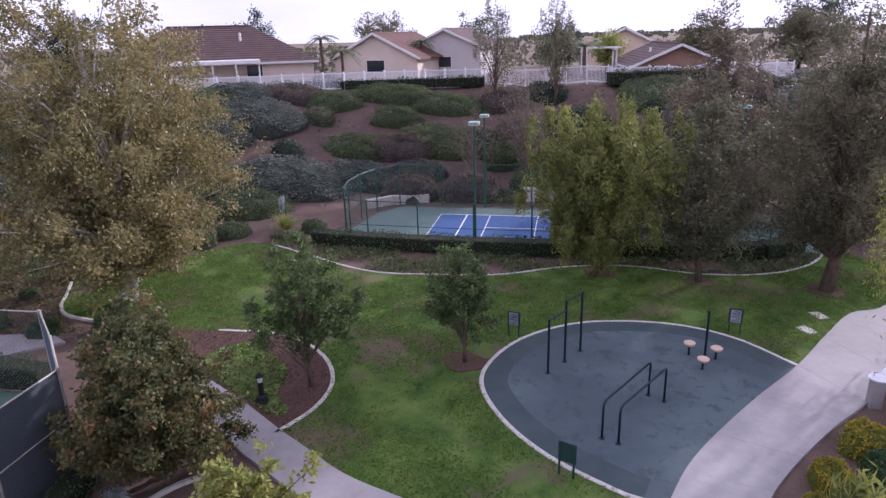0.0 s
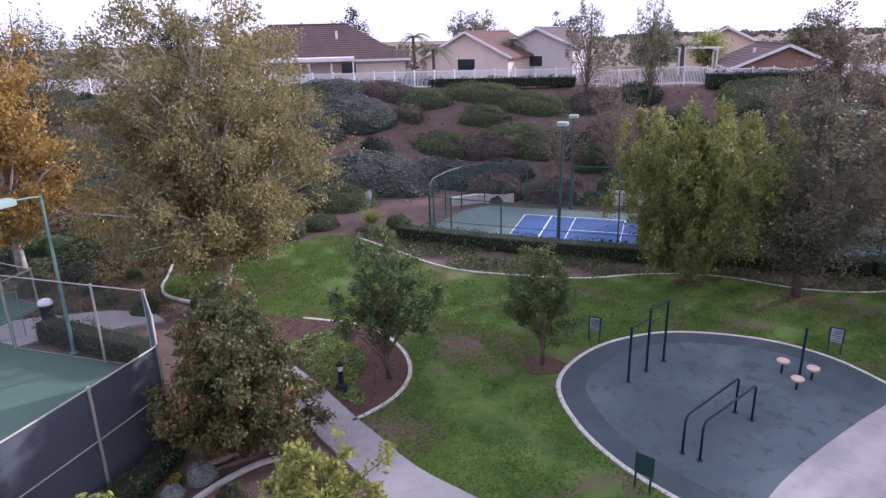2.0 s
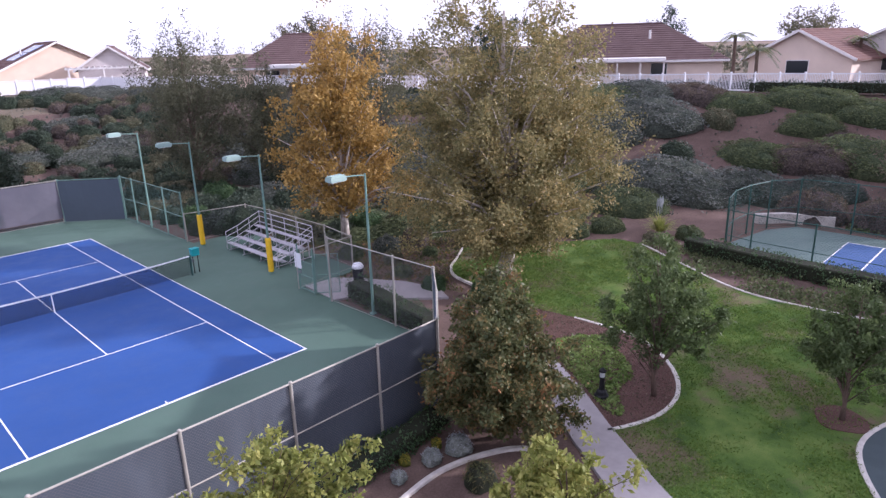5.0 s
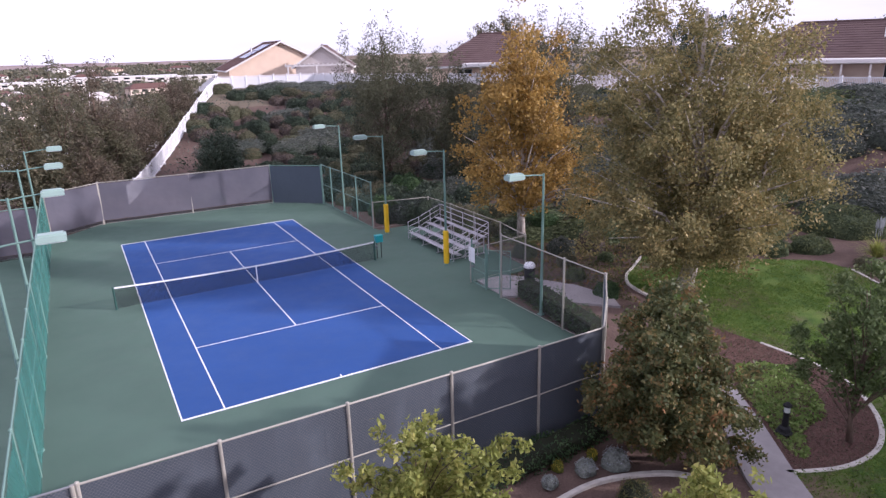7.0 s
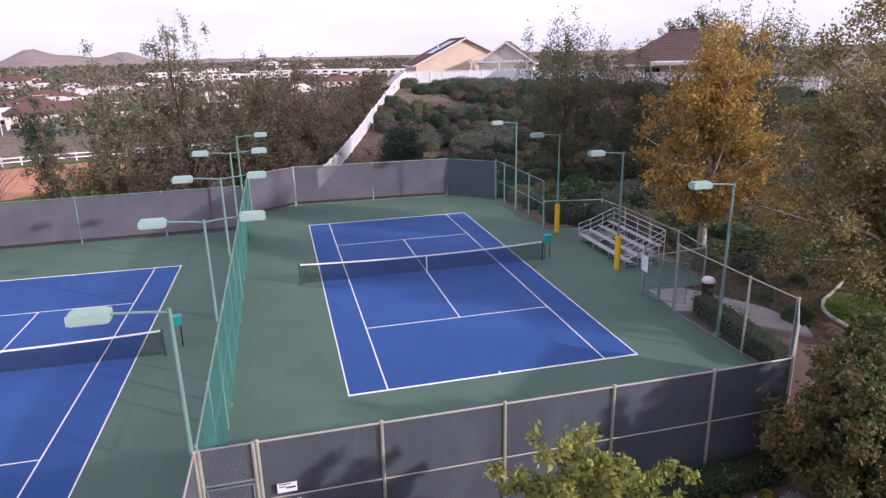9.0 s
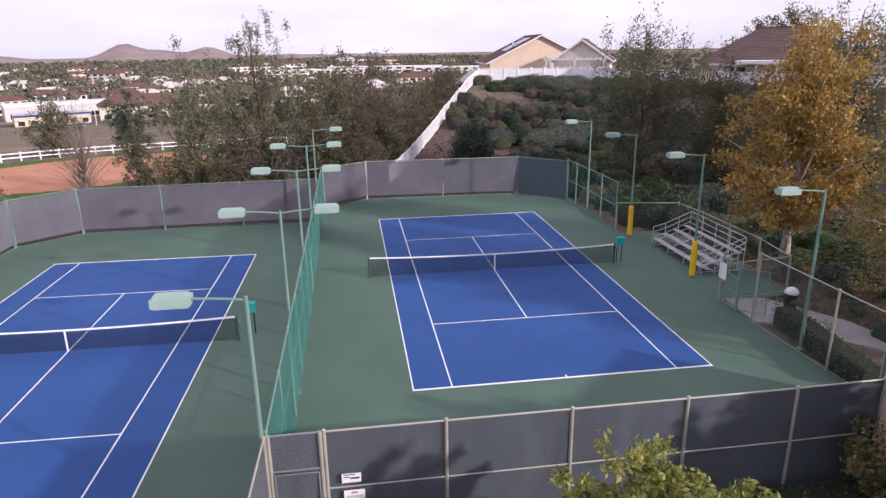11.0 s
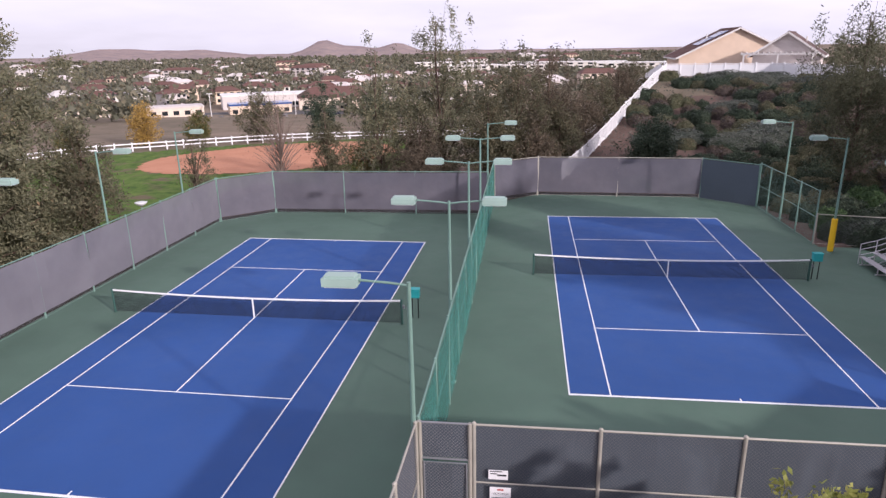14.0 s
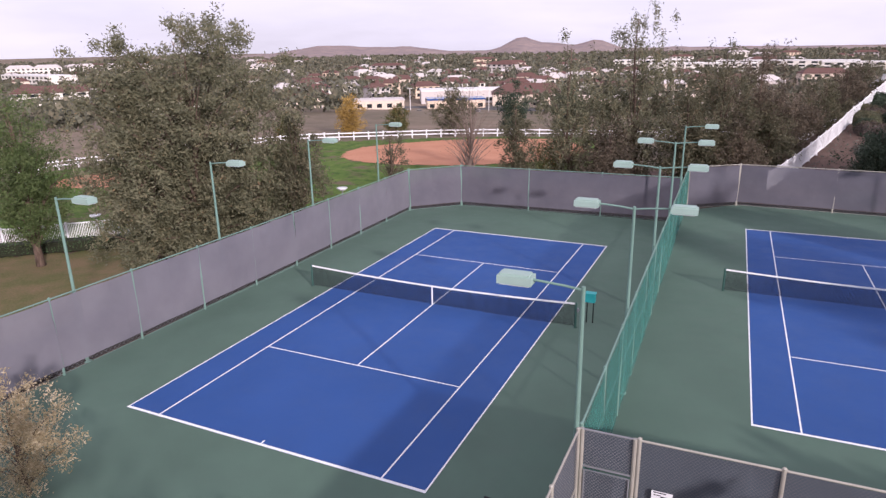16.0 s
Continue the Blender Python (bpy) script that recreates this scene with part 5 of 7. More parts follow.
def vinyl_fence(name, line, h, bay, solid, label):
    t = thing(name, (line[0][0], line[0][1], lie1(*line[0])), label, "fence", "white fences")
    o = Vector((line[0][0], line[0][1], lie1(*line[0])))
    dist = [0.0]
    for a, b in zip(line, line[1:]):
        dist.append(dist[-1] + math.dist(a, b))
    n = max(1, round(dist[-1] / bay))
    xs = np.interp(np.linspace(0, dist[-1], n + 1), dist, [p[0] for p in line])
    ys = np.interp(np.linspace(0, dist[-1], n + 1), dist, [p[1] for p in line])
    post = Geo().box(-0.065, -0.065, -0.3, 0.065, 0.065, h + 0.04).lathe([(0.1, h + 0.04), (0.1, h + 0.06), (0.01, h + 0.12)], 4).mesh("post")
    for i in range(n + 1):
        z = lie1(xs[i], ys[i])
        p = Vector((xs[i], ys[i], z)) - o
        part("post", post, WHITE_VINYL, t, at=p)
        if i < n:
            ln = math.dist((xs[i], ys[i]), (xs[i + 1], ys[i + 1]))
            drop = z - lie1(xs[i + 1], ys[i + 1])
            key = (round(ln, 1), round(drop, 1), h, solid)
            if key not in PANELS:
                PANELS[key] = vinyl_panel(ln, h, solid, round(drop, 1)).mesh("panel")
            ob = part("panel" if solid else "picket_panel", PANELS[key], WHITE_VINYL, t)
            if not solid:
                ob["kind"] = "stuff"
            turn = pose(0, 0, 0, 0, 0, math.degrees(math.atan2(ys[i + 1] - ys[i], xs[i + 1] - xs[i])))
            for z2, zh in ((h - 0.06, 0.09), (0.16, 0.12)):
                kr = (round(ln, 1), round(drop, 1), z2)
                if kr not in PANELS:
                    PANELS[kr] = Geo().beam((0.06, 0, z2), (ln - 0.06, 0, z2 - round(drop, 1)), 0.06, zh).mesh("rail")
                part("rail", PANELS[kr], WHITE_VINYL, t).matrix_local = Matrix.Translation(p) @ turn
            ob.matrix_local = Matrix.Translation(p) @ pose(0, 0, 0, 0, 0, math.degrees(math.atan2(ys[i + 1] - ys[i], xs[i + 1] - xs[i])))
    return t


vinyl_fence("white_fence", [(60.5, -23), (59.8, -13), (56.5, 1), (51.8, 11.3), (47, 26), (44, 35)], 1.55, 1.83, False, "white vinyl picket fence along the hill crest")
vinyl_fence("white_fence", [(60.5, -23.2), (62.5, -31), (66, -40)], 1.4, 1.83, False, "white vinyl picket fence stepping down the crest")
vinyl_fence("white_fence", [(44, 35.2), (37, 52), (29.3, 69.7), (16.7, 73)], 1.7, 1.83, True, "white solid vinyl fence along the crest")
vinyl_fence("white_fence", [(16.6, 72.8), (11.0, 59), (5.2, 45), (1.6, 36.2)], 1.5, 1.83, False, "white picket fence running down the slope")
vinyl_fence("white_fence", [(16.5, 73.2), (4, 82), (-12, 92)], 2.0, 2.4, True, "white solid fence behind the treetops")


# ---- houses ----
def house(at, turn, ln, dp, eave, ridge, wall, roof, label, hip=False, gable_x=True, solar=False, windows=((0.25, 1.5), (0.7, 1.5)), door=False, patio=0.0):
    """A one-storey house; its ridge runs along its own x axis and its front looks to -y."""
    t = thing("house", at, label, "house", "houses on the crest", turn=turn)
    a, b = ln / 2, dp / 2
    w = Geo()
    w.prism([(-a, -b), (a, -b), (a, b), (-a, b)], -0.4, eave)
    if not hip:
        for s in (-a, a):
            e = s - math.copysign(0.2, s)
            w.add([(s, -b, eave), (s, b, eave), (s, 0, ridge - 0.1), (e, -b, eave), (e, b, eave), (e, 0, ridge - 0.1)], [(0, 1, 2), (5, 4, 3), (0, 2, 5, 3), (1, 2, 5, 4)])
    part("wall", w, wall, t)
    over, k = 0.55, (ridge - eave) / b
    ze = eave - over * k
    inset = b * 0.95 if hip else -over
    rf = part("roof", Geo().add([(-a - over, -b - over, ze - 0.14), (a + over, -b - over, ze - 0.14), (a + over, b + over, ze - 0.14), (-a - over, b + over, ze - 0.14),
                                 (-a - over, -b - over, ze), (a + over, -b - over, ze), (a + over, b + over, ze), (-a - over, b + over, ze), (-a + inset, 0, ridge), (a - inset, 0, ridge)],
                                [(0, 1, 5, 4), (2, 3, 7, 6), (4, 5, 9, 8), (6, 7, 8, 9)] + ([(5, 6, 9), (7, 4, 8), (1, 2, 6, 5), (3, 0, 4, 7), (3, 2, 1, 0)] if hip else [])), roof, t, "tiled roof")
    rows = int(math.hypot(b + over, ridge - ze) / 0.42)
    for s in (-1, 1):
        for i in range(rows):
            f0, f1 = i / rows, (i + 1) / rows
            y0, y1 = s * (b + over) * (1 - f0), s * (b + over) * (1 - f1)
            z0, z1 = ze + (ridge - ze) * f0, ze + (ridge - ze) * f1
            xa = a + over - ((inset + over) * f0 if hip else 0)
            xb = a + over - ((inset + over) * f1 if hip else 0)
            part("tile_course", Geo().add([(-xa, y0, z0 + 0.07), (xa, y0, z0 + 0.07), (xb, y1, z1 + 0.02), (-xb, y1, z1 + 0.02), (-xa, y0, z0), (xa, y0, z0)], [(0, 1, 2, 3) if s < 0 else (3, 2, 1, 0), (4, 5, 1, 0)]), roof, rf)
    part("ridge_cap", Geo().tube([(-a + inset, 0, ridge + 0.04), (a - inset, 0, ridge + 0.04)], 0.12, 6), roof, rf)
    part("fascia", Geo().beam((-a - over, -b - over - 0.02, ze - 0.08), (a + over, -b - over - 0.02, ze - 0.08), 0.05, 0.22), TRIM, t, "pale fascia board")
    if not hip:
        for s in (-1, 1):
            for q in (-1, 1):
                part("barge_board", Geo().beam((s * (a + over + 0.03), q * (b + over), ze - 0.05), (s * (a + over + 0.03), 0, ridge - 0.03), 0.05, 0.24), TRIM, t)
    part("chimney_vent", Geo().tube([(a * 0.3, -b * 0.45, ridge - 0.6 * (ridge - eave)), (a * 0.3, -b * 0.45, ridge - 0.2 * (ridge - eave))], 0.12, 8), TRIM, rf)

    def window(x, y, sx, sy, ww, wh, z):
        f = part("window", Geo().box(x - sx * ww / 2 - 0.06, y - sy * ww / 2 - 0.06, z - 0.06, x + sx * ww / 2 + 0.06, y + sy * ww / 2 + 0.06, z + wh + 0.06), TRIM, t)
        part("pane", Geo().box(x - sx * ww / 2 - 0.075 * sy, y - sy * ww / 2 - 0.075 * sx, z, x + sx * ww / 2 + 0.075 * sy, y + sy * ww / 2 + 0.075 * sx, z + wh), WINDOW_GLASS, f)

    for fx, ww in windows:
        window(-a + ln * fx, -b, 1, 0, ww, 1.15, 0.95)
        window(a, -b + dp * fx, 0, 1, ww, 1.15, 0.95)
        window(-a, -b + dp * fx, 0, 1, ww, 1.15, 0.95)
    if door:
        window(-a, -b + dp * 0.5, 0, 1, 1.0, 2.0, 0.05)
    if solar:
        for i in range(5):
            for j in range(2):
                f0, f1 = 0.42 + 0.25 * j, 0.42 + 0.25 * j + 0.22
                x0 = -a * 0.3 + i * 1.25
                y0, y1 = -(b + over) * (1 - f0), -(b + over) * (1 - f1)
                z0, z1 = ze + (ridge - ze) * f0 + 0.16, ze + (ridge - ze) * f1 + 0.16
                part("solar_panel", Geo().add([(x0, y0, z0), (x0 + 1.15, y0, z0), (x0 + 1.15, y1, z1), (x0, y1, z1), (x0, y0, z0 - 0.05), (x0 + 1.15, y0, z0 - 0.05), (x0 + 1.15, y1, z1 - 0.05), (x0, y1, z1 - 0.05)],
                                               [(0, 1, 2, 3), (0, 4, 5, 1), (1, 5, 6, 2), (2, 6, 7, 3), (3, 7, 4, 0)]), SOLAR, rf, "dark blue solar panel")
    if patio:
        pt = part("patio_roof", Geo().box(-patio / 2, -b - 3.2, eave - 0.15, patio / 2, -b, eave + 0.02).beam((-patio / 2, -b - 3.2, eave - 0.2), (patio / 2, -b - 3.2, eave - 0.2), 0.1, 0.25), TRIM, t, "white patio cover")
        for i in range(5):
            x = -patio / 2 + 0.15 + (patio - 0.3) * i / 4
            part("patio_post", Geo().box(x - 0.07, -b - 3.15, -0.1, x + 0.07, -b - 3.0, eave - 0.15), TRIM, pt)


PZ = 6.63
house((66.0, 18.5, PZ), -61.5 , 20, 12, 2.7, 6.0, STUCCO_BEIGE, ROOF, "wide house with dark brown tile hip roof", hip=True, patio=9)
house((76.0, 0.5, PZ), 175, 14, 9.5, 2.5, 4.9, STUCCO_BEIGE, ROOF_RED, "beige stucco house with gable and red tile roof", windows=((0.5, 2.0),))
house((83.5, -5.6, PZ), 176, 14, 8.5, 3.3, 5.2, STUCCO_GREY, ROOF, "grey stucco house with plain gable end", windows=((0.5, 1.5),))
house((70.5, -29.0, 5.6), 184, 14, 8.0, 2.5, 4.2, STUCCO_BROWN, ROOF, "brown stucco house with low gable and windows", windows=((0.28, 1.5), (0.8, 1.1)), door=True)
house((46.5, 49.5, PZ), -38, 16, 11, 2.8, 6.1, STUCCO_TAN, ROOF, "house with brown tile roof behind the trees", hip=True, patio=8)
house((31.0, 97.0, PZ), -94, 14, 17, 2.2, 6.3, STUCCO_TAN, ROOF_RED, "tan stucco house with solar panels on roof", solar=True, windows=())
house((34.5, 80.0, PZ), 66, 11, 8, 2.7, 5.4, STUCCO_GREY, ROOF, "pale grey house with gable near white pergola", windows=())
house((88.0, -26.0, PZ), 178, 13, 9, 2.6, 4.8, STUCCO_TAN, ROOF, "tan house further back with brown roof")


def pergola(at, turn, ln, dp):
    t = thing("pergola", at, "white timber pergola with open slatted roof", "pergola", "pergolas", turn=turn)
    for x in (-ln / 2, 0, ln / 2):
        for y in (-dp / 2, dp / 2):
            part("post", Geo().box(x - 0.08, y - 0.08, -0.1, x + 0.08, y + 0.08, 2.6), TRIM, t)
    for y in (-dp / 2, dp / 2):
        part("beam", Geo().beam((-ln / 2 - 0.4, y, 2.7), (ln / 2 + 0.4, y, 2.7), 0.12, 0.22), TRIM, t)
    for k in range(14):
        x = -ln / 2 - 0.3 + (ln + 0.6) * k / 13
        part("slat", Geo().beam((x, -dp / 2 - 0.4, 2.87), (x, dp / 2 + 0.4, 2.87), 0.07, 0.12), TRIM, t)


pergola((31.0, 74.5, PZ), -16, 8, 3.5)
pergola((72.0, -22.5, PZ), 5, 5, 3)

# ---- trees of the park ----
tree("sycamore", (22.45, -0.4, 0), [(0, 0.2, 4.4, 4.9, 4.9, 2.7), (-2.2, 2.6, 5.0, 2.6, 2.6, 2.2), (2.4, -2.8, 5.6, 2.5, 2.5, 2.2), (0, 0, 7.6, 4.3, 4.3, 2.4), (-1.8, 2.2, 9.4, 2.3, 2.3, 2.2), (1.6, -1.8, 9.2, 2.4, 2.4, 2.3), (-0.9, 1.0, 11.6, 1.6, 1.6, 1.7), (1.0, -1.1, 11.6, 1.2, 1.2, 1.8), (-1.6, 2.0, 12.2, 0.8, 0.8, 1.4)],
     LEAF_GOLD_OLIVE, BARK_PALE, "large sycamore with olive and golden autumn leaves", 700, 170, 0.125, 0.5, 0.33, 0.92, seed=3, limbs=100, split=[(1.6, -1.5, 10.5), (-1.2, 1.8, 11.0), (2.4, -2.6, 7.5)])
tree("sycamore", (27.0, 0.2, 0), [(0, 0, 7.0, 2.4, 2.4, 3.0), (0, -0.2, 10.2, 1.7, 1.7, 2.6), (0, 0, 12.6, 0.9, 0.9, 1.2)], LEAF_GOLD_OLIVE, BARK_PALE,
     "slim pale-barked sycamore with thinning golden leaves", 170, 60, 0.18, 0.5, 0.2, 0.95, seed=4, limbs=60)
tree("sycamore", (21.19, 10.76, 0), [(0, 0, 4.6, 3.1, 3.1, 2.4), (0.2, 0.2, 8.0, 2.7, 2.7, 2.6), (0.4, -0.8, 10.6, 1.6, 1.6, 1.7), (-0.4, 0.8, 10.2, 1.4, 1.4, 1.5), (0, 0, 12.4, 0.8, 0.8, 1.2), (1.6, -2.2, 6.6, 1.6, 1.6, 1.4), (-1.5, 2.2, 6.2, 1.7, 1.7, 1.5), (1.9, -2.5, 3.6, 1.5, 1.5, 1.5)], LEAF_YELLOW, BARK_PALE,
     "slender sycamore with bright golden yellow leaves", 300, 95, 0.18, 0.46, 0.22, 0.94, seed=5, limbs=80)
tree("pear_tree", (11.45, -9.3, 0), [(0, 0, 2.3, 1.9, 1.9, 1.6), (0.2, 0.5, 3.4, 1.4, 1.4, 1.1), (-0.2, -0.5, 3.6, 1.0, 1.0, 0.9), (0.1, 0.1, 4.6, 0.55, 0.55, 0.8), (-0.9, -1.2, 2.2, 1.0, 1.0, 1.0), (1.0, 1.3, 2.3, 1.0, 1.0, 1.0), (0.4, -1.5, 1.5, 0.9, 0.9, 0.9), (-0.6, 1.4, 1.6, 0.9, 0.9, 0.9), (0.7, 0.9, 4.0, 0.5, 0.5, 0.6)], LEAF_RUSSET, BARK,
     "round ornamental pear with russet and olive leaves", 430, 150, 0.105, 0.2, 0.09, 0.85, seed=8, limbs=60)
tree("young_tree", (16.57, -11.6, 0), [(0, 0, 3.0, 1.35, 1.35, 1.1), (0.2, 0.4, 4.2, 0.8, 0.8, 0.9), (0.0, 0.1, 5.0, 0.4, 0.4, 0.5), (0.7, -1.0, 2.7, 0.75, 0.75, 0.7), (-0.8, 0.9, 2.6, 0.8, 0.8, 0.7), (-0.3, -0.6, 3.9, 0.7, 0.7, 0.7)], LEAF_GREEN, BARK, "young round-headed green tree in mulch", 130, 105, 0.115, 0.19, 0.08, 0.85, seed=9, limbs=40, narrow=0.42)
tree("young_tree", (18.95, -16.45, 0), [(0, 0, 2.6, 1.1, 1.1, 0.95), (0.1, 0.2, 3.6, 0.65, 0.65, 0.75), (0.5, 0.8, 2.0, 0.7, 0.7, 0.6), (-0.5, -0.8, 2.3, 0.65, 0.65, 0.6), (0.0, -0.4, 3.3, 0.5, 0.5, 0.6)], LEAF_GREEN, BARK, "young green tree in a mulch ring", 105, 100, 0.11, 0.18, 0.07, 0.85, seed=10, limbs=32, narrow=0.4)
tree("willow", (28.86, -21.55, 0), [(0, 0, 5.6, 3.5, 3.5, 2.5), (-0.3, 1.3, 6.4, 2.3, 2.3, 2.0), (0, -1.6, 6.2, 2.1, 2.1, 1.9), (0, 0, 3.4, 3.6, 3.8, 1.6), (0, 2.2, 4.0, 1.7, 1.7, 1.5), (0, -2.3, 3.8, 1.7, 1.7, 1.5)], LEAF_WILLOW, BARK,
     "broad willow with drooping yellow-green foliage", 420, 165, 0.17, 0.36, 0.2, 0.75, 0.6, 0.28, seed=11, limbs=95, strand=0.42)
tree("pine", (28.15, -25.97, 0), [(0, 0, 3.6, 2.2, 2.2, 2.0), (0, 0.1, 6.0, 1.6, 1.6, 1.8), (0, 0, 8.3, 0.7, 0.7, 1.1)], LEAF_DUSK, BARK, "slender grey-green tree in a mulch ring", 210, 75, 0.18, 0.42, 0.14, 0.95, 0.2, 0.3, seed=12, limbs=60)
tree("pine", (27.65, -31.17, 0), [(0.2, 0.4, 5.4, 3.4, 3.4, 2.9), (0.3, 1.6, 4.2, 2.4, 2.4, 1.8), (0.2, 0.0, 8.6, 2.7, 2.7, 2.3), (0, -0.4, 10.8, 1.6, 1.6, 1.4)], LEAF_GREYGREEN, BARK, "tall shaggy dark tree with bare lower trunk", 420, 95, 0.17, 0.45, 0.24, 0.95, 0.2, 0.28, seed=13, limbs=95)
tree("pepper_tree", (21.5, -32.6, 0), [(0, 0, 5.4, 2.3, 2.3, 1.6), (-0.3, 0.4, 4.0, 2.2, 2.2, 1.4)], LEAF_LIGHT, BARK, "weeping pepper tree with light green strands", 130, 130, 0.15, 0.3, 0.14, 0.8, 0.8, 0.22, seed=14, limbs=30, strand=0.9)
# tops of young trees just below the eye
tree("young_tree", (3.35, -10.3, 0), [(0, 0, 2.2, 1.3, 1.3, 0.9), (0.3, 0, 3.0, 1.0, 1.0, 0.55), (-0.5, 0.25, 3.75, 0.3, 0.3, 0.6), (0.22, -0.1, 3.7, 0.3, 0.3, 0.5), (0.9, -0.5, 3.6, 0.3, 0.3, 0.5), (-0.95, 0.5, 3.0, 0.3, 0.3, 0.45), (1.4, -0.8, 3.3, 0.25, 0.25, 0.4), (-0.1, 0.6, 3.5, 0.22, 0.22, 0.45)], LEAF_LIGHT, BARK,
     "young tree with fresh yellow-green leaves by fence", 230, 80, 0.12, 0.15, 0.07, 0.8, seed=15, limbs=40, narrow=0.45)
tree("young_tree", (7.6, -14.1, 0), [(0, 0, 2.0, 1.2, 1.2, 0.9), (-0.1, 0.1, 2.8, 0.8, 0.8, 0.5), (-0.45, 0.35, 3.5, 0.3, 0.3, 0.45), (0.3, -0.35, 3.25, 0.28, 0.28, 0.45), (0.7, -0.8, 2.9, 0.28, 0.28, 0.4), (-0.8, 0.7, 2.9, 0.25, 0.25, 0.4)], LEAF_LIGHT, BARK, "young tree with yellow-green leaves beside path", 220, 80, 0.12, 0.15, 0.07, 0.8, seed=16, limbs=36, narrow=0.45)
tree("small_tree", (-17.6, -10.6, -0.05), [(0, 0, 1.7, 1.3, 1.3, 1.3), (-0.3, 0.2, 2.6, 0.7, 0.7, 0.7)], LEAF_DRY, BARK, "small feathery dry-leaved tree by the court end", 120, 110, 0.075, 0.22, 0.06, 0.8, seed=17, limbs=40, narrow=0.3)


# ---- trees on the slope and beyond the courts ----
def stand(name, x, y, h, w, leaf, bark, label, clumps, leaves, size, seed, base=0.25, spread=0.55, droop=0.1, narrow=0.35, strand=0.0, r=0.16, tops=2, limbs=40, thin=1.0):
    """A tree from its height and width, with an uneven crown."""
    q = np.random.default_rng(seed)
    z0 = h * base
    lobes = [(0, 0, z0 + (h - z0) * 0.42, w * 0.46, w * 0.46, (h - z0) * 0.46)]
    for k in range(3):
        a = q.uniform(0, 6.28)
        lobes.append((w * 0.25 * math.cos(a), w * 0.25 * math.sin(a), z0 + (h - z0) * q.uniform(0.25, 0.65), w * 0.28, w * 0.28, (h - z0) * 0.24))
    for k in range(tops):
        a = q.uniform(0, 6.28)
        rr = max(w * 0.19 * thin, 0.5)
        zt = h * (1 - 0.06 * k) - rr * 1.1
        lobes.append((w * 0.14 * k * math.cos(a), w * 0.14 * k * math.sin(a), zt, rr, rr, rr * 1.3))
    return tree(name, (x, y, lie1(x, y)), lobes, leaf, bark, label, clumps, leaves, size, spread, r, 0.88, droop, narrow, seed, limbs, strand=strand)


stand("shade_tree", -5.6, -17.6, 5.0, 5.2, LEAF_GREEN, BARK, "leafy green tree near the court corner", 90, 70, 0.16, 71, 0.2, 0.35)
stand("shade_tree", -8.4, -19.4, 5.0, 5.2, LEAF_GREEN, BARK, "broad green tree behind the court end", 90, 70, 0.16, 72, 0.2, 0.35)
stand("shade_tree", -10.0, -17.5, 6.6, 4.6, LEAF_GREEN, BARK, "leafy green tree behind the court corner", 90, 70, 0.16, 70, 0.25, 0.35)
stand("pepper_tree", 21.5, 29.5, 13.0, 9.5, LEAF_DUSK, BARK, "airy grey-green pepper tree on the slope", 330, 90, 0.2, 21, 0.22, 0.6, 0.5, 0.25, 0.8, tops=4)
stand("pepper_tree", 30.5, 19.5, 12.0, 7.0, LEAF_DUSK, BARK, "drooping grey-green pepper tree on the slope", 230, 90, 0.2, 22, 0.2, 0.6, 0.5, 0.25, 0.8, tops=3)
stand("pepper_tree", 24.5, 24.0, 9.5, 6.0, LEAF_DUSK, BARK, "dull grey-green tree among slope shrubs", 200, 85, 0.19, 23, 0.2, 0.55, 0.4, 0.28, 0.6)
stand("eucalyptus", 55.8, -13.4, 9.0, 3.6, LEAF_EUC, BARK, "tall thin eucalyptus against the sky", 75, 60, 0.2, 24, 0.3, 0.4, 0.4, 0.25, 0.4, tops=3, r=0.14)
stand("eucalyptus", 56.4, -18.4, 9.2, 3.4, LEAF_EUC, BARK, "tall thin eucalyptus at the crest fence", 75, 60, 0.2, 25, 0.3, 0.4, 0.4, 0.25, 0.4, tops=3, r=0.14)
stand("bare_tree", 45.7, -12.8, 5.8, 3.6, LEAF_PURPLE, LEAF_BARE, "sparse purplish tree with thin bare twigs", 60, 26, 0.14, 26, 0.35, 0.4, limbs=60, r=0.09)
stand("bare_tree", 46.1, -16.7, 8.2, 4.2, LEAF_PURPLE, LEAF_BARE, "sparse pale tree with half-bare branches", 90, 40, 0.15, 27, 0.3, 0.45, limbs=70, r=0.11)
stand("dark_tree", 47.0, -29.8, 12.0, 7.6, LEAF_PURPLE, BARK, "dark bushy tree against bright sky", 300, 85, 0.22, 28, 0.1, 0.6, 0.4, 0.3, 0.5, tops=3)
stand("dark_tree", 42.5, -35.5, 7.6, 7.5, LEAF_GREYGREEN, BARK, "dusky grey-green tree behind the sports court", 260, 80, 0.22, 29, 0.1, 0.6, 0.4, 0.3, 0.5, tops=3)
stand("dark_tree", 36.5, -36.5, 7.4, 6.5, LEAF_GREYGREEN, BARK, "dusky tree beside the footpath", 220, 80, 0.2, 30, 0.12, 0.5, 0.4, 0.3, 0.4)
stand("dark_tree", 38.0, -29.0, 5.0, 5.5, LEAF_PURPLE, BARK, "low brownish tree by the sports court fence", 150, 80, 0.18, 31, 0.1, 0.5)
stand("palm_like_tree", 73.5, -23.5, 4.5, 3.0, LEAF_LIGHT, BARK, "yellow-green tree beside a crest house", 50, 60, 0.25, 32, 0.3)
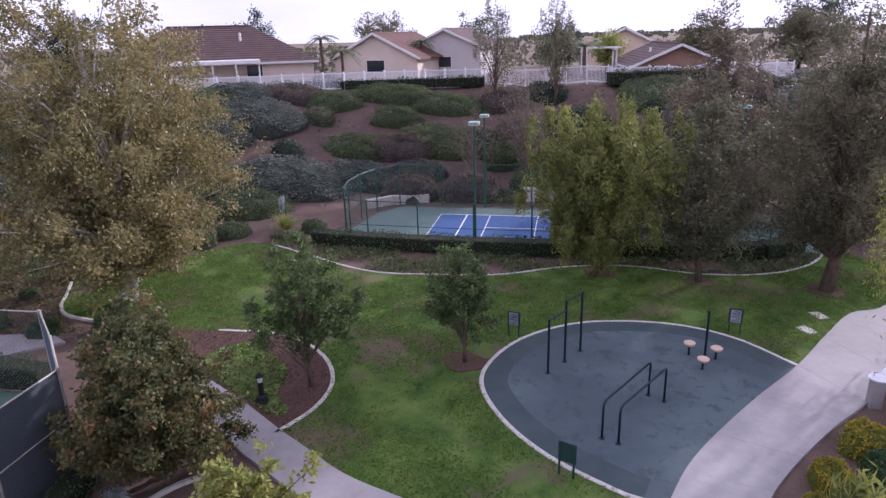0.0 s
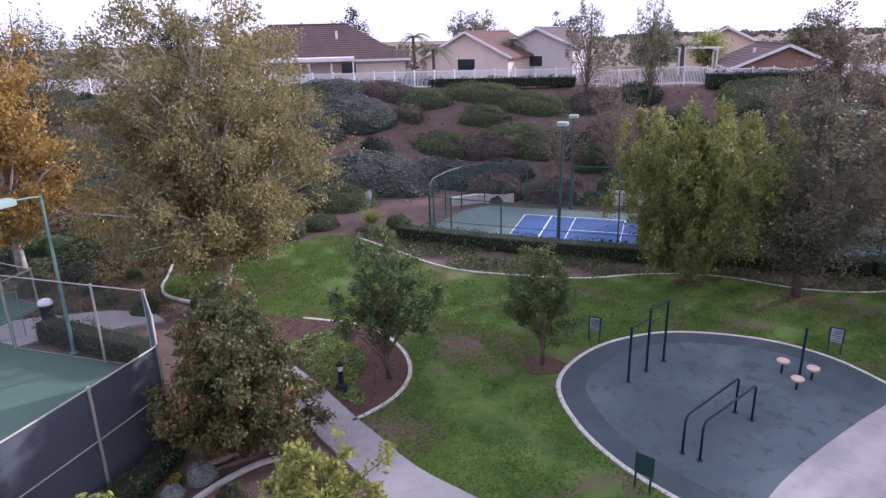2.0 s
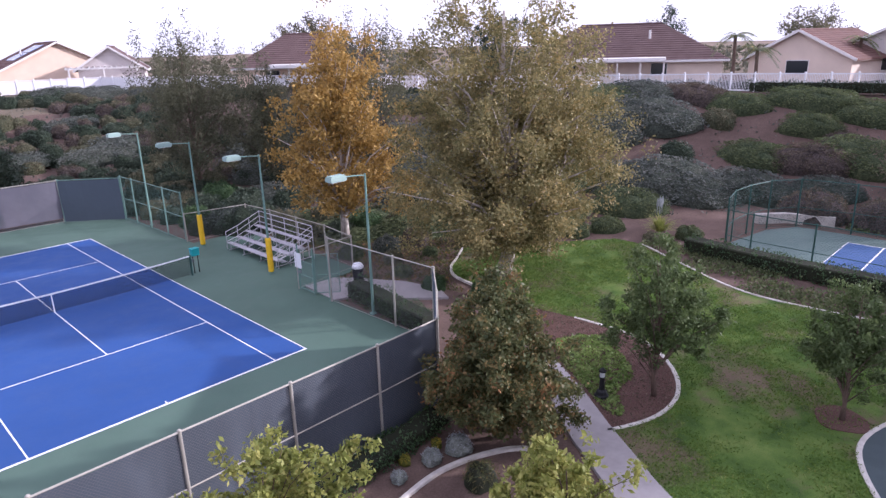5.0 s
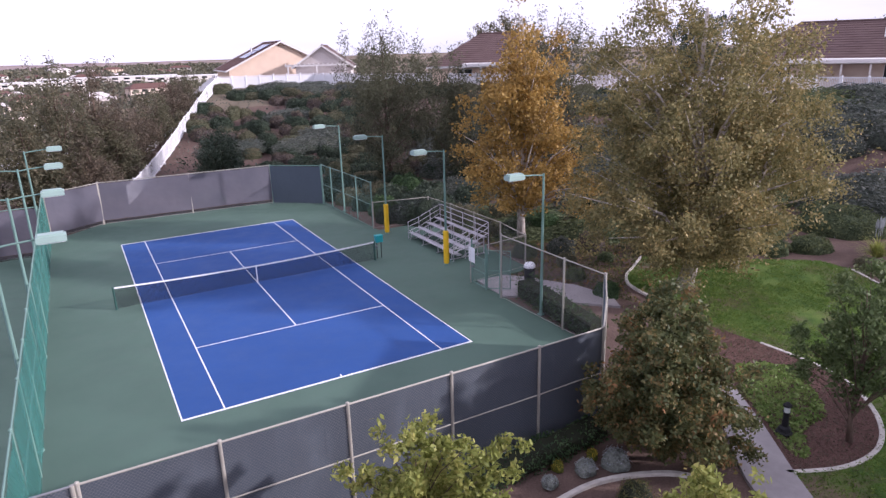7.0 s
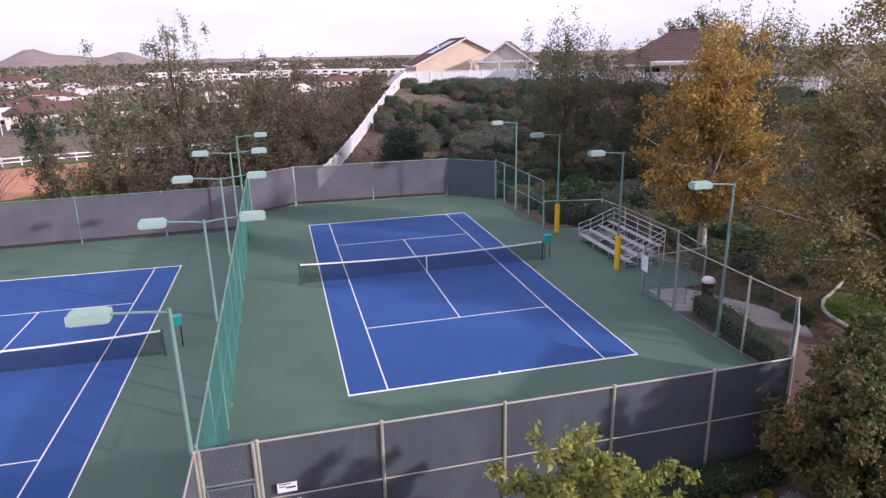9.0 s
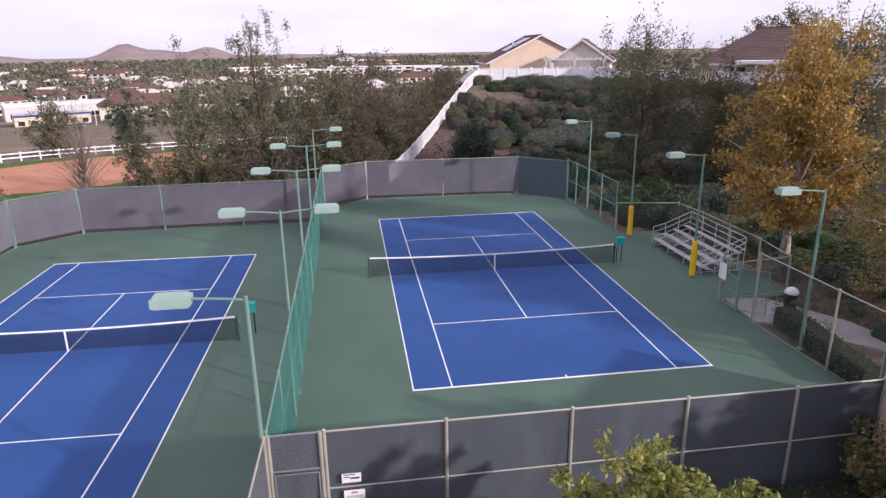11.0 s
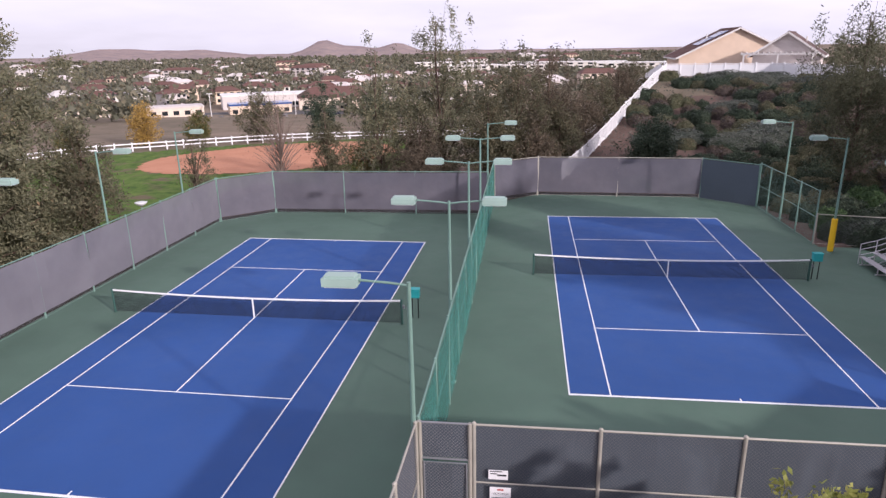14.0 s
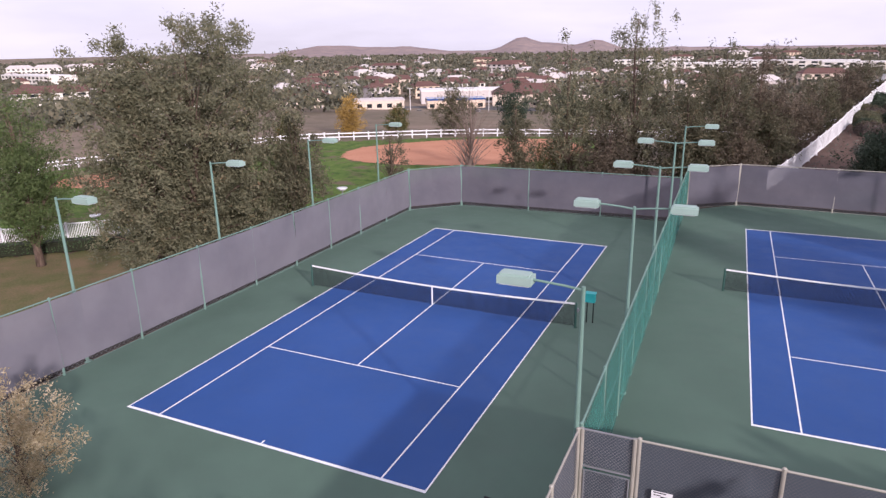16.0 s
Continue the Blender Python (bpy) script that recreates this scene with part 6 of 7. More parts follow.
# beyond the far fence
stand("eucalyptus", -8.8, 39.0, 16.8, 7.5, LEAF_EUC, BARK, "tall eucalyptus with a narrow ragged top", 260, 75, 0.22, 41, 0.1, 0.5, 0.4, 0.27, 0.4, tops=3, r=0.2, thin=0.9)
stand("eucalyptus", -14.6, 38.2, 14.2, 6.5, LEAF_EUC, BARK, "ragged eucalyptus with open upper boughs", 190, 65, 0.22, 42, 0.1, 0.5, 0.4, 0.27, 0.4, tops=3, r=0.18, thin=0.8)
stand("eucalyptus", -12.0, 41.0, 12.6, 5.0, LEAF_EUC, BARK, "thin eucalyptus with sparse crown", 120, 60, 0.22, 43, 0.15, 0.45, 0.4, 0.27, 0.4, tops=3, r=0.14, thin=0.8)
stand("bushy_tree", -2.6, 39.0, 12.0, 6.5, LEAF_GREYGREEN, BARK, "bushy olive-brown tree behind the court", 260, 85, 0.2, 44, 0.05, 0.55, 0.3, 0.3, 0.3)
stand("bushy_tree", 0.6, 43.5, 11.5, 6.0, LEAF_PURPLE, BARK, "bushy brown-green tree behind the court", 240, 85, 0.2, 45, 0.05, 0.55, 0.3, 0.3, 0.3)
stand("bushy_tree", -4.6, 36.8, 7.5, 5.0, LEAF_GREYGREEN, BARK, "olive tree behind the court fence", 180, 80, 0.2, 46, 0.05, 0.5)
stand("bushy_tree", 9.2, 38.5, 4.6, 4.4, LEAF_DARK, BARK, "dark low tree by the sloping fence", 170, 80, 0.2, 47, 0.02, 0.5)
stand("bushy_tree", -16.5, 40.0, 6.2, 4.6, LEAF_RUSSET, BARK, "orange-brown autumn tree near ball field", 120, 70, 0.18, 48, 0.05)
stand("bushy_tree", -10.5, 36.0, 5.2, 5.0, LEAF_PURPLE, BARK, "brown-green thicket tree behind fence", 150, 70, 0.18, 49, 0.02)
for i, (x, y, h, w) in enumerate(((-0.8, 37.6, 5.2, 4.4), (1.6, 42.0, 5.4, 4.2), (4.0, 48.0, 5.6, 4.4), (6.4, 53.5, 5.4, 4.4), (9.0, 60.0, 5.2, 4.4), (11.6, 67.0, 4.8, 4.4), (1.6, 52.0, 7.5, 6.0), (5.0, 61.0, 7.0, 6.0))):
    stand("bushy_tree", x, y, h, w, (LEAF_PURPLE, LEAF_GREYGREEN)[i % 2], BARK, "brown-green bushy tree below the sloping fence", 110, 75, 0.19, 90 + i, 0.03, 0.45)
stand("bare_tree", -21.5, 31.5, 8.6, 6.0, LEAF_PURPLE, LEAF_BARE, "leafless tree with a fan of thin branches", 130, 6, 0.1, 50, 0.25, 0.5, limbs=130, r=0.12)
stand("conifer", -17.6, 32.5, 7.0, 3.2, LEAF_GREYGREEN, BARK, "small grey-green conifer behind fence", 110, 70, 0.17, 51, 0.05, 0.35, tops=1)
stand("conifer", -36.0, 90.0, 9.0, 5.0, LEAF_DARK, BARK, "dark green conifer beyond the ball field", 120, 60, 0.3, 52, 0.05, 0.5, tops=1)
stand("conifer", -27.0, 92.0, 9.0, 5.5, LEAF_DARK, BARK, "dark green conifer by the rail fence", 120, 60, 0.3, 53, 0.05, 0.5, tops=1)
stand("bushy_tree", -45.0, 84.0, 8.5, 7.0, LEAF_GREYGREEN, BARK, "round olive tree beyond the ball field", 130, 60, 0.3, 54, 0.05)
stand("bushy_tree", -62.0, 79.0, 6.5, 5.0, LEAF_YELLOW, BARK, "golden yellow tree by the rail fence", 100, 60, 0.28, 55, 0.05)
stand("bushy_tree", -55.0, 83.0, 5.0, 4.0, LEAF_RUSSET, BARK, "orange-brown tree by the rail fence", 80, 60, 0.28, 56, 0.05)
stand("bushy_tree", -69.0, 70.0, 4.0, 3.5, LEAF_RUSSET, BARK, "small russet tree by the rail fence", 60, 60, 0.28, 57, 0.05)
stand("bushy_tree", -25.5, 25.5, 5.4, 2.4, LEAF_GREYGREEN, BARK, "thin young tree beside the court fence", 60, 50, 0.14, 58, 0.1, 0.3)
# the side yard
tree("eucalyptus", (-32.8, 12.6, lie1(-32.8, 12.6)), [(0, 0, 9.2, 4.6, 4.6, 3.2), (-2.6, -2.5, 13.2, 2.7, 2.7, 2.2), (1.0, 1.0, 13.8, 3.0, 3.0, 2.3), (3.7, 3.5, 11.8, 2.1, 2.1, 2.2), (-4.0, -3.8, 11.2, 2.4, 2.4, 2.1), (-3.4, -3.2, 8.0, 2.2, 2.2, 2.2), (-0.8, -0.8, 4.4, 4.2, 4.2, 3.4), (2.4, 2.2, 5.0, 3.8, 3.8, 3.6), (-0.6, -0.6, 11.4, 2.6, 2.6, 1.8)],
     LEAF_EUC, BARK, "large spreading eucalyptus beside the courts", 1150, 115, 0.195, 0.44, 0.35, 0.85, 0.35, 0.3, seed=61, limbs=110)
stand("eucalyptus", -34.5, 10.5, 12.0, 9.5, LEAF_EUC, BARK, "eucalyptus with low dense grey-green boughs", 330, 100, 0.2, 62, 0.04, 0.55, 0.4, 0.3, 0.3, tops=3, r=0.25, limbs=60, thin=1.4)
stand("eucalyptus", -28.6, 16.5, 8.2, 5.0, LEAF_GREYGREEN, BARK, "reddish olive tree beside the court fence", 190, 85, 0.18, 63, 0.06, 0.5, 0.4, 0.3, 0.3)
stand("pine", -45.4, 9.3, 12.6, 6.2, LEAF_GREEN, BARK, "green pine with bare lower trunk by picket fence", 330, 95, 0.19, 64, 0.22, 0.45, 0.2, 0.25, 0.0, tops=2, r=0.25, limbs=60)
stand("pine", -52.5, 8.5, 18.0, 5.0, LEAF_GREYGREEN, BARK, "tall thin pine with sparse upper boughs", 130, 60, 0.2, 65, 0.3, 0.4, 0.2, 0.25, limbs=50)


def palm(x, y, h, label, seed):
    q = np.random.default_rng(seed)
    t = thing("palm", (x, y, lie1(x, y)), label, "palm tree", "palms")
    part("trunk", Geo().tube([(0, 0, -0.1), (0.05, 0, h * 0.5), (0, 0.05, h)], [0.2, 0.16, 0.15], 8), BARK, t)
    for k in range(17):
        a, e = k * 2.4, q.uniform(-0.4, 1.1)
        d = Vector((math.cos(a), math.sin(a), 0))
        ln = q.uniform(1.5, 2.0)
        pts = [Vector((0, 0, h)) + d * ln * f * math.cos(e * (1 - f)) + Vector((0, 0, ln * (math.sin(e) * f - 0.75 * f * f))) for f in np.linspace(0, 1, 6)]
        g = Geo()
        side = d.cross(Vector((0, 0, 1)))
        for i in range(5):
            for j in range(5):
                p = pts[i].lerp(pts[i + 1], j / 5)
                for s in (-1, 1):
                    tip = p + side * s * 0.38 + d * 0.22 + Vector((0, 0, -0.2))
                    g.add([p, p + d * 0.05, tip], [(0, 1, 2)])
        part("frond", g, LEAF_PALM, t)


palm(59.7, 3.6, 4.6, "small feathery palm beside a crest house", 1)
palm(60.8, 2.0, 3.4, "small palm with yellowing fronds", 2)
palm(74.0, -2.9, 4.0, "palm behind the crest houses", 3)
palm(66.0, -21.0, 3.2, "golden palm near the brown house", 4)

for i, (x, y, h, w) in enumerate(((88, -36, 6, 7), (96, -18, 6, 7), (92, 6, 8, 8), (84, 22, 8, 7), (78, -44, 7, 8), (70, 40, 9, 9), (56, 62, 9, 8), (98, -52, 9, 10), (62, 78, 8, 8), (104, -4, 8, 9))):
    stand("garden_tree", x, y, h, w, LEAF_DARK if i % 2 else LEAF_GREYGREEN, BARK, "dull green garden tree behind the crest houses", 120, 70, 0.3, 80 + i, 0.1, 0.6)
for i, (x, y, r) in enumerate(((18.95, -16.45, 0.75), (28.86, -21.55, 0.7), (28.15, -25.97, 0.65), (27.65, -31.17, 0.8), (22.45, -0.4, 0.8))):
    ring = [(x + r * math.cos(a) * (1 + 0.1 * math.sin(3 * a + i)), y + r * math.sin(a) * (1 + 0.1 * math.sin(2 * a))) for a in np.linspace(0, 6.283, 24)[:-1]]
    t = tagged(part("mulch_ring", Geo().prism(ring, -0.05, 0.03), MULCH), "ring of bark mulch round a trunk", "mulch", "mulch rings")

# ---- hedges, shrubs and ground cover ----
def hedge(name, line, w, h, leaf, label, per=420, size=0.09, seed=0):
    """A clipped hedge along a line on the ground."""
    r = np.random.default_rng(seed)
    t = thing(name, (*line[0], lie1(*line[0]) + 0.05), label, "hedge", "hedges")
    o = np.array(line[0])
    seg = [(np.array(a) - o, np.array(b) - o) for a, b in zip(line, line[1:])]
    pts = []
    body = Geo()
    for a, b in seg:
        ln = np.linalg.norm(b - a)
        d = (b - a) / ln
        n = np.array([-d[1], d[0]])
        k = int(ln * per)
        u = r.uniform(0, ln, k)
        ang = r.uniform(-0.15, math.pi + 0.15, k)
        sx, sz = np.cos(ang), np.sin(ang)
        sx = np.sign(sx) * np.abs(sx) ** 0.5
        sz = np.clip(sz, 0, 1) ** 0.5
        wob = 1 + 0.10 * np.sin(u * 2.3 + seed) + 0.06 * np.sin(u * 5.1)
        p = a + d * u[:, None] + n * (sx * w / 2 * wob)[:, None]
        z = np.where(ang < 0, r.uniform(0, 0.3, k), sz * h * wob) * (1 - 0.25 * r.uniform(0, 1, k) ** 3)
        low = r.uniform(0, 1, k) < 0.4
        z = np.where(low, z * r.uniform(0.1, 1, k), z)
        pts.append(np.concatenate([p, z[:, None]], 1))
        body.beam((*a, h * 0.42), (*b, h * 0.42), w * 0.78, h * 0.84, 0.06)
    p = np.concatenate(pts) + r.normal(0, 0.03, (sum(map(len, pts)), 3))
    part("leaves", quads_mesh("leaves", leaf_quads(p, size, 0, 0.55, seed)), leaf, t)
    # plain dark core, coloured as the shade behind the hedge leaves
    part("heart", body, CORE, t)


hedge("hedge", [(15.75, 3.0), (15.55, 1.0), (15.3, -1.0), (15.15, -2.6)], 1.0, 0.95, LEAF_HEDGE, "clipped dark green hedge behind the open fence", seed=1)
hedge("hedge", [(3.6, -7.75), (6.0, -7.7), (8.6, -7.6), (10.8, -7.4)], 0.9, 0.55, LEAF_HEDGE, "low dark hedge at the foot of screened fence", seed=2)
hedge("hedge", [(32.2, -5.6), (31.9, -7.8), (31.6, -11.0), (31.5, -14.5), (31.5, -18.0), (31.7, -22.0), (31.9, -26.0), (32.2, -29.6), (33.6, -31.8)], 1.2, 0.85, LEAF_HEDGE, "clipped hedge round the sports court fence", 260, 0.12, 3)
hedge("hedge", [(54.8, 10.6), (56.0, 5.0), (57.2, -0.5), (58.2, -6), (59.0, -12)], 1.1, 0.9, LEAF_DARK, "dark clipped hedge below the crest fence", 110, 0.2, 4)
hedge("hedge", [(60.0, -23), (61.0, -28), (63.0, -33)], 2.0, 1.3, LEAF_DARK, "dark hedge below the brown house", 110, 0.2, 5)
hedge("hedge", [(-54, 7.0), (-50.4, 10.0), (-46, 13.4), (-41.6, 16.6), (-39, 19)], 1.4, 1.0, LEAF_HEDGE, "green hedge in front of the yard fence", 150, 0.14, 6)

KINDS = [("cover", LEAF_COVER, "spreading grey-green ground-cover shrub on slope"), ("cover", LEAF_COVER_GREEN, "spreading bright green ground-cover shrub on slope"),
         ("mound", LEAF_DARK, "dark rounded shrub on the slope"), ("mound", LEAF_PURPLE, "purplish brown shrub on dry slope"), ("mound", LEAF_GREYGREEN, "dull olive shrub on the slope"),
         ("cover", LEAF_PURPLE, "spreading brownish ground-cover shrub on slope")]


def slope_shrub(x, y, w, d, h, k, turn):
    """A bush that lies along the slope."""
    kind, leaf, label = KINDS[k]
    sx = 0.5 * (lie1(x + 0.8, y) - lie1(x - 0.8, y)) / 0.8
    sy = 0.5 * (lie1(x, y + 0.8) - lie1(x, y - 0.8)) / 0.8
    t = shrub(kind, leaf, (x, y, lie1(x, y) - 0.1), w, d, h, label, turn, "slope shrubs",
              n=3200 if k in (0, 1, 5) else 1100, size=0.06 if k in (0, 1, 5) else 0.10, name="ground_cover" if k in (0, 1, 5) else "shrub", flat=0.75 if k in (0, 1, 5) else 0.4)
    nrm = Vector((-sx, -sy, 1)).normalized()
    t.matrix_basis = Matrix.LocRotScale(t.location, Vector((0, 0, 1)).rotation_difference(nrm) @ t.rotation_euler.to_quaternion(), t.scale)


def plant_slope():
    r = np.random.default_rng(31)
    placed = []
    tries = 0
    while len(placed) < 300 and tries < 14000:
        tries += 1
        x, y = r.uniform(10, 66), r.uniform(-48, 76)
        if not inside(HILL, np.array([x]), np.array([y]))[0] or far_from(CREST, np.array([x]), np.array([y]))[0] < 1.6:
            continue
        dt = far_from(TOE, np.array([x]), np.array([y]))[0]
        if dt < 0.8 or (x > 42 and -24 < y < -8 and dt < 3.0):
            continue
        if x > 38.5 and -26 < y < 9.5:
            continue
        bare = math.sin(x * 0.21 + 1.0) * math.sin(y * 0.17 + 0.6) + 0.35 * math.sin(x * 0.5 + y * 0.4)
        if bare > 0.68:
            continue
        zone = math.sin(x * 0.16 + 2.2) + math.sin(y * 0.13 - x * 0.05)
        k = 0 if zone > 0.3 else (1 if zone > -0.35 else int(r.integers(0, 5)))
        if r.uniform() < 0.22:
            k = int(r.integers(2, 5))
        if y > 14 and k != 0:
            k = int(r.choice([2, 2, 3, 4]))
        w = r.uniform(5.5, 11.0) if k < 2 else r.uniform(2.0, 3.8)
        if any(math.hypot(x - a, y - b) < (w + c) * 0.185 for a, b, c in placed):
            continue
        placed.append((x, y, w))
        h = r.uniform(0.9, 1.5) if k < 2 else r.uniform(0.9, 1.5)
        slope_shrub(x, y, w, w * r.uniform(0.5, 0.85), h, k, math.degrees(math.atan2(lie1(x, y + 1) - lie1(x, y - 1), lie1(x + 1, y) - lie1(x - 1, y))) + 90 + r.normal(0, 25))


plant_slope()
# the flowing masses of cover above the sports court
for x, y, w, d, h, k in ((48.4, 5.6, 9.0, 6.5, 1.5, 0), (51.4, 8.6, 7.0, 4.6, 1.3, 0), (53.6, 4.0, 6.5, 3.4, 1.3, 5), (53.4, 0.4, 5.5, 3.2, 1.2, 1), (55.4, -4.4, 8.5, 3.2, 1.3, 1), (55.0, -9.4, 7.0, 3.4, 1.2, 1),
                         (51.0, 0.9, 2.9, 2.6, 1.2, 4), (52.4, -5.4, 4.8, 2.8, 1.3, 1), (51.6, -7.8, 3.2, 2.2, 1.0, 3), (48.6, -3.2, 7.0, 3.4, 1.3, 1), (50.4, -9.6, 9.0, 4.4, 1.4, 1), (49.0, -6.8, 6.5, 3.4, 1.3, 5),
                         (42.4, -0.4, 9.0, 6.4, 1.5, 0), (45.2, -4.4, 7.5, 4.2, 1.4, 0), (40.2, 2.4, 7.0, 5.4, 1.4, 0), (45.5, 1.7, 2.8, 2.6, 1.3, 2), (49.4, -14.9, 3.8, 3.2, 1.7, 1), (50.8, -12.8, 4.0, 3.2, 1.5, 2),
                         (52.2, -16.0, 5.2, 4.2, 1.6, 3), (49.6, -19.2, 5.2, 4.4, 1.8, 2), (53.2, -20.6, 6.2, 4.6, 1.8, 2), (51.0, -24.4, 6.4, 5.4, 2.0, 2), (56.0, -14.0, 5.0, 3.4, 1.3, 3), (46.6, -8.4, 5.0, 3.0, 1.2, 0),
                         (57.6, -17.6, 4.4, 3.2, 1.4, 2), (44.6, 7.4, 6.5, 5.0, 1.4, 0), (47.4, -22.4, 4.4, 3.8, 1.8, 3)):
    slope_shrub(x, y, w, d, h, k, 100 + 7 * math.sin(x * 3 + y))
# big clipped domes behind the sports court
for x, y, w, h in ((43.4, -8.6, 4.4, 2.1), (43.6, -12.9, 4.6, 2.1), (46.5, -18.0, 5.0, 2.0)):
    shrub("dome", LEAF_PURPLE if y > -15 else LEAF_COVER_GREEN, (x, y, lie1(x, y) - 0.1), w, w, h, "large clipped dome shrub behind sports court", 20, "dome shrubs", 1800, 0.08, flat=0.2)
shrub("dome", LEAF_DARK, (18.9, 18.8, lie1(18.9, 18.8) - 0.1), 5.5, 5.0, 2.2, "large dark rounded shrub beside the bleachers", 50, "dome shrubs", 1800, 0.08, flat=0.2)
# dark thicket between the open green fence and the slope
for i, (x, y, w, h) in enumerate(((16.6, 19.6, 2.4, 1.2), (17.0, 21.8, 2.6, 1.4), (16.5, 24.0, 2.4, 1.2), (16.4, 26.2, 2.6, 1.4), (16.0, 28.6, 2.8, 1.3), (13.8, 31.0, 2.8, 1.2), (18.6, 23.4, 3.0, 1.6), (18.4, 26.0, 3.0, 1.5), (18.8, 28.8, 3.2, 1.5),
                                  (20.6, 25.0, 3.2, 1.7), (20.8, 21.4, 3.0, 1.6), (19.8, 17.0, 2.6, 1.4), (10.6, 32.6, 2.8, 1.2), (7.2, 33.2, 2.8, 1.1), (22.4, 18.6, 3.2, 1.7), (22.6, 14.4, 3.0, 1.5), (21.6, 11.9, 2.2, 1.1), (23.4, 11.4, 2.6, 1.3))):
    shrub("mound", (LEAF_DARK, LEAF_HEDGE, LEAF_DARK, LEAF_GREYGREEN)[i % 4], (x, y, lie1(x, y) - 0.05), w, w * 0.9, h, "dark leafy shrub at the foot of the slope", i * 53, "thicket shrubs", 1500, 0.10, flat=0.4)
# along the mulch behind the side fence
for i, (x, y, w, h, leaf) in enumerate(((19.5, 8.0, 1.6, 0.9, LEAF_COVER_GREEN), (20.4, 5.6, 1.4, 0.7, LEAF_GREYGREEN), (19.3, 3.6, 1.2, 0.6, LEAF_COVER_GREEN), (21.4, 7.2, 1.8, 1.0, LEAF_COVER), (23.4, 7.0, 2.0, 1.1, LEAF_PURPLE), (19.9, 12.6, 2.4, 1.2, LEAF_GREYGREEN),
                                         (20.2, 15.5, 2.6, 1.4, LEAF_GREYGREEN), (18.9, 0.9, 1.3, 0.8, LEAF_HEDGE), (19.6, -1.6, 1.5, 1.0, LEAF_HEDGE), (25.6, 4.6, 2.2, 1.0, LEAF_GREYGREEN), (22.6, 4.9, 1.0, 0.5, LEAF_COVER_GREEN),
                                         (33.0, 0.0, 2.4, 0.9, LEAF_COVER_GREEN), (31.0, 0.9, 2.2, 0.8, LEAF_COVER_GREEN), (34.5, -4.6, 1.8, 0.8, LEAF_COVER_GREEN), (32.6, -3.4, 1.6, 0.6, LEAF_GREYGREEN), (29.4, 2.2, 2.2, 0.9, LEAF_COVER_GREEN))):
    shrub("mound", leaf, (x, y, lie1(x, y)), w, w * 0.9, h, "low garden shrub in bare brown earth", i * 47, "garden shrubs", 1500, 0.10, flat=0.4)
# silver and yellow plants by the near kerb
for x, y, w in ((10.1, -8.85, 0.85), (9.2, -8.65, 0.65), (8.0, -8.6, 0.5)):
    shrub("tuft", LEAF_SILVER, (x, y, 0), w, w, w * 0.6, "silvery mounded plant in bark mulch", x * 90, "silver plants", 700, 0.16, flat=0.1, narrow=0.2, name="silver_plant")
for x, y in ((8.6, -8.2), (9.75, -8.3)):
    shrub("flower", LEAF_GOLDFLOWER, (x, y, 0), 0.35, 0.35, 0.3, "small yellow flowering plant in mulch", x * 50, "yellow plants", 300, 0.2, name="flower_plant")
shrub("reed", LEAF_RUSSET, (9.4, -10.3, 0), 1.0, 1.0, 0.6, "rusty ornamental grass tuft in bed", 10, "", 700, 0.3, flat=0.1, narrow=0.1, name="ornamental_grass")
# border of the broad path
for i, (x, y, w, h, leaf) in enumerate(((13.7, -26.7, 1.1, 0.8, LEAF_GOLDFLOWER), (15.4, -28.2, 1.5, 0.9, LEAF_GOLDFLOWER), (12.4, -26.0, 0.9, 0.7, LEAF_GOLDFLOWER), (17.0, -30.2, 1.5, 1.0, LEAF_GOLDFLOWER), (14.0, -28.4, 1.8, 0.9, LEAF_HEDGE),
                                         (19.2, -31.6, 1.6, 0.9, LEAF_GOLDFLOWER), (12.6, -27.8, 1.6, 0.8, LEAF_HEDGE))):
    shrub("bush", leaf, (x, y, 0), w, w, h, "rounded border shrub beside the path" if leaf is LEAF_HEDGE else "yellow-flowering shrub beside the path", i * 61, "border shrubs", 1600, 0.11, flat=0.3)
for x, y in ((12.0, -26.6), (13.3, -29.3)):
    shrub("spiky", LEAF_LIGHT, (x, y, 0), 1.3, 1.3, 1.5, "spiky light green plant beside the path", x * 33, "spiky plants", 420, 0.5, flat=0.0, narrow=0.12, name="spiky_plant")


def pampas():
    t = thing("pampas_grass", (34.2, -2.9, 0), "pampas grass clump with pale plumes", "ornamental grass")
    r = np.random.default_rng(5)
    g, pl = Geo(), []
    for k in range(220):
        a, e, ln = r.uniform(0, 6.28), r.uniform(0.5, 1.45), r.uniform(0.9, 1.6)
        d = Vector((math.cos(a) * math.cos(e), math.sin(a) * math.cos(e), math.sin(e)))
        m = d * ln * 0.6
        tip = d * ln + Vector((math.cos(a), math.sin(a), 0)) * 0.25 - Vector((0, 0, 0.25))
        s = Vector((-math.sin(a), math.cos(a), 0)) * 0.02
        g.add([-s, s, m + s, m - s, tip], [(0, 1, 2, 3), (3, 2, 4)])
    part("blades", g, LEAF_LIGHT, t)
    for k in range(5):
        x, y = r.normal(0, 0.2, 2)
        part("plume", Geo().lathe([(0.01, 1.2), (0.02, 1.6), (0.07, 1.75), (0.06, 2.0), (0.01, 2.2)], 7, (x, y, 0)), LEAF_SILVER, t)


pampas()


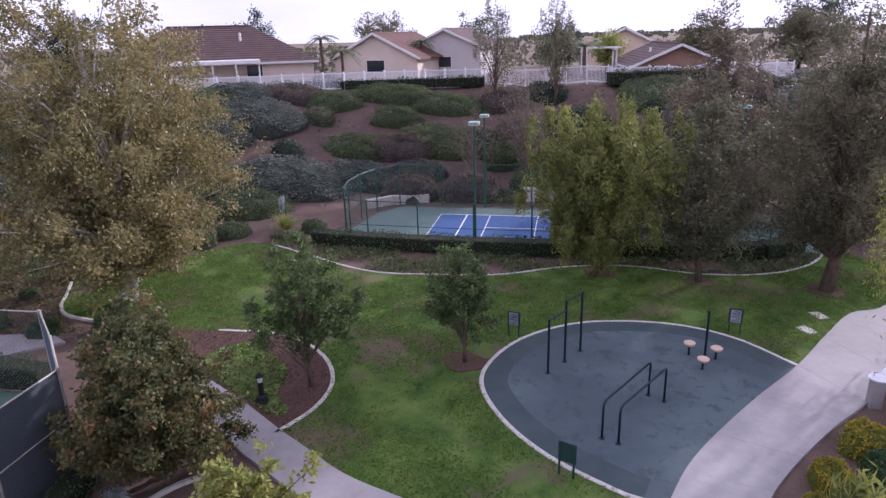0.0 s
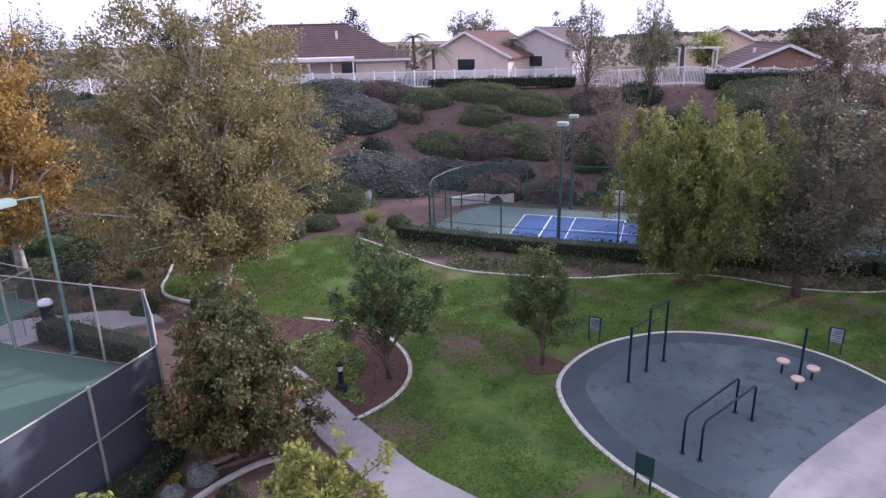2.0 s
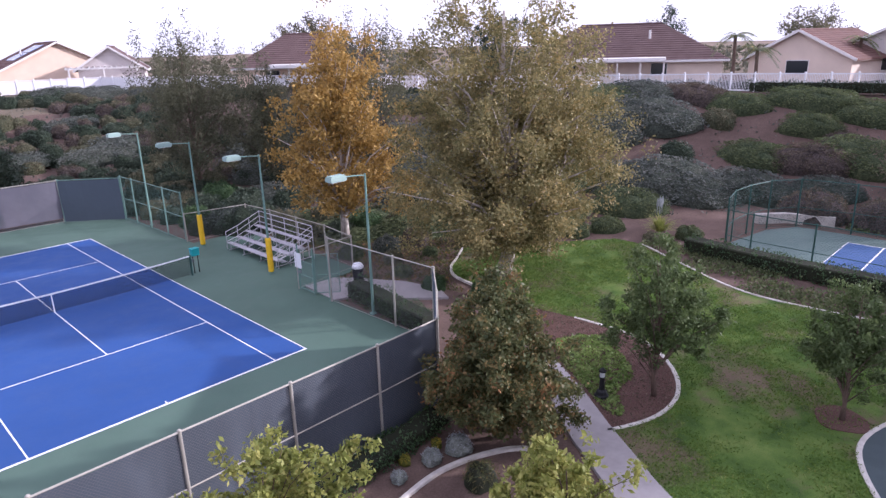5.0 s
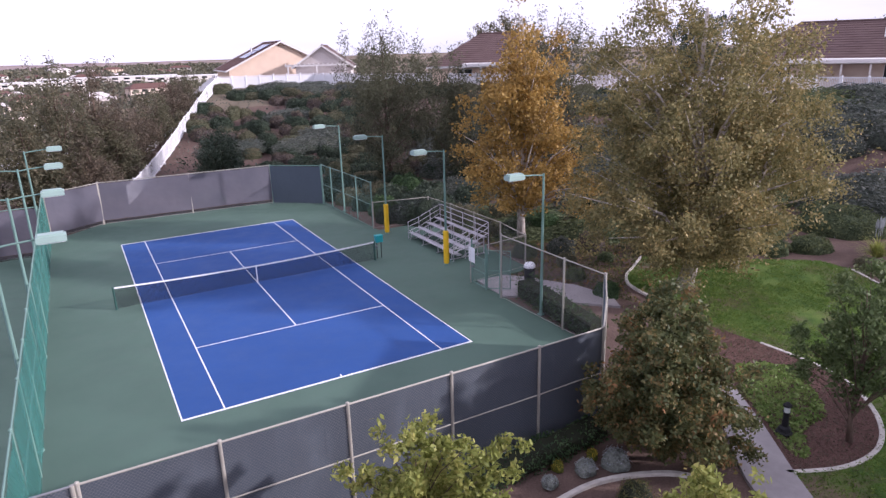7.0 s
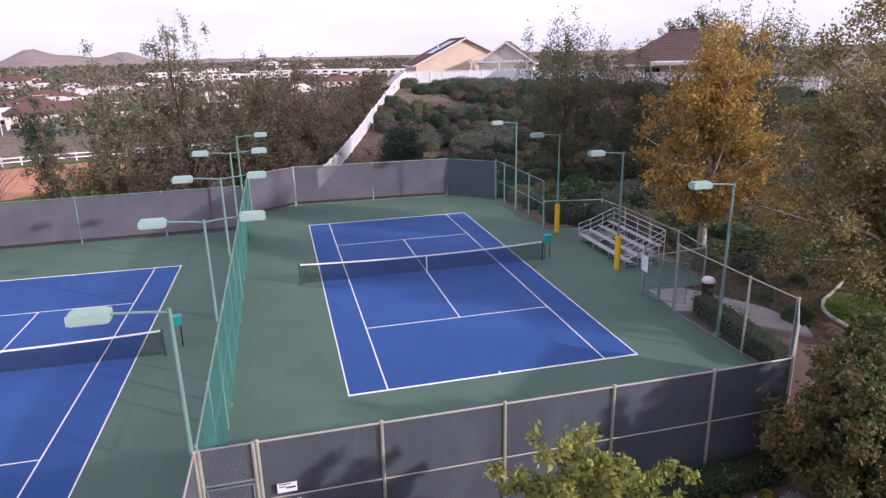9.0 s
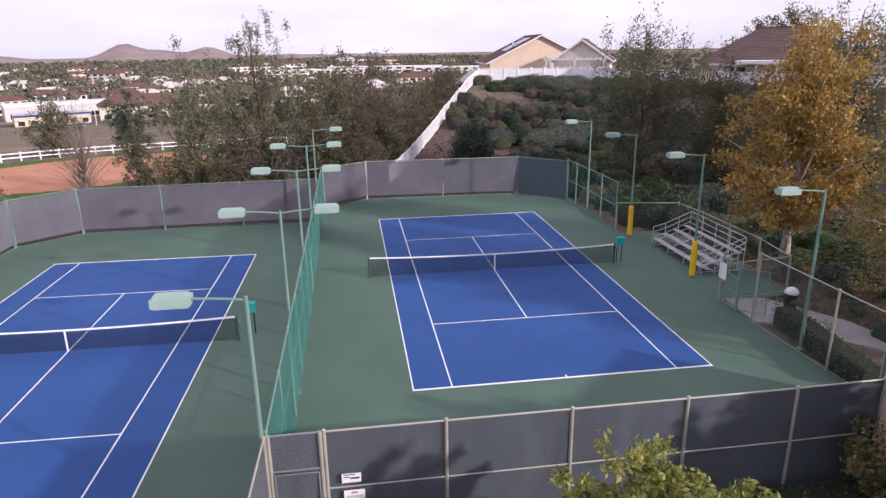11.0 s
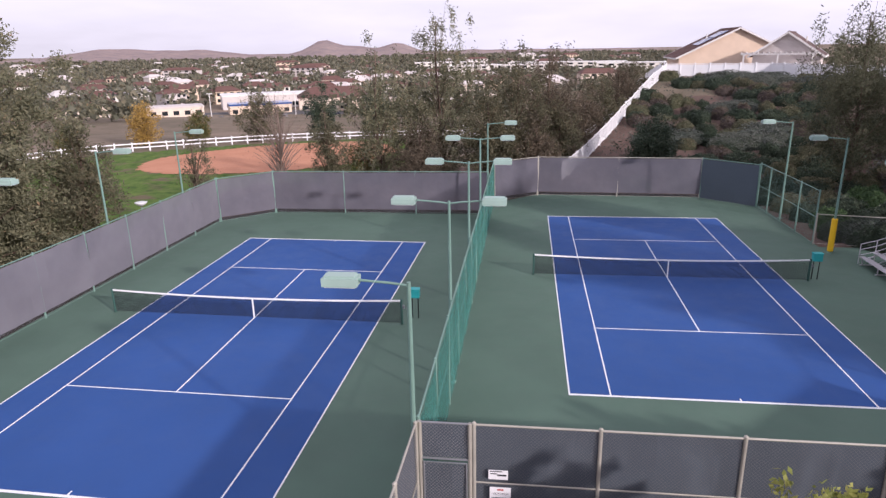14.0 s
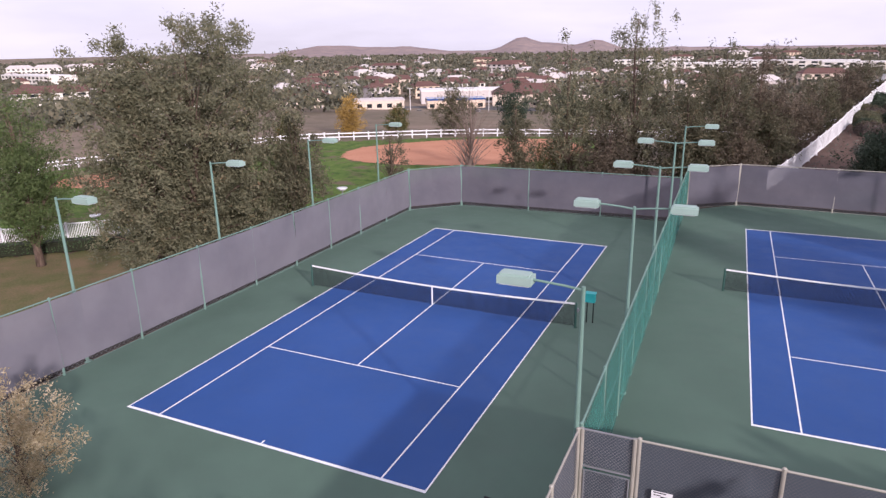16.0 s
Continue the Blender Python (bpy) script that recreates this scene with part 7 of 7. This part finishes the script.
# leafy cover and litter that nobody could count
def scatter(name, ring, n, size, leaf, label, category, seed, rise=0.10, narrow=0.5, holes=None, lift=0.0):
    r = np.random.default_rng(seed)
    xs, ys = [p[0] for p in ring], [p[1] for p in ring]
    x, y = r.uniform(min(xs), max(xs), n * 3), r.uniform(min(ys), max(ys), n * 3)
    ok = inside(ring, x, y)
    if holes is not None:
        ok &= holes(x, y, r)
    x, y = x[ok][:n], y[ok][:n]
    z = np.maximum(lie(x, y) + 0.07, 0) + lift + r.uniform(0, 1, len(x)) ** 2 * rise
    me = quads_mesh(name, leaf_quads(np.stack([x, y, z], 1), size, 0, narrow, seed, 0.6))
    ob = part(name, me, leaf)
    return tagged(ob, label, category, kind="stuff")


def patchy(x, y, r):
    f = np.sin(x * 0.8 + 1.2) * np.sin(y * 0.7 - 0.4) + 0.5 * np.sin(x * 2.1 - y * 1.3) + 0.4 * np.sin(y * 2.9 + x)
    return f < 0.75 + r.normal(0, 0.35, len(x))


# bare worn spots, where the grass stands thin
WORN = [(16.9, -14.2, 1.1), (16.2, -15.6, 0.8), (17.9, -15.4, 0.7), (15.0, -15.0, 0.6), (19.8, -16.9, 0.9), (18.2, -17.0, 0.7), (17.4, -12.9, 0.8), (19.3, -13.4, 0.9), (14.6, -16.6, 0.7), (15.8, -13.3, 0.5), (27.2, -11.2, 0.9), (21.8, -14.6, 0.8), (13.6, -17.6, 0.6)]

def thin_grass(x, y, r):
    keep = patchy(x, y, r)
    for px, py, pr in WORN:
        d = np.hypot(x - px, (y - py) / 0.75) / pr
        d = d + 0.35 * np.sin(x * 3.1 + py) * np.sin(y * 2.7 + px) + 0.2 * np.sin(x * 7.3 - y * 5.9)
        keep &= r.uniform(0, 1, len(x)) < np.clip((d - 0.45) / 1.0, 0.10, 1)
    return keep


scatter("lawn_grass", LAWN_RING, 150000, 0.095, LEAF_GRASS, "short mown green grass blades", "grass", 71, 0.05, 0.25, thin_grass)
scatter("ivy_cover", smooth_line([(16.6, -8.0), (18.0, -6.8), (19.4, -8.0), (18.4, -9.4), (17.4, -10.4), (16.0, -10.6), (15.0, -11.4), (14.6, -11.2), (15.4, -9.8)], 4, True), 4200, 0.13, LEAF_IVY, "low light green leafy ground cover in bed", "ground cover", 72, 0.06, 0.7)
scatter("bark_chips", BED_RING, 6000, 0.09, LEAF_PURPLE, "scattered bark chips and fallen leaves", "bark chips", 73, 0.03, 0.45)
FAR_BED = FAR_KERB + [(33, -31.4), (32.2, -26), (31.6, -18), (31.6, -11), (32.2, -6), (33.5, -2.5)]
scatter("ivy_cover", FAR_BED, 9000, 0.15, LEAF_COVER_GREEN, "patchy low green cover before the hedge", "ground cover", 74, 0.22, 0.6, lambda x, y, r: np.sin(x * 1.7) * np.sin(y * 0.9) < 0.3 + r.normal(0, 0.2, len(x)))
scatter("leaf_litter", [(15.3, 5.6), (18.6, 3.0), (19.4, -1), (20.2, 1), (22.6, 3.2), (28, 2.2), (34, 0.5), (26, 7), (20.5, 14), (19, 12), (18.8, 6)], 9000, 0.12, LEAF_RUSSET, "dry fallen leaves on brown earth", "leaf litter", 75, 0.03, 0.6)
scatter("ivy_cover", [(41.5, -11), (45, -11), (45.5, -17), (42, -17)], 2200, 0.2, LEAF_COVER_GREEN, "low green cover behind sports court", "ground cover", 76, 0.25, 0.6)
scatter("dry_grass", HILL, 16000, 0.3, LEAF_COVER, "dry weeds and litter between slope shrubs", "dry weeds", 77, 0.2, 0.3)

# ---- ball field, yard and the distance ----
FIELD = [(-84, 38), (-66, 66), (-57, 72), (-36, 85), (-22, 92), (-16, 60), (-24, 40), (-27, 24), (-40, 14), (-60, 14)]
tagged(part("ball_field", drape("ball_field", FIELD, 1.0, 0.05), LAWN), "green grass ball field in the hollow", "ball field", kind="structure")
CLAY_RING = smooth_line([(-49, 56), (-52, 66), (-44, 76), (-33, 82), (-25, 82), (-20, 72), (-24, 62), (-36, 55)], 6, True)
tagged(part("infield", drape("infield", CLAY_RING, 0.6, 0.09), CLAY), "reddish clay infield of the ball field", "infield", kind="structure")
tagged(part("infield_2", drape("infield", smooth_line([(-70, 29), (-74, 33), (-72, 38), (-66, 38), (-64, 32)], 6, True), 0.6, 0.09), CLAY), "small reddish clay infield patch", "infield", kind="structure")


tagged(part("yard_lawn", drape("yard_lawn", [(-58, 1), (-42, -6), (-27.5, -4), (-27, 15), (-38, 18.5), (-50, 10)], 1.0, 0.05), DRY_TURF), "thin brownish patchy lawn of the side yard", "lawn", kind="structure")


def rail_fence(line, label):
    t = thing("rail_fence", (*line[0], lie1(*line[0])), label, "fence", "rail fences")
    o = Vector((*line[0], lie1(*line[0])))
    d = [0.0]
    for a, b in zip(line, line[1:]):
        d.append(d[-1] + math.dist(a, b))
    n = round(d[-1] / 2.4)
    xs = np.interp(np.linspace(0, d[-1], n + 1), d, [p[0] for p in line])
    ys = np.interp(np.linspace(0, d[-1], n + 1), d, [p[1] for p in line])
    q = [Vector((x, y, lie1(x, y))) - o for x, y in zip(xs, ys)]
    post = Geo().box(-0.08, -0.08, -0.2, 0.08, 0.08, 1.35).mesh("post")
    for i, p in enumerate(q):
        part("post", post, WHITE_VINYL, t, at=p)
        if i < n:
            for z in (0.55, 1.12):
                part("rail", Geo().beam(p + Vector((0, 0, z)), q[i + 1] + Vector((0, 0, z)), 0.05, 0.17), WHITE_VINYL, t)


rail_fence([(-100, 25), (-84.5, 40.7), (-65, 69.5), (-57, 74), (-36, 86.7), (-20, 95), (-4, 98)], "white two-rail fence round the ball field")
vinyl_fence("white_fence", [(-60, 3.5), (-50.7, 12), (-46.9, 15.5), (-40.5, 21.5)], 1.7, 2.2, False, "white picket fence of the side yard")


def dish(x, y, label, r=0.45):
    t = thing("satellite_dish", (x, y, lie1(x, y)), label, "satellite dish", "dishes")
    part("mast", Geo().tube([(0, 0, 0), (0, 0, 1.5)], 0.04, 7), GALV, t)
    part("bowl", Geo().lathe([(0.03, 1.5), (r * 0.6, 1.56), (r, 1.72), (r * 0.98, 1.74), (r * 0.55, 1.6), (0.02, 1.54)], 16), PLASTIC_WHITE, t, smooth=True)


dish(-45.6, 19.3, "white round dish beyond the yard fence")
dish(-48.5, 16.6, "white round dish in the side yard")
dish(-26.5, 19.5, "white round dish near the court fence", 0.4)


def low_building(x, y, w, d, h, turn, wall, roof, label, pitched=True, cols=6, storeys=1):
    t = thing("building", (x, y, lie1(x, y)), label, "building", "town buildings", turn=turn)
    part("wall", Geo().prism([(-w / 2, -d / 2), (w / 2, -d / 2), (w / 2, d / 2), (-w / 2, d / 2)], -0.5, h), wall, t)
    if pitched:
        k = 0.22 * d
        part("roof", Geo().add([(-w / 2 - 0.6, -d / 2 - 0.6, h), (w / 2 + 0.6, -d / 2 - 0.6, h), (w / 2 + 0.6, d / 2 + 0.6, h), (-w / 2 - 0.6, d / 2 + 0.6, h), (-w / 2 + d * 0.3, 0, h + k), (w / 2 - d * 0.3, 0, h + k)],
                               [(0, 1, 5, 4), (2, 3, 4, 5), (1, 2, 5), (3, 0, 4), (3, 2, 1, 0)]), roof, t)
    else:
        part("parapet", Geo().prism([(-w / 2 - 0.2, -d / 2 - 0.2), (w / 2 + 0.2, -d / 2 - 0.2), (w / 2 + 0.2, d / 2 + 0.2), (-w / 2 - 0.2, d / 2 + 0.2)], h, h + 0.7), roof, t)
    for s in range(storeys):
        z = 1.0 + s * h / storeys
        for i in range(cols):
            x0 = -w / 2 + w * (i + 0.25) / cols
            part("window", Geo().box(x0, -d / 2 - 0.08, z, x0 + w * 0.5 / cols, -d / 2 - 0.01, z + min(1.7, h / storeys - 1.4)), WINDOW_GLASS, t)


def town():
    r = np.random.default_rng(12)
    walls = [STUCCO_WHITE, STUCCO_BEIGE, STUCCO_WHITE, STUCCO_TAN, STUCCO_GREY]
    # shops round the car park
    for x, y, w, d, h, turn, wall, roof, pit in ((-148, 240, 26, 12, 3.8, 32, STUCCO_BEIGE, STUCCO_GREY, False), (-118, 262, 26, 12, 4.2, 28, STUCCO_TAN, SOLAR, False), (-90, 285, 34, 20, 6, 20, STUCCO_BEIGE, ROOF_RED, True),
                                                 (-66, 268, 26, 16, 5, 14, STUCCO_TAN, STUCCO_BEIGE, False), (-42, 262, 24, 16, 5.5, 10, STUCCO_BEIGE, STUCCO_GREY, False), (-20, 270, 26, 14, 6, 4, STUCCO_WHITE, STUCCO_BEIGE, False),
                                                 (-185, 235, 30, 14, 5, 40, STUCCO_BEIGE, ROOF_RED, True), (-128, 300, 46, 18, 6, 28, STUCCO_GREY, TRIM, False), (-215, 190, 28, 12, 5, 50, STUCCO_WHITE, ROOF_RED, True)):
        low_building(x, y, w, d, h, turn, wall, roof, "low shop building with flat front by car park" if not pit else "low shop building with red tile roof", pit, 6)
    # housing further out
    n = 0
    while n < 130:
        a, dd = r.uniform(-1.05, 0.16), 360 + 1000 * r.uniform() ** 0.8
        x, y = math.sin(a) * dd, math.cos(a) * dd
        big = r.uniform() < 0.13
        low_building(x, y, r.uniform(22, 36) if big else r.uniform(12, 18), r.uniform(12, 16), 8.5 if big else r.uniform(3.6, 6.0), -math.degrees(a) + r.uniform(-30, 30), walls[int(r.integers(0, 5))], ROOF_RED if r.uniform() < 0.5 else STUCCO_GREY,
                     "pale apartment block with tiled roof in town" if big else "pale stucco town house with tiled roof", True, 5 if big else 3, 3 if big else 1)
        n += 1
    # closer streets of flats between the shops and the housing
    for k in range(46):
        a, dd = -0.62 + 0.56 * (k % 16) / 15 + r.normal(0, 0.015), 360 + 95 * (k // 16) + r.uniform(0, 60)
        low_building(math.sin(a) * dd, math.cos(a) * dd, r.uniform(12, 18), r.uniform(9, 12), r.uniform(4.2, 7.0), -math.degrees(a) + r.uniform(-35, 35), walls[int(r.integers(0, 5))], ROOF_RED if r.uniform() < 0.6 else STUCCO_GREY,
                     "cream stucco flats with tiled roof in town", True, 4, 2)
    for a in (-0.985, -0.955, -0.915, -0.875, -0.845):
        low_building(math.sin(a) * 960, math.cos(a) * 960, 30, 16, 10.5, -math.degrees(a), STUCCO_WHITE, STUCCO_GREY, "white apartment block of three storeys on the skyline", True, 6, 3)
    for x, y, w in ((-30, 620, 90), (40, 700, 120), (-90, 760, 80), (120, 640, 110), (-560, 380, 90), (-640, 330, 80)):
        low_building(x, y, w, 24, 9, r.uniform(-15, 15), STUCCO_WHITE, TRIM, "long white commercial building on the skyline", False, 12, 3)


town()
setting("car_park", Geo().prism([(-205, 205), (-150, 205), (-20, 240), (-14, 256), (-60, 256), (-100, 275), (-160, 255)], -30, lie1(-120, 250) + 0.15), ASPHALT, "dark asphalt car park before the shops", "car park")


def cars():
    r = np.random.default_rng(4)
    for k in range(26):
        f = r.uniform()
        x, y = -180 + 150 * f + r.normal(0, 3), 218 + 34 * f + r.choice([0, 6, 12]) * 0.8
        if not inside([(-205, 205), (-150, 205), (-20, 240), (-14, 256), (-60, 256), (-100, 275), (-160, 255)], np.array([x]), np.array([y]))[0]:
            continue
        t = thing("car", (x, y, lie1(-120, 250) + 0.15), "parked car in the distant car park", "car", "parked cars", turn=r.uniform(0, 40))
        m = [CAR_BLUE, PLASTIC_WHITE, GALV, CAR_BLUE][k % 4]
        body = part("body", Geo().add([(-2.1, -0.85, 0.3), (2.1, -0.85, 0.3), (2.1, 0.85, 0.3), (-2.1, 0.85, 0.3), (-2.15, -0.88, 0.85), (2.1, -0.88, 0.8), (2.1, 0.88, 0.8), (-2.15, 0.88, 0.85)], [(0, 1, 5, 4), (1, 2, 6, 5), (2, 3, 7, 6), (3, 0, 4, 7), (4, 5, 6, 7), (3, 2, 1, 0)]), m, t)
        part("cabin", Geo().add([(-1.7, -0.8, 0.84), (0.9, -0.8, 0.82), (0.9, 0.8, 0.82), (-1.7, 0.8, 0.84), (-1.2, -0.65, 1.4), (0.3, -0.65, 1.42), (0.3, 0.65, 1.42), (-1.2, 0.65, 1.4)], [(0, 1, 5, 4), (1, 2, 6, 5), (2, 3, 7, 6), (3, 0, 4, 7), (4, 5, 6, 7)]), WINDOW_GLASS, t)
        for wx in (-1.35, 1.3):
            for wy in (-0.86, 0.86):
                part("wheel", Geo().tube([(wx, wy - 0.08, 0.32), (wx, wy + 0.08, 0.32)], 0.32, 10), BLACK, t)


cars()


def far_woods():
    """Tree belts in the town, far too many to count."""
    r = np.random.default_rng(9)
    pts, scale = [], []
    n = 8200
    a = np.where(np.arange(n) % 4 > 0, r.uniform(-1.15, 0.3, n), r.uniform(0.3, 2.1, n))
    dd = 185 + 1700 * r.uniform(size=n) ** 1.5
    x, y = np.sin(a) * dd, np.cos(a) * dd
    keep = ~inside([(-215, 195), (-150, 195), (-10, 235), (-5, 300), (-160, 300)], x, y) & ~((x > 0) & (dd < 200)) & ~((a > 0.8) & (dd < 260))
    keep &= (dd > 330) | (np.sin(x * 0.05) * np.sin(y * 0.06) > 0.15)
    x, y, dd = x[keep], y[keep], dd[keep]
    m = 24
    for x1, y1, d1, z1 in zip(x, y, dd, lie(x, y)):
        h, w = r.uniform(4, 11), r.uniform(3, 7) * (1 + d1 / 900)
        d = r.normal(size=(m, 3))
        d /= np.linalg.norm(d, axis=1)[:, None]
        pts.append(d * np.array([w / 2, w / 2, h / 2]) * r.uniform(0.5, 1, (m, 1)) + np.array([x1, y1, z1 + h * 0.5]))
        scale.append(np.full((m, 1), 1.2 + d1 / 420))
    p, s = np.concatenate(pts), np.concatenate(scale)
    v = leaf_quads(p, 1.0, 0, 0.8, 3).reshape(-1, 4, 3)
    v = (v - p[:, None]) * s[:, None] + p[:, None]
    tagged(part("far_trees", quads_mesh("far_trees", v.reshape(-1, 3)), LEAF_HAZED), "belts of haze-greyed green trees among distant houses", "trees", kind="stuff")


# lighter, greyer leaf stops: distance haze painted into the colour
LEAF_HAZED = leafy("leaf_hazed", [(0.0, (0.075, 0.08, 0.062)), (0.5, (0.135, 0.135, 0.095)), (1.0, (0.23, 0.20, 0.135))], 0.2)
far_woods()
for x, y, h in ((-166, 226, 9), (-128, 236, 9), (-96, 246, 9), (-60, 246, 9), (-40, 248, 9)):
    t = thing("street_lamp", (x, y, lie1(x, y)), "pale car park lamp post with double heads", "street lamp", "car park lamps")
    part("pole", Geo().tube([(0, 0, -0.5), (0, 0, h)], 0.16, 7), TRIM, t)
    part("head", Geo().box(-1.1, -0.25, h, 1.1, 0.25, h + 0.25), TRIM, t)


def hills():
    # brown scrub with the violet cast of haze mixed into its ramps
    m = Mat("far_hill_hazed_scrub", 0.95, 0, 0.1).world()
    f = m.noise(0.006, 6, 0.65)
    far = m.color(m.mix(0.5, m.ramp(f, (0.35, (0.22, 0.18, 0.185)), (0.65, (0.36, 0.28, 0.25))), m.ramp(m.noise(0.03, 5), (0.35, (0.19, 0.16, 0.17)), (0.65, (0.36, 0.27, 0.24))))).m
    for name, dist, peaks in (("hill_1", 2900, ((-0.57, 0.09, 38), (-0.455, 0.04, 18), (-0.298, 0.028, 50), (-0.245, 0.03, 24), (-0.19, 0.022, 34), (-0.12, 0.4, 13))), ("hill_2", 2200, ((-0.60, 0.10, 14), (-0.37, 0.2, 8), (0.0, 0.2, 8)))):
        g = Geo()
        n = 240
        v, fs = [], []
        for i in range(n + 1):
            a = -1.5 + 2.9 * i / n
            z = -20 + sum(h * math.exp(-((a - c) / w) ** 2) for c, w, h in peaks) + 1.5 * math.sin(a * 61) + 1.2 * math.sin(a * 147 + 1)
            for d, zz in ((dist - 500, -20), (dist - 200, -20 + (z + 20) * 0.55), (dist, z), (dist + 400, -20)):
                v.append((math.sin(a) * d, math.cos(a) * d, zz))
        for i in range(n):
            for j in range(3):
                fs.append((i * 4 + j, i * 4 + 4 + j, i * 4 + 5 + j, i * 4 + 1 + j))
        tagged(part(name, g.add(v, fs), far, smooth=True), "hazy violet brown hills on the horizon", "hills", kind="structure")


hills()
